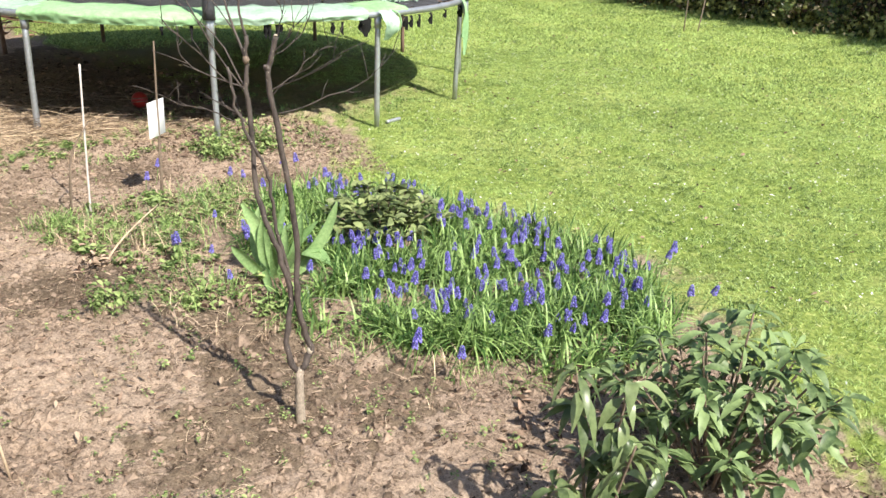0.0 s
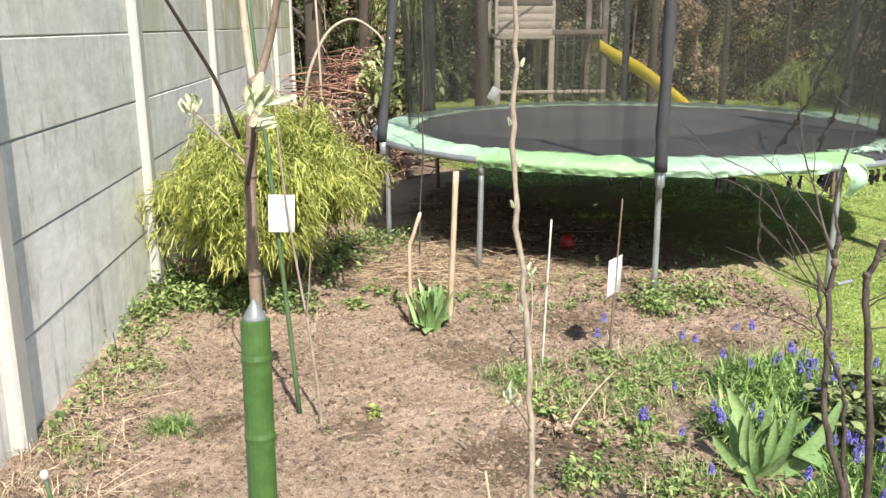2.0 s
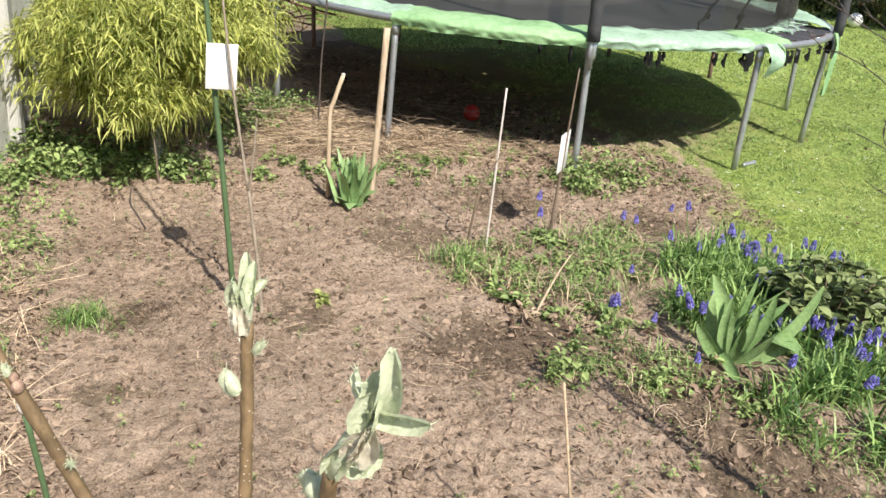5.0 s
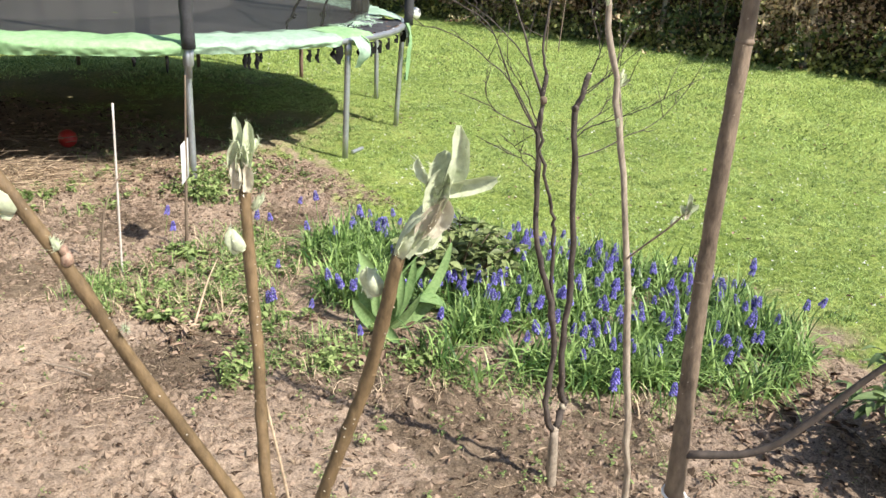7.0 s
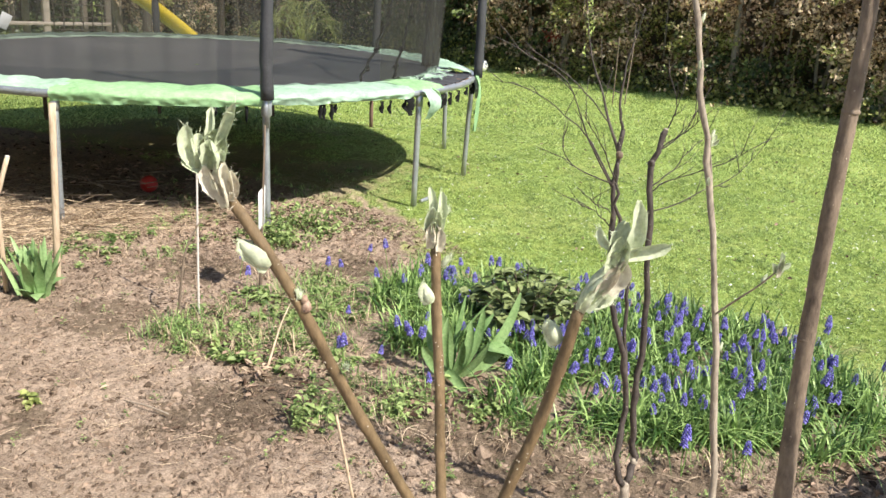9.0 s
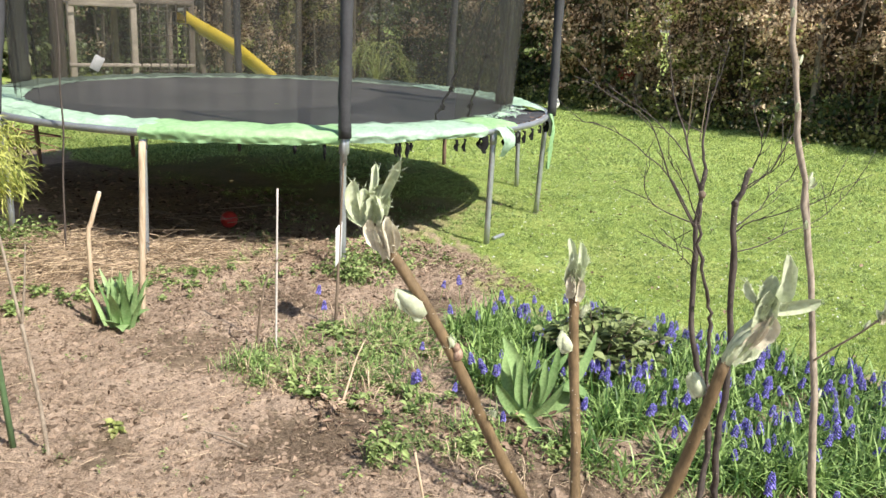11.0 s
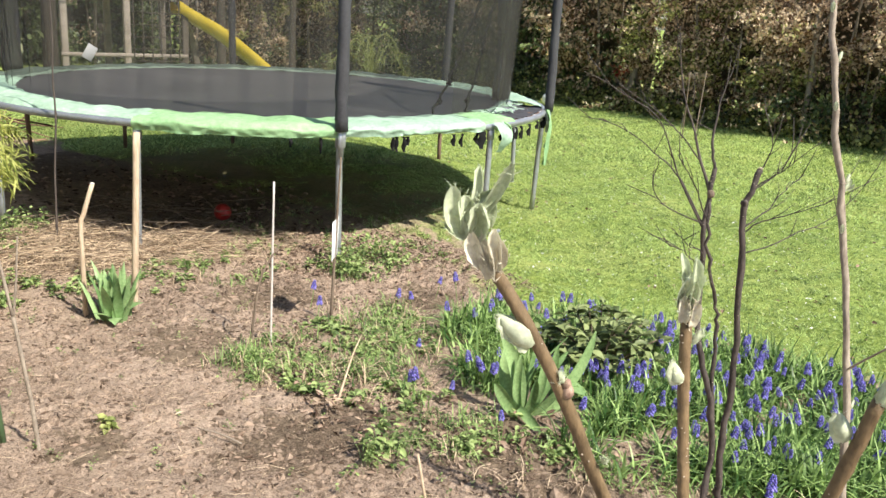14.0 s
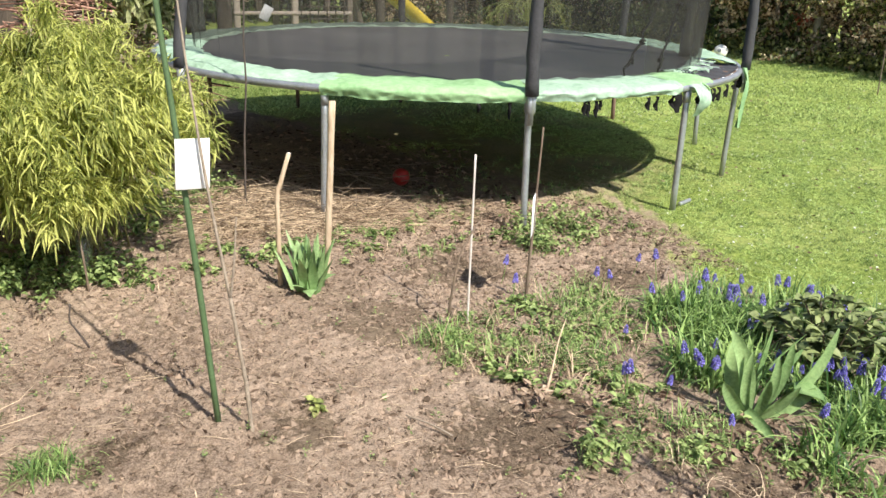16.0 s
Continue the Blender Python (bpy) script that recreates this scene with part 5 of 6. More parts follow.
part("knob", ball(0.0115, 9, 1.2, rel((2.618, 2.344, 0.212), B), 0.15), "pale_bark", sp, "pale callus at the fork")
for pts, r0, r1 in stemsets:
    line = smooth_line(rel(pts, B), 34)
    line[1:-1] += rng.normal(0, 0.0022, (32, 3))
    tagged(part("lenticels", lenticels(line, np.linspace(r0, r1, 34), 50, 0.0011, 66), "pale_bark", sp), kind="stuff")
    part("trunk", join(tube(line, np.linspace(r0, r1, 34) * (1 + 0.14 * (np.arange(34) % 5 == 2)), 9, 0.12), nodes(line, r1, 6, 31)), "bark_dark", sp)
part("cut_end", ball(0.0066, 8, 0.5, rel((2.544, 2.332, 1.184), B)), "pale_bark", sp)
part("knob", join(ball(0.0105, 9, 0.9, rel((2.522, 2.346, 1.095), B), 0.15), ball(0.007, 8, 0.9, rel((2.514, 2.34, 1.102), B), 0.15)), "bark_dark", sp)
part("knob", ball(0.01, 9, 1.1, rel((2.485, 2.42, 1.108), B), 0.15), "bark", sp, "pale scarred fork")
BOUGHS = [
    [(2.484, 2.424, 1.112), (2.459, 2.452, 1.211), (2.442, 2.471, 1.28), (2.42, 2.496, 1.368), (2.4, 2.51, 1.5)],
    [(2.489, 2.421, 1.165), (2.478, 2.427, 1.235), (2.481, 2.424, 1.306), (2.489, 2.412, 1.382), (2.498, 2.397, 1.476)],
    [(2.484, 2.424, 1.02), (2.435, 2.483, 1.136), (2.396, 2.531, 1.188), (2.331, 2.615, 1.251), (2.268, 2.697, 1.268)],
    [(2.484, 2.424, 1.01), (2.409, 2.452, 1.136), (2.372, 2.466, 1.214), (2.326, 2.483, 1.302), (2.211, 2.517, 1.361), (2.157, 2.534, 1.411)],
]
TWIGS = [
    [(2.459, 2.45, 1.19), (2.427, 2.493, 1.249), (2.409, 2.528, 1.281), (2.377, 2.59, 1.324), (2.352, 2.639, 1.355)],
    [(2.482, 2.425, 1.03), (2.42, 2.44, 1.051), (2.349, 2.455, 1.09), (2.32, 2.462, 1.134), (2.325, 2.463, 1.175)],
    [(2.5, 2.42, 0.9), (2.477, 2.443, 0.933), (2.464, 2.463, 0.952), (2.445, 2.495, 0.962)],
    [(2.538, 2.34, 0.97), (2.601, 2.313, 0.989), (2.674, 2.288, 1.024), (2.749, 2.262, 1.052), (2.806, 2.243, 1.096), (2.861, 2.226, 1.161)],
    [(2.53, 2.343, 1.02), (2.55, 2.318, 1.051), (2.585, 2.267, 1.074), (2.63, 2.197, 1.12), (2.66, 2.15, 1.161)],
]
TWIGS += [
    [(2.534, 2.34, 1.127), (2.571, 2.326, 1.155), (2.605, 2.316, 1.19), (2.622, 2.312, 1.239)],
    [(2.535, 2.338, 1.134), (2.552, 2.307, 1.167), (2.567, 2.275, 1.199), (2.58, 2.244, 1.238)],
    [(2.528, 2.344, 1.034), (2.583, 2.33, 1.075), (2.63, 2.323, 1.123), (2.697, 2.311, 1.164)],
    [(2.544, 2.332, 1.178), (2.555, 2.324, 1.213), (2.556, 2.324, 1.254), (2.531, 2.341, 1.328)],
    [(2.43, 2.37, 0.95), (2.36, 2.33, 1.0), (2.28, 2.3, 1.03), (2.2, 2.28, 1.08)],
    [(2.42, 2.37, 1.06), (2.36, 2.36, 1.12), (2.3, 2.35, 1.18), (2.25, 2.34, 1.22)],
]
for k, pts in enumerate(BOUGHS + TWIGS):
    thick = 0.0042 if k < 2 else 0.0026 if k < 4 else 0.002
    line = smooth_line(rel(pts, B), 18)
    line[2:] += np.cumsum(rng.normal(0, 0.0012, (16, 3)), 0)
    geo = [tube(line, np.linspace(thick, 0.0007, 18), 6, 0.1)]
    for i in (6, 9, 12, 14, 16):
        d = unit(line[min(i + 1, 17)] - line[i]) * 1.4 + rng.normal(0, 0.55, 3) + np.array([0, 0, 0.3])
        end = line[i] + unit(d) * rng.uniform(0.03, 0.11)
        geo.append(tube([line[i], (line[i] + end) / 2 + rng.normal(0, 0.003, 3), end], [0.0013, 0.001, 0.0006], 4))
    part("limb" if k < 4 else "twig", join(*geo), "bark_dark", sp)

B = (1.155, 3.982, 0)
gt = thing("young_tree", B, "thin forked brown sapling beside a green cane", "tree")
part("trunk", stem(rel([(1.157, 3.98, -0.04), (1.145, 3.986, 0.156), (1.134, 3.991, 0.264), (1.111, 4.0, 0.47)], B), 0.0078, 0.0062, 8, 22, 0.16), "bark_grey", gt)
part("branch", stem(rel([(1.112, 4.0, 0.46), (1.072, 4.006, 0.758), (1.041, 4.018, 1.051), (1.021, 4.055, 1.343), (1.005, 4.12, 1.75)], B), 0.0052, 0.0028, 8, 30, 0.16), "bark_grey", gt)
part("branch", stem(rel([(1.111, 4.0, 0.46), (1.126, 3.99, 0.58), (1.14, 3.985, 0.74)], B), 0.0048, 0.002, 8, 16, 0.16), "bark_grey", gt)

WHIP = [(1.7, 6.5, -0.03), (1.712, 6.5, 0.45), (1.735, 6.5, 0.76), (1.732, 6.5, 1.0), (1.742, 6.5, 1.24), (1.735, 6.5, 1.75)]
wh = thing("young_tree", WHIP[0], "thin bare whip standing in straw under the trampoline edge", "tree")
part("trunk", stem(rel(WHIP, WHIP[0]), 0.007, 0.004, 7, 20, 0.12), "bark_dark", wh)

# ---- muscari ----
def muscari_mesh(seed):
    """A spike of many small bells, packed in a tapering cone."""
    r = np.random.default_rng(seed)
    n, geos = 44, []
    for k in range(n):
        t = k / n
        h, rad = 0.042 * t, 0.0092 * (1 - t) ** 0.45 + 0.0015
        an = k * 2.4
        size = 0.0049 * (1 - 0.5 * t)
        c = np.array([math.cos(an) * rad, math.sin(an) * rad, h + r.normal(0, 0.0006)])
        v = np.array([(0, 0, 1.2), (1, 0, 0), (0, 1, 0), (-1, 0, 0), (0, -1, 0), (0, 0, -1.1)]) * size
        f = np.array([(0, 1, 2), (0, 2, 3), (0, 3, 4), (0, 4, 1), (5, 2, 1), (5, 3, 2), (5, 4, 3), (5, 1, 4)])
        geos.append((v + c, f))
    return mesh_of("flower_head", join(*geos), "muscari")


heads = [muscari_mesh(k) for k in range(4)]
stalks = [mesh_of("stalk", stem([(0, 0, -0.02), (0.004 * (k - 1), 0.003, 0.06), (0, 0, 0.125)], 0.0019, 0.0016, 5, 6), "leaf_musc") for k in range(4)]
MUSC = [(2.85, 3.3), (2.8, 3.75), (3.05, 4.35), (3.5, 4.45), (3.85, 4.05), (4.05, 3.6), (4.3, 2.95), (4.25, 2.5), (3.95, 2.32), (3.5, 2.28), (3.1, 2.62)]
FRONT = [(2.98, 2.85), (3.1, 2.6), (3.27, 2.4), (3.44, 2.18), (3.62, 2.14), (3.9, 2.16), (4.2, 2.36), (3.9, 2.5), (3.55, 2.5), (3.2, 2.85)]
musc_proto = []
for k in range(4):
    g = thing("muscari", (0, 0, 0), "blue grape hyacinth in flower among strap leaves", "flower", "grape hyacinths in the bed")
    part("stalk", stalks[k], "leaf_musc", g)
    hd = part("flower_head", heads[k], "muscari", g, "dense violet-blue flower spike")
    hd.location = (0, 0, 0.1)
    musc_proto.append(g)
spots = scatter(MUSC, 330)
spots = spots[((spots - np.array([3.42, 3.66])) ** 2).sum(1) > 0.24**2]
spots = spots[((spots - np.array([2.86, 3.42])) ** 2).sum(1) > 0.2**2]
dens = waves(spots[:, 0], spots[:, 1], 55, (0.8, 0.4), (1, 0.7)) + (spots[:, 0] - 3.3) * 0.9 + rng.normal(0, 0.5, len(spots))
spots = spots[dens > -0.6][:225]
spots = np.vstack([spots, [(2.48, 3.69), (2.5, 3.71), (2.73, 4.05), (2.5, 4.58), (4.4, 2.72), (4.43, 2.7), (4.3, 2.36), (4.2, 2.34), (3.02, 2.44), (3.04, 2.45), (3.13, 2.28), (2.6, 4.88), (3.03, 4.55), (3.26, 4.7), (2.6, 3.62), (2.62, 3.3), (2.95, 4.6), (3.35, 4.62)]])
for k, (x, y) in enumerate(spots):
    m = Matrix.Translation((x, y, float(height_at(x, y)))) @ Euler((rng.normal(0, 0.16), rng.normal(0, 0.16), rng.uniform(0, 6.28))).to_matrix().to_4x4() @ Matrix.Scale(rng.uniform(0.85, 1.25), 4)
    g = musc_proto[k] if k < 4 else copy_thing(musc_proto[k % 4], m)
    g.matrix_basis = m
ql = np.vstack([scatter(MUSC, 2300), scatter(FRONT, 260), rng.normal((2.9, 2.98), 0.07, (26, 2)), rng.normal((2.78, 3.16), 0.04, (12, 2))])
ql = ql[((ql - np.array([2.86, 3.38])) ** 2).sum(1) > 0.24**2]
ql = ql[((ql - np.array([3.42, 3.66])) ** 2).sum(1) > 0.22**2]
ql = ql[waves(ql[:, 0], ql[:, 1], 56, (0.6, 0.25), (1, 0.7)) + rng.normal(0, 0.6, len(ql)) > -0.7]
ql = np.repeat(ql, 5, 0) + rng.normal(0, 0.022, (len(ql) * 5, 2))
solo("muscari_leaves", arcs(on_ground(ql, -0.01), rng.uniform(0, 6.283, len(ql)), rng.uniform(0.12, 0.28, len(ql)), rng.uniform(0.006, 0.0115, len(ql)), rng.uniform(0.25, 1.3, len(ql))), "leaf_musc", "dense narrow green strap leaves of grape hyacinths", "leaves", kind="stuff", smooth=False)


# ---- tulips, shrubs, weeds ----
def tulip(at, n, size, seed, label):
    r = np.random.default_rng(seed)
    ob = thing("tulip_clump", (*at, float(height_at(*at))), label, "plant")
    for k in range(n):
        spin, tilt = k * 2.4 + r.uniform(-0.4, 0.4), 0.03 + 0.42 * (k / n) ** 1.8
        wide = size * (r.uniform(0.14, 0.22) if k < n - 5 else r.uniform(0.24, 0.32))
        high = size * (r.uniform(0.75, 1.1) if k < n - 5 else r.uniform(0.45, 0.6))
        g = petal(high, wide, tilt, spin, r.uniform(-0.05, 0.35) + (0.5 if k >= n - 5 else 0), r.uniform(0.25, 0.5), r.uniform(-0.6, 0.6))
        lf = part("leaf", g, "tulip_light", ob)
        lf.location = (0.055 * math.cos(spin) * r.uniform(0, 1.6), 0.05 * math.sin(spin) * r.uniform(0, 1.6), -0.015)
    return ob


tA = thing("tulip_clump", (2.815, 3.41, float(height_at(2.815, 3.41))), "clump of broad grey-green tulip leaves beside grape hyacinths", "plant")
turn = np.array([(0.903, -0.43, 0), (0.43, 0.903, 0), (0, 0, 1)])
rt = np.random.default_rng(14)
for p0, p1, w, cup in (((-20, 0, 0), (-115, 30, 340), 76, 0.35), ((-10, 20, 0), (-60, 60, 300), 66, 0.4), ((10, 0, 0), (65, -20, 250), 50, 0.5), ((-20, 30, 30), (145, 60, 330), 22, 0.4), ((30, 10, 0), (285, 20, 340), 66, 0.4),
                       ((20, -20, 0), (215, -30, 130), 86, 0.4), ((-25, -30, 50), (30, -170, 15), 48, 0.3), ((30, 30, 0), (130, 70, 280), 50, 0.4), ((0, -10, 0), (20, -50, 200), 46, 0.5), ((-20, -10, 0), (-150, -50, 190), 60, 0.35),
                       ((0, 20, 0), (30, 90, 330), 52, 0.45), ((-10, 10, 0), (-30, -20, 270), 44, 0.5), ((20, 20, 0), (190, 110, 230), 48, 0.4), ((10, -10, 0), (120, -90, 180), 40, 0.4)):
    g = felt_leaf(np.array(p0) / 1000, np.array(p1) / 1000, w / 1000 * 0.88, rt, cup, 0, 0.16)
    part("leaf", (g[0] @ turn - (0, 0, 0.01), g[1]), "tulip", tA)
fl = part("leaf", petal(0.13, 0.11, 1.2, -0.75, 0.75, 0.1), "tulip", tA, "broad leaf bent over and catching the sun")
fl.location = (0.13, -0.06, 0.12)
tulip((1.7, 5.16), 30, 0.27, 9, "clump of upright tulip leaves between two sticks")


def shrub(name, at, rx, ry, h, stems, per, length, width, mat, label, seed, droop=0.3, bark="bark"):
    """A small leafy shrub: separate stems, each ending in whorls of leaves."""
    r = np.random.default_rng(seed)
    ob = thing(name, (*at, 0), label, "shrub")
    for k in range(stems):
        an, q = k * 2.4, math.sqrt((k + 0.5) / stems)
        end = np.array([math.cos(an) * rx * q, math.sin(an) * ry * q, h * (1 - 0.55 * q * q) * r.uniform(0.8, 1.1)])
        line = smooth_line([(end[0] * 0.15, end[1] * 0.15, -0.03), end * (0.55, 0.55, 0.5), end], 12)
        st = part("stem", tube(line, np.linspace(0.006, 0.0028, 12), 6), bark, ob)
        i = np.minimum(11, (4 + 8.5 * r.uniform(0, 1, per) ** 0.6).astype(int))
        base = line[i] + r.normal(0, 0.004, (per, 3))
        spin = r.uniform(0, 6.283, per)
        lift = r.uniform(-0.35, 0.5, per) + (i > 9) * 0.35
        way = np.c_[np.cos(spin), np.sin(spin), lift]
        part("foliage", ovals(base, way, r.uniform(0.6, 1.1, per) * length, r.uniform(0.75, 1.15, per) * width, droop, 0.22), mat, st, smooth=True)
    return ob


shrub("dwarf_shrub", (3.42, 3.61), 0.32, 0.3, 0.25, 30, 20, 0.075, 0.036, "dark_leaf", "low dark evergreen shrub among grape hyacinths", 3, 0.25)
shrub("laurel_shrub", (3.56, 1.53), 0.38, 0.35, 0.5, 30, 22, 0.105, 0.027, "laurel_pale", "broad-leaved evergreen laurel shrub at the lawn edge", 5, 0.5)
shrub("laurel_shrub", (3.05, 1.43), 0.18, 0.15, 0.55, 6, 22, 0.125, 0.03, "laurel", "young dark laurel shoots with drooping narrow leaves", 8, 0.8)


def weed_patch(name, poly, n, label, size=(0.02, 0.045), high=0.1, mat="weed", thin=0.0, soft=0.05):
    q = scatter(poly, n) + rng.normal(0, soft, (n, 2))
    q = q[waves(q[:, 0], q[:, 1], n, (0.35, 0.14), (1, 0.9)) + rng.normal(0, 0.45, n) > 0.05 + thin]
    n = len(q)
    hgt = np.clip(rng.gamma(2.0, 0.25, n), 0.05, 1.2) * high
    base = on_ground(q) + np.c_[0 * hgt, 0 * hgt, hgt]
    way = rng.normal(0, 1, (n, 3)) * (1, 1, 0.35) + np.array([0, 0, 0.15])
    ln = rng.uniform(*size, n)
    k = n // 5
    st = blades(on_ground(q[:k], -0.01), hgt[:k] + 0.02, 0.003, 0.3)
    return solo(name, join(leaves(base, way, ln, ln * rng.uniform(0.5, 0.8, n), 0.35, 0.2), st), mat, label, "weeds", kind="stuff", smooth=False)


weed_patch("weeds", [(0.0, 4.95), (0.12, 5.25), (0.3, 5.42), (0.75, 5.5), (1.0, 5.48), (1.05, 5.75), (0.6, 5.95), (0.0, 6.1)], 5600, "low green weeds along the foot of the bamboo", (0.022, 0.05), 0.11)
weed_patch("weeds", [(1.0, 6.1), (1.35, 6.35), (1.7, 6.8), (1.75, 7.2), (1.2, 7.4), (0.95, 6.8)], 3800, "low green weeds beside the trampoline")
weed_patch("weeds", [(2.95, 5.12), (3.4, 5.3), (3.55, 5.45), (3.4, 5.72), (3.05, 5.6), (2.9, 5.35)], 2000, "tuft of green weeds at a trampoline leg", (0.02, 0.042), 0.13, soft=0.04)
def rosettes(name, poly, n, label, size=(0.025, 0.05), thin=0.0):
    """Low weeds: small rosettes of toothless oval leaves that lie close to the soil."""
    q = scatter(poly, n)
    q = q[waves(q[:, 0], q[:, 1], n + 3, (0.4, 0.16), (1, 0.9)) + rng.normal(0, 0.35, len(q)) > thin]
    per = 9
    scale = np.repeat(rng.uniform(0.55, 1.15, len(q)), per)
    base = np.repeat(on_ground(q, 0.006), per, 0) + np.c_[rng.normal(0, 0.006, (len(q) * per, 2)), rng.uniform(0, 0.03, len(q) * per) * scale]
    an = rng.uniform(0, 6.283, len(base))
    ln = rng.uniform(*size, len(base)) * scale
    return solo(name, leaves(base, np.c_[np.cos(an), np.sin(an), rng.uniform(0.0, 0.9, len(an))], ln, ln * rng.uniform(0.45, 0.7, len(an)), 0.35, 0.2), "weed", label, "weeds", kind="stuff", smooth=False)


def wild_grass(poly, n, length, label, mat="leaf_musc", width=(0.002, 0.0042), thin=0.0):
    q = scatter(poly, n)
    q = q[waves(q[:, 0], q[:, 1], n + 5, (0.45, 0.18), (1, 0.9)) + rng.normal(0, 0.3, len(q)) > thin]
    q = np.repeat(q, 7, 0) + rng.normal(0, 0.014, (len(q) * 7, 2))
    return solo("wild_grass", arcs(on_ground(q, -0.008), rng.uniform(0, 6.283, len(q)), rng.uniform(*length, len(q)), rng.uniform(*width, len(q)), rng.uniform(0.4, 1.5, len(q))), mat, label, "grass", kind="stuff", smooth=False)


def tuft(x, y, n, length, spread, label, mat="leaf_musc"):
    q = np.array([x, y]) + rng.normal(0, spread, (n, 2))
    return solo("grass_tuft", arcs(on_ground(q, -0.01), rng.uniform(0, 6.283, n), rng.uniform(0.6, 1.1, n) * length, rng.uniform(0.0018, 0.004, n), rng.uniform(0.4, 1.2, n)), mat, label, "grass", kind="stuff", smooth=False)


BED_ALL = [(0.1, 2.2), (4.0, 1.2), (3.2, 2.4), (2.6, 3.4), (2.2, 4.3), (2.75, 4.75), (3.9, 4.6), (3.9, 5.6), (2.6, 6.2), (1.6, 6.2), (1.0, 5.5), (0.1, 5.2)]
WILD = [(1.9, 4.27), (2.1, 4.5), (2.45, 4.6), (2.92, 4.72), (3.05, 4.5), (2.85, 4.05), (2.62, 3.75), (2.42, 3.62), (2.2, 3.82), (2.0, 4.05)]
STRIP = [(2.1, 3.45), (2.35, 3.3), (2.6, 3.0), (2.78, 2.85), (2.85, 3.05), (2.72, 3.5), (2.6, 3.8), (2.35, 3.7)]
rosettes("weeds", WILD, 520, "low green rosette weeds round a whitish cane", thin=0.35)
rosettes("weeds", STRIP, 110, "sparse rosette weeds along the flower bed", (0.02, 0.04), 0.2)
weed_patch("weeds", WILD, 1800, "small leaved weeds creeping over the soil", (0.012, 0.03), 0.05, thin=0.2)
wild_grass(WILD, 420, (0.05, 0.17), "fine green grass growing among weeds", thin=0.4)
wild_grass(STRIP, 120, (0.05, 0.13), "thin grass beside the flower bed", thin=0.2)
wild_grass(WILD, 190, (0.06, 0.2), "dry yellow grass among the weeds", "straw", (0.0015, 0.003), 0.1)
wild_grass([(2.1, 3.3), (2.5, 2.9), (2.9, 2.5), (3.3, 2.1), (3.2, 2.5), (2.8, 3.1), (2.5, 3.7)], 60, (0.05, 0.16), "dry grass along the bed edge", "straw", (0.0015, 0.003), 0.1)
EDGE = [(1.85, 5.3), (2.5, 5.35), (3.0, 5.3), (3.9, 5.1), (4.0, 5.8), (3.2, 6.1), (2.4, 6.2), (1.8, 5.95)]
rosettes("weeds", EDGE, 300, "thin rosette weeds near the trampoline", (0.02, 0.042), 0.45)
wild_grass(EDGE, 170, (0.04, 0.11), "short grass near the trampoline", thin=0.45)
wild_grass(EDGE, 120, (0.05, 0.14), "dry grass near the trampoline", "straw", (0.0015, 0.003), 0.3)
wild_grass([(2.6, 6.2), (4.3, 5.9), (5.0, 6.3), (4.5, 7.2), (3.0, 7.2)], 500, (0.03, 0.09), "longer grass in the shade under the trampoline", thin=0.1)
rosettes("weeds", [(1.2, 5.5), (1.75, 5.35), (2.2, 5.5), (2.6, 5.7), (1.9, 6.0), (1.2, 6.05)], 380, "green weeds in front of the straw", (0.02, 0.045), 0.35)
weed_patch("weeds", [(0.04, 4.1), (0.3, 4.25), (0.42, 4.9), (0.3, 5.3), (0.04, 5.3)], 900, "green weeds along the foot of the fence", (0.014, 0.032), 0.08)
wild_grass([(0.04, 2.6), (0.45, 2.8), (0.35, 4.3), (0.05, 4.8)], 190, (0.06, 0.18), "dry grass leaning along the fence", "straw", (0.0015, 0.003), 0.0)
wild_grass([(0.04, 3.2), (0.3, 3.4), (0.4, 4.6), (0.05, 4.9)], 110, (0.04, 0.12), "green grass along the fence", thin=0.1)
tuft(0.2, 3.72, 60, 0.09, 0.03, "small yellow-green tuft at a fence post", "laurel_yellow")
weed_patch("weeds", [(0.04, 3.6), (0.2, 3.7), (0.25, 4.9), (0.04, 5.0)], 260, "sparse weeds at the foot of the fence", high=0.04)
weed_patch("weed", [(2.08, 3.29), (2.2, 3.29), (2.2, 3.41), (2.08, 3.41)], 260, "upright green weed with toothed leaves in bare soil", (0.018, 0.04), 0.11, soft=0.02)
weed_patch("weed", [(2.4, 3.24), (2.52, 3.24), (2.52, 3.34), (2.4, 3.34)], 200, "low green weed beside the flower bed", (0.018, 0.035), 0.06, soft=0.02)
weed_patch("weed", [(1.33, 3.97), (1.4, 3.97), (1.4, 4.04), (1.33, 4.04)], 150, "small lime-green weed seedling in bare soil", high=0.04, mat="laurel_yellow", soft=0.0)


rosettes("seedlings", BED_ALL, 900, "tiny green weed seedlings scattered over the soil", (0.006, 0.017), 0.1)
rosettes("seedlings", [(2.0, 1.6), (3.2, 1.6), (3.2, 2.4), (2.7, 3.0), (2.3, 3.5), (1.9, 3.3)], 320, "small weed seedlings near the flower bed", (0.008, 0.02), 0.1)
wild_grass(BED_ALL, 160, (0.03, 0.08), "thin dry grass wisps on the soil", "straw", (0.001, 0.0022), 0.3)
tuft(0.52, 3.98, 260, 0.13, 0.045, "bright green grass tuft on bare soil")
tuft(2.02, 4.33, 130, 0.16, 0.06, "long grass tuft at the edge of the weeds")
tuft(2.75, 4.35, 120, 0.15, 0.09, "grass growing among the weeds")
tuft(2.95, 4.7, 80, 0.14, 0.08, "grass growing among the weeds")
tuft(2.55, 4.0, 110, 0.14, 0.12, "grass growing among the weeds")
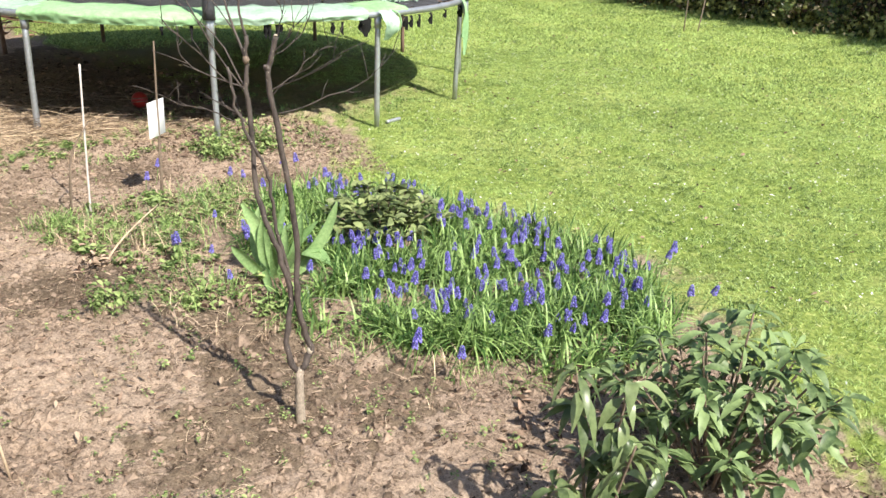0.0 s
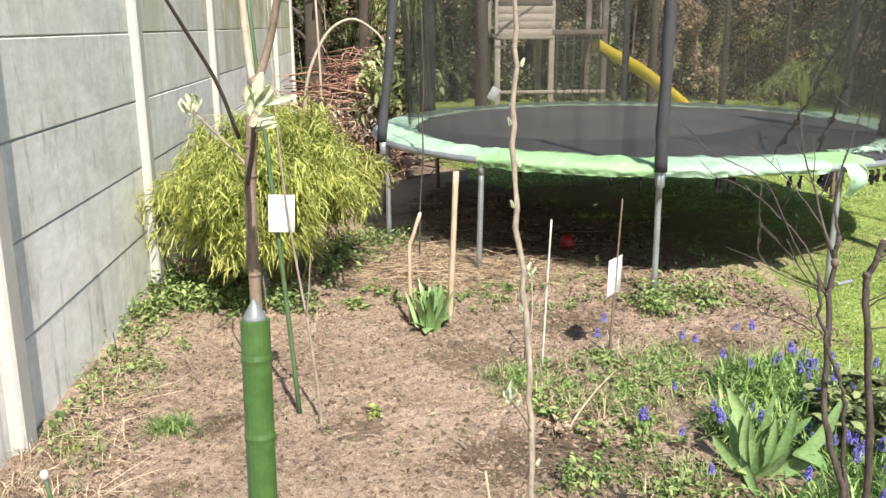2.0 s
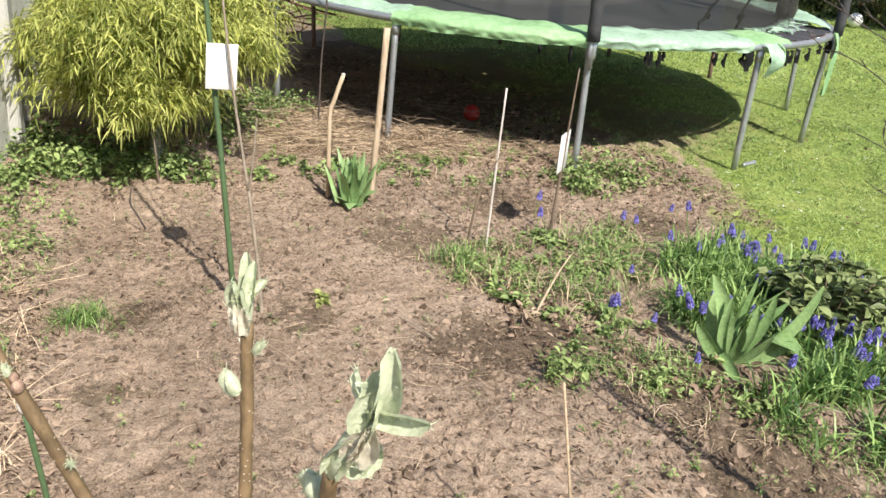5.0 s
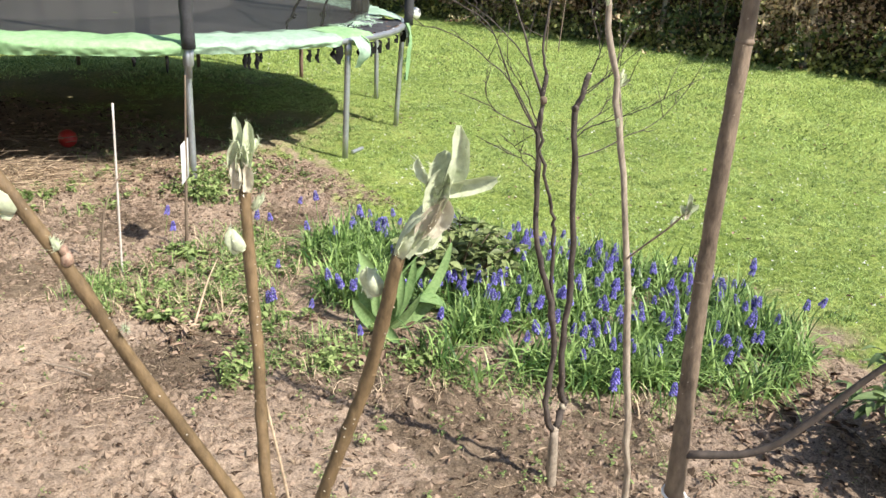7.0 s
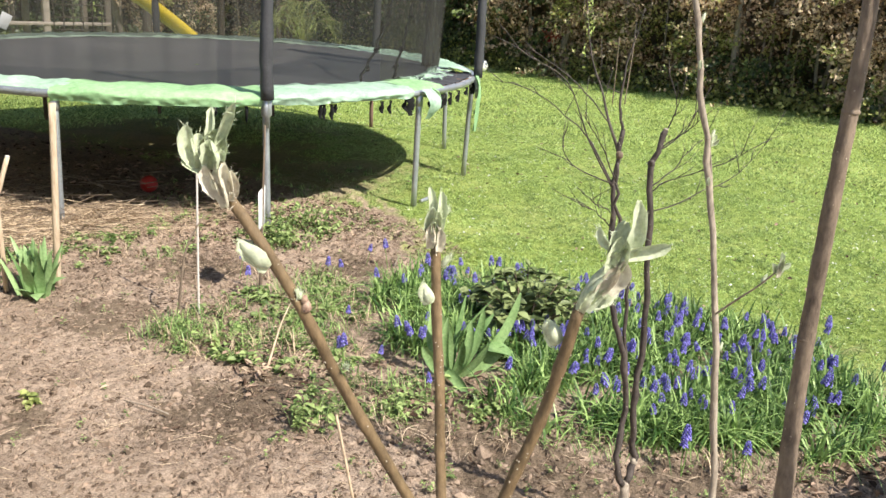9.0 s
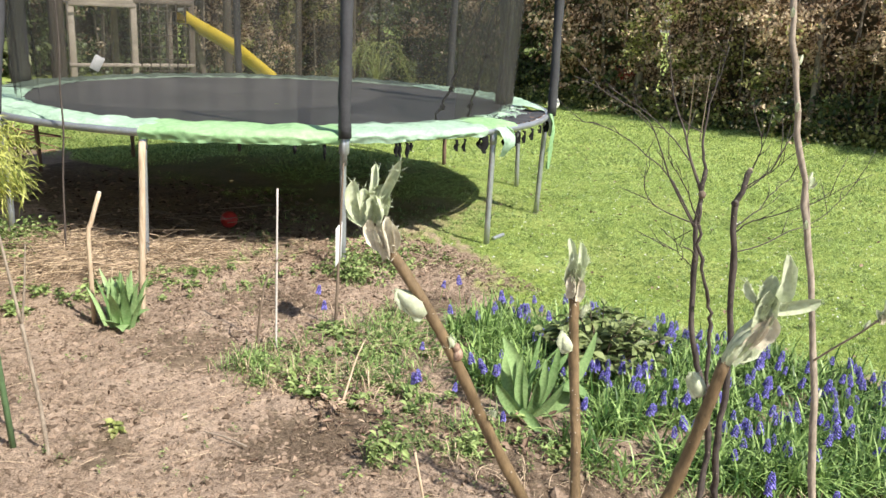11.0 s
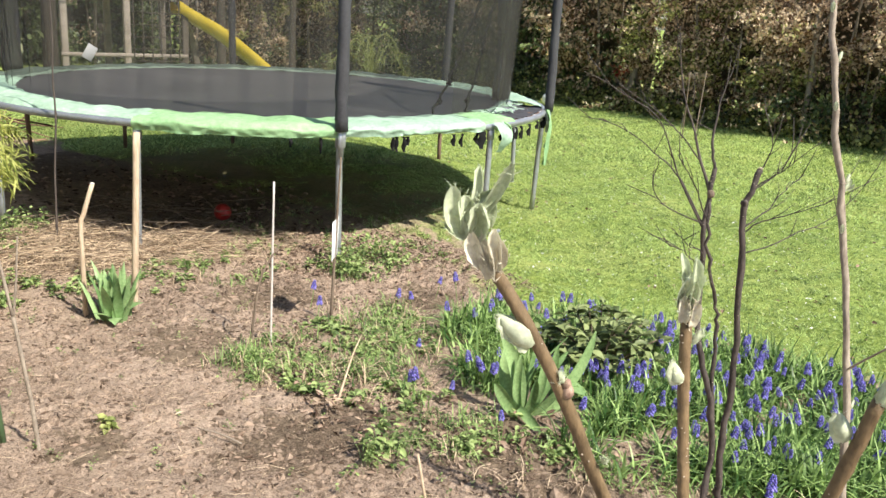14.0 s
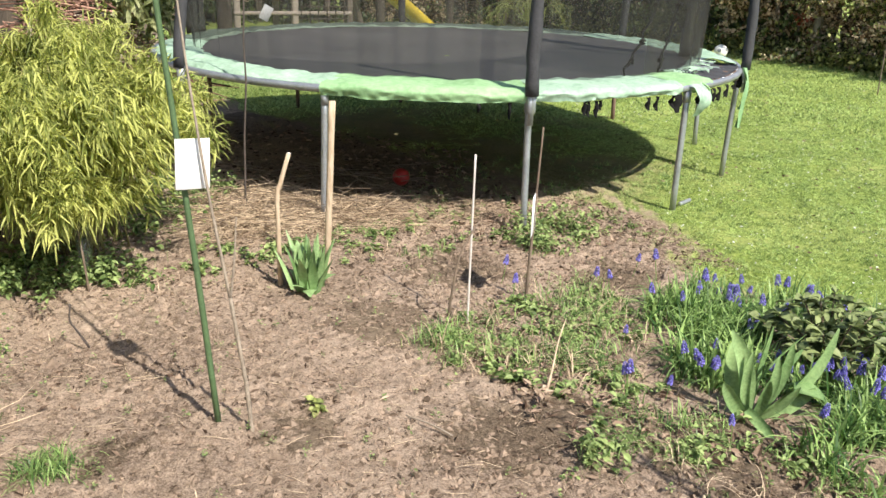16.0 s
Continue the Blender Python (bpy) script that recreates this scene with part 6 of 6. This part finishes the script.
for x, y in ((2.44, 3.3), (2.62, 3.45), (2.18, 3.38), (2.79, 2.95), (3.1, 2.63), (2.92, 2.74), (3.38, 2.2), (4.45, 2.3), (3.22, 2.34)):
    tuft(x, y, 45, 0.11, 0.05, "small grass tuft beside the flower bed")


# ---- soil crumbs, straw and litter ----
def rubble(q, size, mat, name, label):
    """Small uneven crumbs, each an uneven eight-sided lump."""
    n = len(q)
    octa = np.array([(1, 0, 0), (0, 1, 0), (-1, 0, 0), (0, -1, 0), (0, 0, 1), (0, 0, -1)], float)
    fi = np.array([(0, 1, 4), (1, 2, 4), (2, 3, 4), (3, 0, 4), (1, 0, 5), (2, 1, 5), (3, 2, 5), (0, 3, 5)])
    v = (octa[None] + rng.normal(0, 0.28, (n, 6, 3))) * (np.asarray(size)[:, None, None] * rng.uniform(0.7, 1.3, (n, 1, 3)) * (1, 1, 0.75))
    an = rng.uniform(0, 6.283, n)[:, None]
    v = np.stack([v[..., 0] * np.cos(an) - v[..., 1] * np.sin(an), v[..., 0] * np.sin(an) + v[..., 1] * np.cos(an), v[..., 2]], -1)
    v = v + on_ground(q)[:, None, :]
    return solo(name, (v.reshape(-1, 3), (fi[None] + 6 * np.arange(n)[:, None, None]).reshape(-1, 3)), mat, label, "soil", kind="stuff", smooth=False)


BED = [(0.05, 1.2), (4.0, 1.0), (4.2, 2.2), (3.2, 2.3), (2.9, 3.0), (2.6, 3.5), (2.3, 4.3), (2.75, 4.75), (3.5, 4.5), (3.95, 4.6), (4.05, 5.4), (3.7, 6.1), (2.6, 6.4), (1.6, 6.4), (1.0, 5.6), (0.1, 5.4)]
q = scatter(BED, 64000)
q = q[waves(q[:, 0], q[:, 1], 61, (0.9, 0.35), (1, 0.8)) + rng.normal(0, 0.7, len(q)) > -0.4]
lump = scatter(BED, 17000)
lump = lump[lumpy(lump[:, 0], lump[:, 1], 0.5, 12) + rng.normal(0, 0.4, len(lump)) > 0.0]
rubble(lump, rng.gamma(3.0, 0.0021, len(lump)) + 0.002, "clod", "soil_clods", "brown clods of dry garden soil lying on the bed")
rubble(q, np.clip(rng.gamma(1.1, 0.0036, len(q)), 0.0014, 0.019), "clod", "soil_crumbs", "dry crumbly brown soil crumbs on the bed")


def litter(name, poly, n, size, mat, label, narrow=0.6, lift=0.008):
    q = scatter(poly, n)
    base = on_ground(q, lift) + np.c_[np.zeros((n, 2)), rng.uniform(0, lift, n)]
    way = rng.normal(0, 1, (n, 3)) * (1, 1, 0.18)
    ln = rng.uniform(*size, n)
    return solo(name, leaves(base, way, ln, ln * narrow * rng.uniform(0.6, 1.2, n), rng.uniform(-0.1, 0.15), 0.3), mat, label, "litter", kind="stuff", smooth=False)


def stalks_on(name, poly, n, length, mat, label, high=0.02, r=0.0016):
    q = scatter(poly, n)
    an, ln = rng.uniform(0, 6.283, n), rng.uniform(*length, n)
    p0 = on_ground(q, 0.004) + np.c_[np.zeros((n, 2)), rng.uniform(0, high, n)]
    p1 = p0 + np.c_[np.cos(an) * ln, np.sin(an) * ln, rng.normal(0, 0.12, n) * ln]
    mid = (p0 + p1) / 2 + rng.normal(0, 0.07, (n, 3)) * ln[:, None] * (1, 1, 0.3)
    p1[:, 2] = np.maximum(p1[:, 2], height_at(p1[:, 0], p1[:, 1]) + 0.002)
    geos = [tube([a, b, c], [r, r * 0.9, r * 0.6], 4) for a, b, c in zip(p0, mid, p1)]
    return solo(name, join(*geos), mat, label, "litter", kind="stuff")


q = scatter(BED, 60000)
q = q[waves(q[:, 0], q[:, 1], 71, (0.7, 0.25), (1, 0.8)) + rng.normal(0, 0.7, len(q)) > -0.5]
ln = np.clip(rng.gamma(2.0, 0.006, len(q)), 0.005, 0.05)
solo("leaf_litter", flakes(on_ground(q, 0.003) + np.c_[np.zeros((len(q), 2)), rng.uniform(0, 0.006, len(q))], rng.normal(0, 1, (len(q), 3)) * (1, 1, 0.3), ln, ln * rng.uniform(0.08, 0.34, len(q))), "litter", "dry brown leaf and bark bits strewn over the soil", "litter", kind="stuff", smooth=False)
litter("leaf_litter", [(0.04, 2.6), (0.5, 2.8), (0.35, 4.0), (0.25, 4.8), (0.04, 5.0)], 150, (0.015, 0.05), "dry_leaf", "dry pale leaves gathered at the foot of the fence", 0.4)
litter("leaf_litter", [(0.04, 2.4), (0.6, 2.6), (0.4, 4.0), (0.25, 4.8), (0.04, 5.0)], 600, (0.01, 0.04), "litter", "brown leaf crumbs at the foot of the fence", 0.4)
litter("leaf_litter", [(1.3, 2.2), (2.6, 2.0), (3.2, 2.3), (2.7, 3.1), (2.2, 3.7), (1.9, 4.4), (2.6, 5.2), (1.7, 5.3), (1.4, 4.2)], 60, (0.015, 0.05), "dry_leaf", "curled brown leaf shards on the soil", 0.35, 0.012)
q = np.vstack([scatter([(1.6, 2.0), (3.2, 1.9), (3.1, 2.5), (2.7, 3.1), (2.3, 3.6), (1.9, 3.5)], 550), scatter([(2.6, 4.7), (3.9, 4.6), (4.0, 5.6), (2.7, 6.1)], 700), scatter([(0.05, 2.2), (1.3, 2.2), (1.5, 3.2), (0.05, 3.6)], 250)])
ln = rng.uniform(0.012, 0.042, len(q))
solo("leaf_litter", flakes(on_ground(q, 0.004) + np.c_[np.zeros((len(q), 2)), rng.uniform(0, 0.008, len(q))], rng.normal(0, 1, (len(q), 3)) * (1, 1, 0.35), ln, ln * rng.uniform(0.1, 0.32, len(q))), "litter", "curled brown shards of old leaves on the soil", "litter", kind="stuff", smooth=False)
stalks_on("fibres", BED, 3800, (0.015, 0.07), "fibre", "fine brown root and grass fibres on the soil", 0.008, 0.0007)
litter("leaf_litter", BED, 90, (0.012, 0.04), "dry_leaf", "pale dry leaf shards on the soil", 0.25, 0.01)
litter("leaf_litter", [(2.6, 5.2), (3.9, 5.2), (3.9, 6.0), (2.6, 6.3)], 500, (0.015, 0.05), "litter", "brown leaf shards between soil and lawn", 0.5, 0.012)
LAWN_NEAR = [(4.3, 2.2), (7.5, 1.6), (9.5, 9.5), (6.0, 8.6), (4.4, 6.0), (4.0, 5.0), (4.4, 3.5)]
wild_grass(LAWN_NEAR, 2600, (0.025, 0.055), "taller clumps in the lawn", "grass", (0.003, 0.006), 0.2)
wild_grass(LAWN_NEAR, 2600, (0.018, 0.042), "darker green grass clumps in the lawn", "leaf_musc", (0.003, 0.006), 0.15)
LAWN_WIDE = [(4.4, 2.0), (8.0, -0.5), (12.3, 4.0), (11.6, 14.0), (6.4, 10.0), (4.6, 6.0)]
wild_grass(LAWN_WIDE, 4200, (0.02, 0.05), "fresh green patches in the lawn", "leaf_musc", (0.004, 0.008), 0.55)
wild_grass(LAWN_WIDE, 3600, (0.02, 0.045), "pale yellow-green patches in the lawn", "lawn_pale", (0.004, 0.008), 0.3)
rosettes("clover", LAWN_NEAR, 2400, "small clover and plantain leaves in the lawn", (0.01, 0.022), 0.15)
litter("leaf_litter", [(4.3, 2.2), (8.5, 1.6), (9.5, 9.5), (5.9, 9.0), (4.4, 6.0)], 420, (0.015, 0.04), "litter", "few brown leaves lying on the lawn", 0.6, 0.012)
litter("leaf_litter", [(3.0, 1.8), (3.9, 1.6), (4.0, 2.2), (3.3, 2.2)], 220, (0.02, 0.06), "litter", "dry brown leaves beside the laurel shrub")
litter("leaf_litter", [(1.6, 6.6), (3.4, 6.2), (3.8, 7.4), (2.6, 9.3), (1.7, 8.8)], 900, (0.02, 0.06), "litter", "dead leaves on the ground under the trampoline")
stalks_on("straw", [(1.2, 6.0), (1.6, 5.75), (2.1, 5.7), (2.7, 5.8), (3.3, 5.85), (3.1, 6.2), (2.2, 6.45), (1.6, 6.95), (1.3, 6.7)], 1800, (0.04, 0.26), "straw", "dry straw and stalks heaped under the trampoline edge", 0.04, 0.0009)
stalks_on("straw", [(1.4, 6.1), (1.9, 5.9), (2.45, 5.98), (2.55, 6.3), (2.1, 6.5), (1.65, 6.85), (1.45, 6.7)], 2400, (0.06, 0.3), "straw", "dry straw heaped at a trampoline leg", 0.07, 0.0017)
stalks_on("twigs", [(1.35, 6.0), (2.4, 5.85), (2.6, 6.2), (1.7, 6.8), (1.4, 6.6)], 130, (0.08, 0.35), "bark", "thin brown twigs among the straw", 0.14, 0.0018)
wild_grass([(1.4, 6.0), (2.4, 5.85), (2.6, 6.2), (1.7, 6.8), (1.4, 6.6)], 170, (0.08, 0.22), "dead grass standing in the straw", "straw", (0.0012, 0.0025), -0.3)
stalks_on("straw", BED, 1500, (0.02, 0.13), "straw", "bits of dry straw on the soil", 0.006, 0.0009)
stalks_on("straw", [(2.0, 3.6), (2.7, 3.4), (3.0, 4.4), (2.2, 4.5)], 120, (0.06, 0.25), "straw", "dry grass stalks among the weeds", 0.03, 0.0009)
litter("leaf_litter", [(2.1, 3.68), (2.24, 3.68), (2.26, 3.82), (2.12, 3.84)], 34, (0.02, 0.06), "dry_leaf", "withered leaves at the foot of a dry stalk", 0.4, 0.02)
litter("leaf_litter", [(2.0, 3.6), (2.7, 3.0), (3.1, 2.5), (3.0, 3.1), (2.6, 3.8), (2.9, 4.5), (2.2, 4.5)], 500, (0.015, 0.05), "litter", "brown dead leaves among weeds", 0.5, 0.012)
stalks_on("straw", [(0.05, 2.8), (0.5, 3.0), (0.35, 4.6), (0.05, 4.9)], 220, (0.06, 0.25), "straw", "dry stalks lying along the fence", 0.03, 0.0015)
stalks_on("twigs", [(1.5, 6.5), (3.0, 6.4), (2.8, 7.2), (1.6, 7.2)], 70, (0.15, 0.5), "bark", "thin twigs lying under the trampoline", 0.12, 0.003)
qd = np.vstack([rng.uniform((3.8, 1.0), (12.0, 14.0), (2600, 2)), rng.uniform((4.0, 2.2), (7.5, 9.5), (1500, 2))])
qd = qd[lawn_at(qd[:, 0], qd[:, 1]) > 0.9]
rubble(qd, rng.uniform(0.0025, 0.0078, len(qd)), "paper", "daisies", "tiny white daisies scattered through the lawn")
for x, y in ((3.38, 4.6), (3.0, 3.0), (1.75, 3.66)):
    an = rng.uniform(0, 3.1)
    stake("fallen_stick", [(x, y, 0.012), (x + 0.09 * math.cos(an), y + 0.09 * math.sin(an), 0.02), (x + 0.2 * math.cos(an), y + 0.2 * math.sin(an), 0.014)], 0.0035, 0.002, "bark_grey", "short dry stick lying on the soil", "stick")

# ---- balls and bottle ----
solo("toy_ball", ball(0.06, 24), "red", "red plastic ball in the shade under the trampoline", "ball", loc=(2.833, 6.76, 0.05))
wb = thing("football", (10.87, 12.54, 0.11), "white football lying at the far edge of the lawn", "ball")
part("skin", ball(0.11, 24), "white_ball", wb)
for d in ((0.2, -0.9, 0.35), (-0.75, -0.5, 0.2), (0.1, -0.5, -0.85), (0.8, -0.4, 0.3)):
    d = unit(np.array(d))
    pt = part("panel", ball(0.032, 10, 0.18), "cap_grey", wb)
    pt.location, pt.rotation_mode, pt.rotation_quaternion = d * 0.107, "QUATERNION", Vector(d).to_track_quat("Z", "Y")
bt = thing("bottle", (0.74, 5.5, 0), "upturned clear plastic bottle on a thin stick", "bottle")
part("stick", stem([(0, 0, -0.05), (-0.01, 0, 0.15), (-0.02, 0.01, 0.3)], 0.006, 0.005, 6, 8), "bark", bt)
prof = [(0.012, 0.1), (0.013, 0.125), (0.03, 0.155), (0.034, 0.18), (0.034, 0.3), (0.03, 0.31)]
part("body", tube([(0, 0, z) for r, z in prof], [r for r, z in prof], 14), "bottle", bt, "clear greyish plastic")

# ---- brush pile and far things ----
B = (1.25, 10.6, 0)
bp_ = thing("brush_pile", B, "heap of cut brown branches with pale green laurel leaves", "brush pile")
geos = []
for k in range(760):
    c = np.array([rng.normal(-0.12, 0.36), rng.normal(0, 0.45), 0])
    top = 1.42 * math.exp(-((c[0] + 0.12) ** 2 + c[1] ** 2) / 0.75)
    c[2] = rng.uniform(0, top)
    d = unit(rng.normal(0, 1, 3) * (1, 1, 0.22)) * rng.uniform(0.15, 0.5)
    geos.append(tube([c - d, c + rng.normal(0, 0.05, 3), c + d], np.array([0.009, 0.008, 0.004]) * rng.uniform(0.5, 1.2), 5))
pile = join(*geos)
pile[0][:, 2] = np.maximum(pile[0][:, 2], 0.0)
tagged(part("brushwood", pile, "brush", bp_), kind="stuff")
arch = stem(rel([(0.58, 10.3, 0.2), (0.63, 10.3, 0.9), (0.73, 10.3, 1.27), (0.92, 10.33, 1.59), (1.17, 10.35, 1.71), (1.4, 10.4, 1.59), (1.52, 10.42, 1.44), (1.51, 10.43, 1.34)], B), 0.02, 0.012, 8, 30)
part("branch", arch, "pale_bark", bp_, "pale branch bent into an arch")
part("branch", stem(rel([(0.8, 10.3, 0.4), (0.8, 10.3, 1.2), (0.78, 10.3, 1.95)], B), 0.016, 0.012, 7, 10), "pale_bark", bp_)
sprays = rng.normal(0, 1, (46, 3)) * (0.2, 0.16, 0.17) + (0.32, -0.42, 1.05)
c = np.repeat(sprays, 15, 0) + rng.normal(0, 0.055, (690, 3))
w = np.repeat(unit(rng.normal(0, 0.7, (46, 3)) + (0.1, -0.9, 0.1)), 15, 0) + rng.normal(0, 0.55, (690, 3))
part("foliage", ovals(c, w, rng.uniform(0.09, 0.16, 690), rng.uniform(0.04, 0.06, 690), 0.35), "laurel_cut", bp_, "pale yellow-green cut laurel leaves", smooth=False)
n = 1300
c = rng.normal(0, 1, (n, 3)) * (0.32, 0.22, 0.17) + (-0.05, -0.55, 0.5)
part("foliage", leaves(c, rng.normal(0, 1, (n, 3)), rng.uniform(0.06, 0.1, n), rng.uniform(0.02, 0.04, n), 0.3), "withered", bp_, "withered grey-brown leaves", smooth=False)

TY = 14.0
tower = thing("play_tower", (4.1, TY, 0), "weathered wooden climbing tower with a yellow slide", "play tower")
for x in (3.28, 4.12, 4.95):
    for y in (0, 1.1):
        part("post", box((0.09, 0.09, 2.9), (x - 4.1, y, 1.4), 0.01), "old_wood", tower)
for k in range(9):
    part("plank", box((0.83, 0.022, 0.108), (3.7 - 4.1, -0.05 + 0.004 * (k % 2), 1.52 + 0.112 * k), 0.004), "old_wood", tower)
for x, z, w in ((4.53, 1.52, 0.84), (4.53, 2.3, 0.84), (4.1, 0.62, 1.75), (4.1, 0.4, 1.75), (3.7, 1.46, 0.9)):
    part("beam", box((w, 0.06, 0.085 if z > 1 else 0.05), (x - 4.1, -0.03, z), 0.008), "old_wood", tower)
part("platform", box((1.8, 1.15, 0.05), (0, 0.55, 1.47), 0.006), "old_wood", tower)
for k in range(6):
    part("rope", tube([(0.1 + 0.13 * k, -0.06, 0.1), (0.1 + 0.13 * k, -0.06, 0.8), (0.1 + 0.13 * k, -0.06, 1.5)], 0.009, 6), "trunk", tower)
for k in range(8):
    part("rope", tube([(0.06, -0.06, 0.2 + 0.17 * k), (0.8, -0.06, 0.2 + 0.17 * k)], 0.009, 6), "trunk", tower)
part("brace", box((0.08, 0.08, 2.6), (1.2, 0.3, 1.2), 0.01), "old_wood", tower).rotation_euler = (0, radians(-12), 0)
path = smooth_line([(4.86, 1.27), (5.06, 1.15), (5.51, 0.92), (5.87, 0.67), (6.22, 0.4), (6.5, 0.17), (6.85, 0.08)], 24)
rows = []
for off, up in ((-0.24, 0.14), (-0.22, 0.13), (-0.2, 0.0), (0.2, 0.0), (0.22, 0.13), (0.24, 0.14), (0.24, -0.02), (-0.24, -0.02), (-0.24, 0.14)):
    rows.append(np.c_[path[:, 0] - 4.1, np.full(24, 0.15 + off), path[:, 1] + up])
part("slide", sheet(np.array(rows)), "yellow", tower, "yellow plastic slide")


def big_tree(x, y, r, h, label, lean=0.0, bark="trunk"):
    t = thing("tree", (x, y, 0), label, "tree")
    part("trunk", stem([(0, 0, -0.1), (lean * 0.4, 0, h * 0.4), (lean, 0.1, h)], r, r * 0.6, 10, 12, 0.08), bark, t)
    for k in range(7):
        z = rng.uniform(1.2, h * 0.9)
        an = rng.uniform(0, 6.283)
        d = np.array([math.cos(an), math.sin(an) * 0.6, 0.7]) * rng.uniform(0.6, 1.4)
        p = np.array([lean * z / h, 0, z])
        part("branch", stem([p, p + d * 0.5 + (0, 0, 0.1), p + d], r * 0.25, 0.01, 6, 8), bark, t)
    return t


for x, y, r, h in ((0.28, 17.0, 0.2, 5), (1.27, 16.3, 0.18, 5), (2.93, 13.1, 0.11, 5), (2.45, 18.5, 0.1, 5), (7.2, 18.6, 0.1, 5), (8.6, 18.2, 0.08, 4.5), (9.8, 18.0, 0.06, 4)):
    big_tree(x, y, r, h, "dark bare tree trunk in front of the far hedge")
for x, y, r in ((12.05, 11.75, 0.075), (12.45, 8.6, 0.045), (11.9, 13.6, 0.05), (12.7, 6.4, 0.06), (11.5, 16.0, 0.06)):
    big_tree(x, y, r, 3.4, "grey-brown trunk standing in the beech hedge", rng.normal(0, 0.15), "bark_grey")
cf = big_tree(1.95, 15.6, 0.06, 4.0, "conifer with hanging light green sprays")
n = 4200
t = rng.uniform(0, 1, n)
an = rng.uniform(0, 6.283, n)
rad = rng.uniform(0.1, 0.5, n) * (1.2 - 0.4 * t)
c = np.c_[np.cos(an) * rad, np.sin(an) * rad, 1.95 + 2.2 * t - rad * 0.4 + 0.25 * np.sin(an * 5)]
part("crown", leaves(c, np.c_[np.cos(an) * 0.4, np.sin(an) * 0.4, np.full(n, -0.9)], rng.uniform(0.06, 0.14, n), 0.024, 0.2), "laurel_yellow", cf, smooth=False)
# arching bare shrub with yellow-green twigs behind the net
ws = thing("weeping_shrub", (9.3, 16.0, 0), "arching shrub of thin yellow-green twigs before the hedge", "shrub")
for k in range(18):
    an = rng.uniform(0, 6.283)
    d = np.array([math.cos(an) * rng.uniform(0.4, 1.15), math.sin(an) * 0.7, 0])
    h = rng.uniform(0.65, 1.08)
    line = smooth_line([(0, 0, 0), d * 0.2 + (0, 0, h * 0.7), d * 0.6 + (0, 0, h), d + (0, 0, h * 0.75), d * 1.15 + (0, 0, h * 0.3)] + rng.normal(0, 0.05, (5, 3)) * np.array([0, 1, 1, 1, 1])[:, None], 18)
    geo = [tube(line, np.linspace(0.011, 0.006, 18), 5)]
    for i in rng.integers(6, 17, 9):
        e = line[i] + rng.normal(0, 0.14, 3) + (0, 0, -0.14)
        geo.append(tube([line[i], (line[i] + e) / 2 + rng.normal(0, 0.03, 3), e], [0.006, 0.005, 0.004], 4))
    tg = part("twig", join(*geo), "laurel_yellow", ws)
    i = rng.integers(6, 17, 22)
    part("foliage", flakes(line[i] + rng.normal(0, 0.05, (22, 3)), rng.normal(0, 1, (22, 3)), 0.04, 0.02), "laurel_yellow", tg, smooth=False)
# ivy at the foot of the hedge
n = 9000
s = rng.uniform(3.0, 17.0, n)
bx = np.interp(s, [-1, 5, 9, 14, 19.5], [14.2, 13.3, 12.7, 12.0, 11.2]) - 0.15 - rng.gamma(1.6, 0.16, n)
hz = np.clip(rng.gamma(1.5, 0.1, n), 0, 0.6)
solo("ivy", flakes(np.c_[bx, s, hz], rng.normal(0, 1, (n, 3)) + (-0.3, 0, 0.2), rng.uniform(0.05, 0.1, n), rng.uniform(0.04, 0.07, n)), "hedge_green", "dark glossy ivy creeping along the hedge foot", "ivy", kind="stuff", smooth=False)
n = 60
c = np.array([11.95, 11.95, 0.68]) + rng.normal(0, 1, (n, 3)) * (0.08, 0.09, 0.09)
solo("russet_leaves", flakes(c, rng.normal(0, 1, (n, 3)) + (-0.5, 0, 0), rng.uniform(0.06, 0.09, n), 0.045), "russet", "few red leaves on a shoot at the hedge foot", "leaves", kind="stuff", smooth=False)
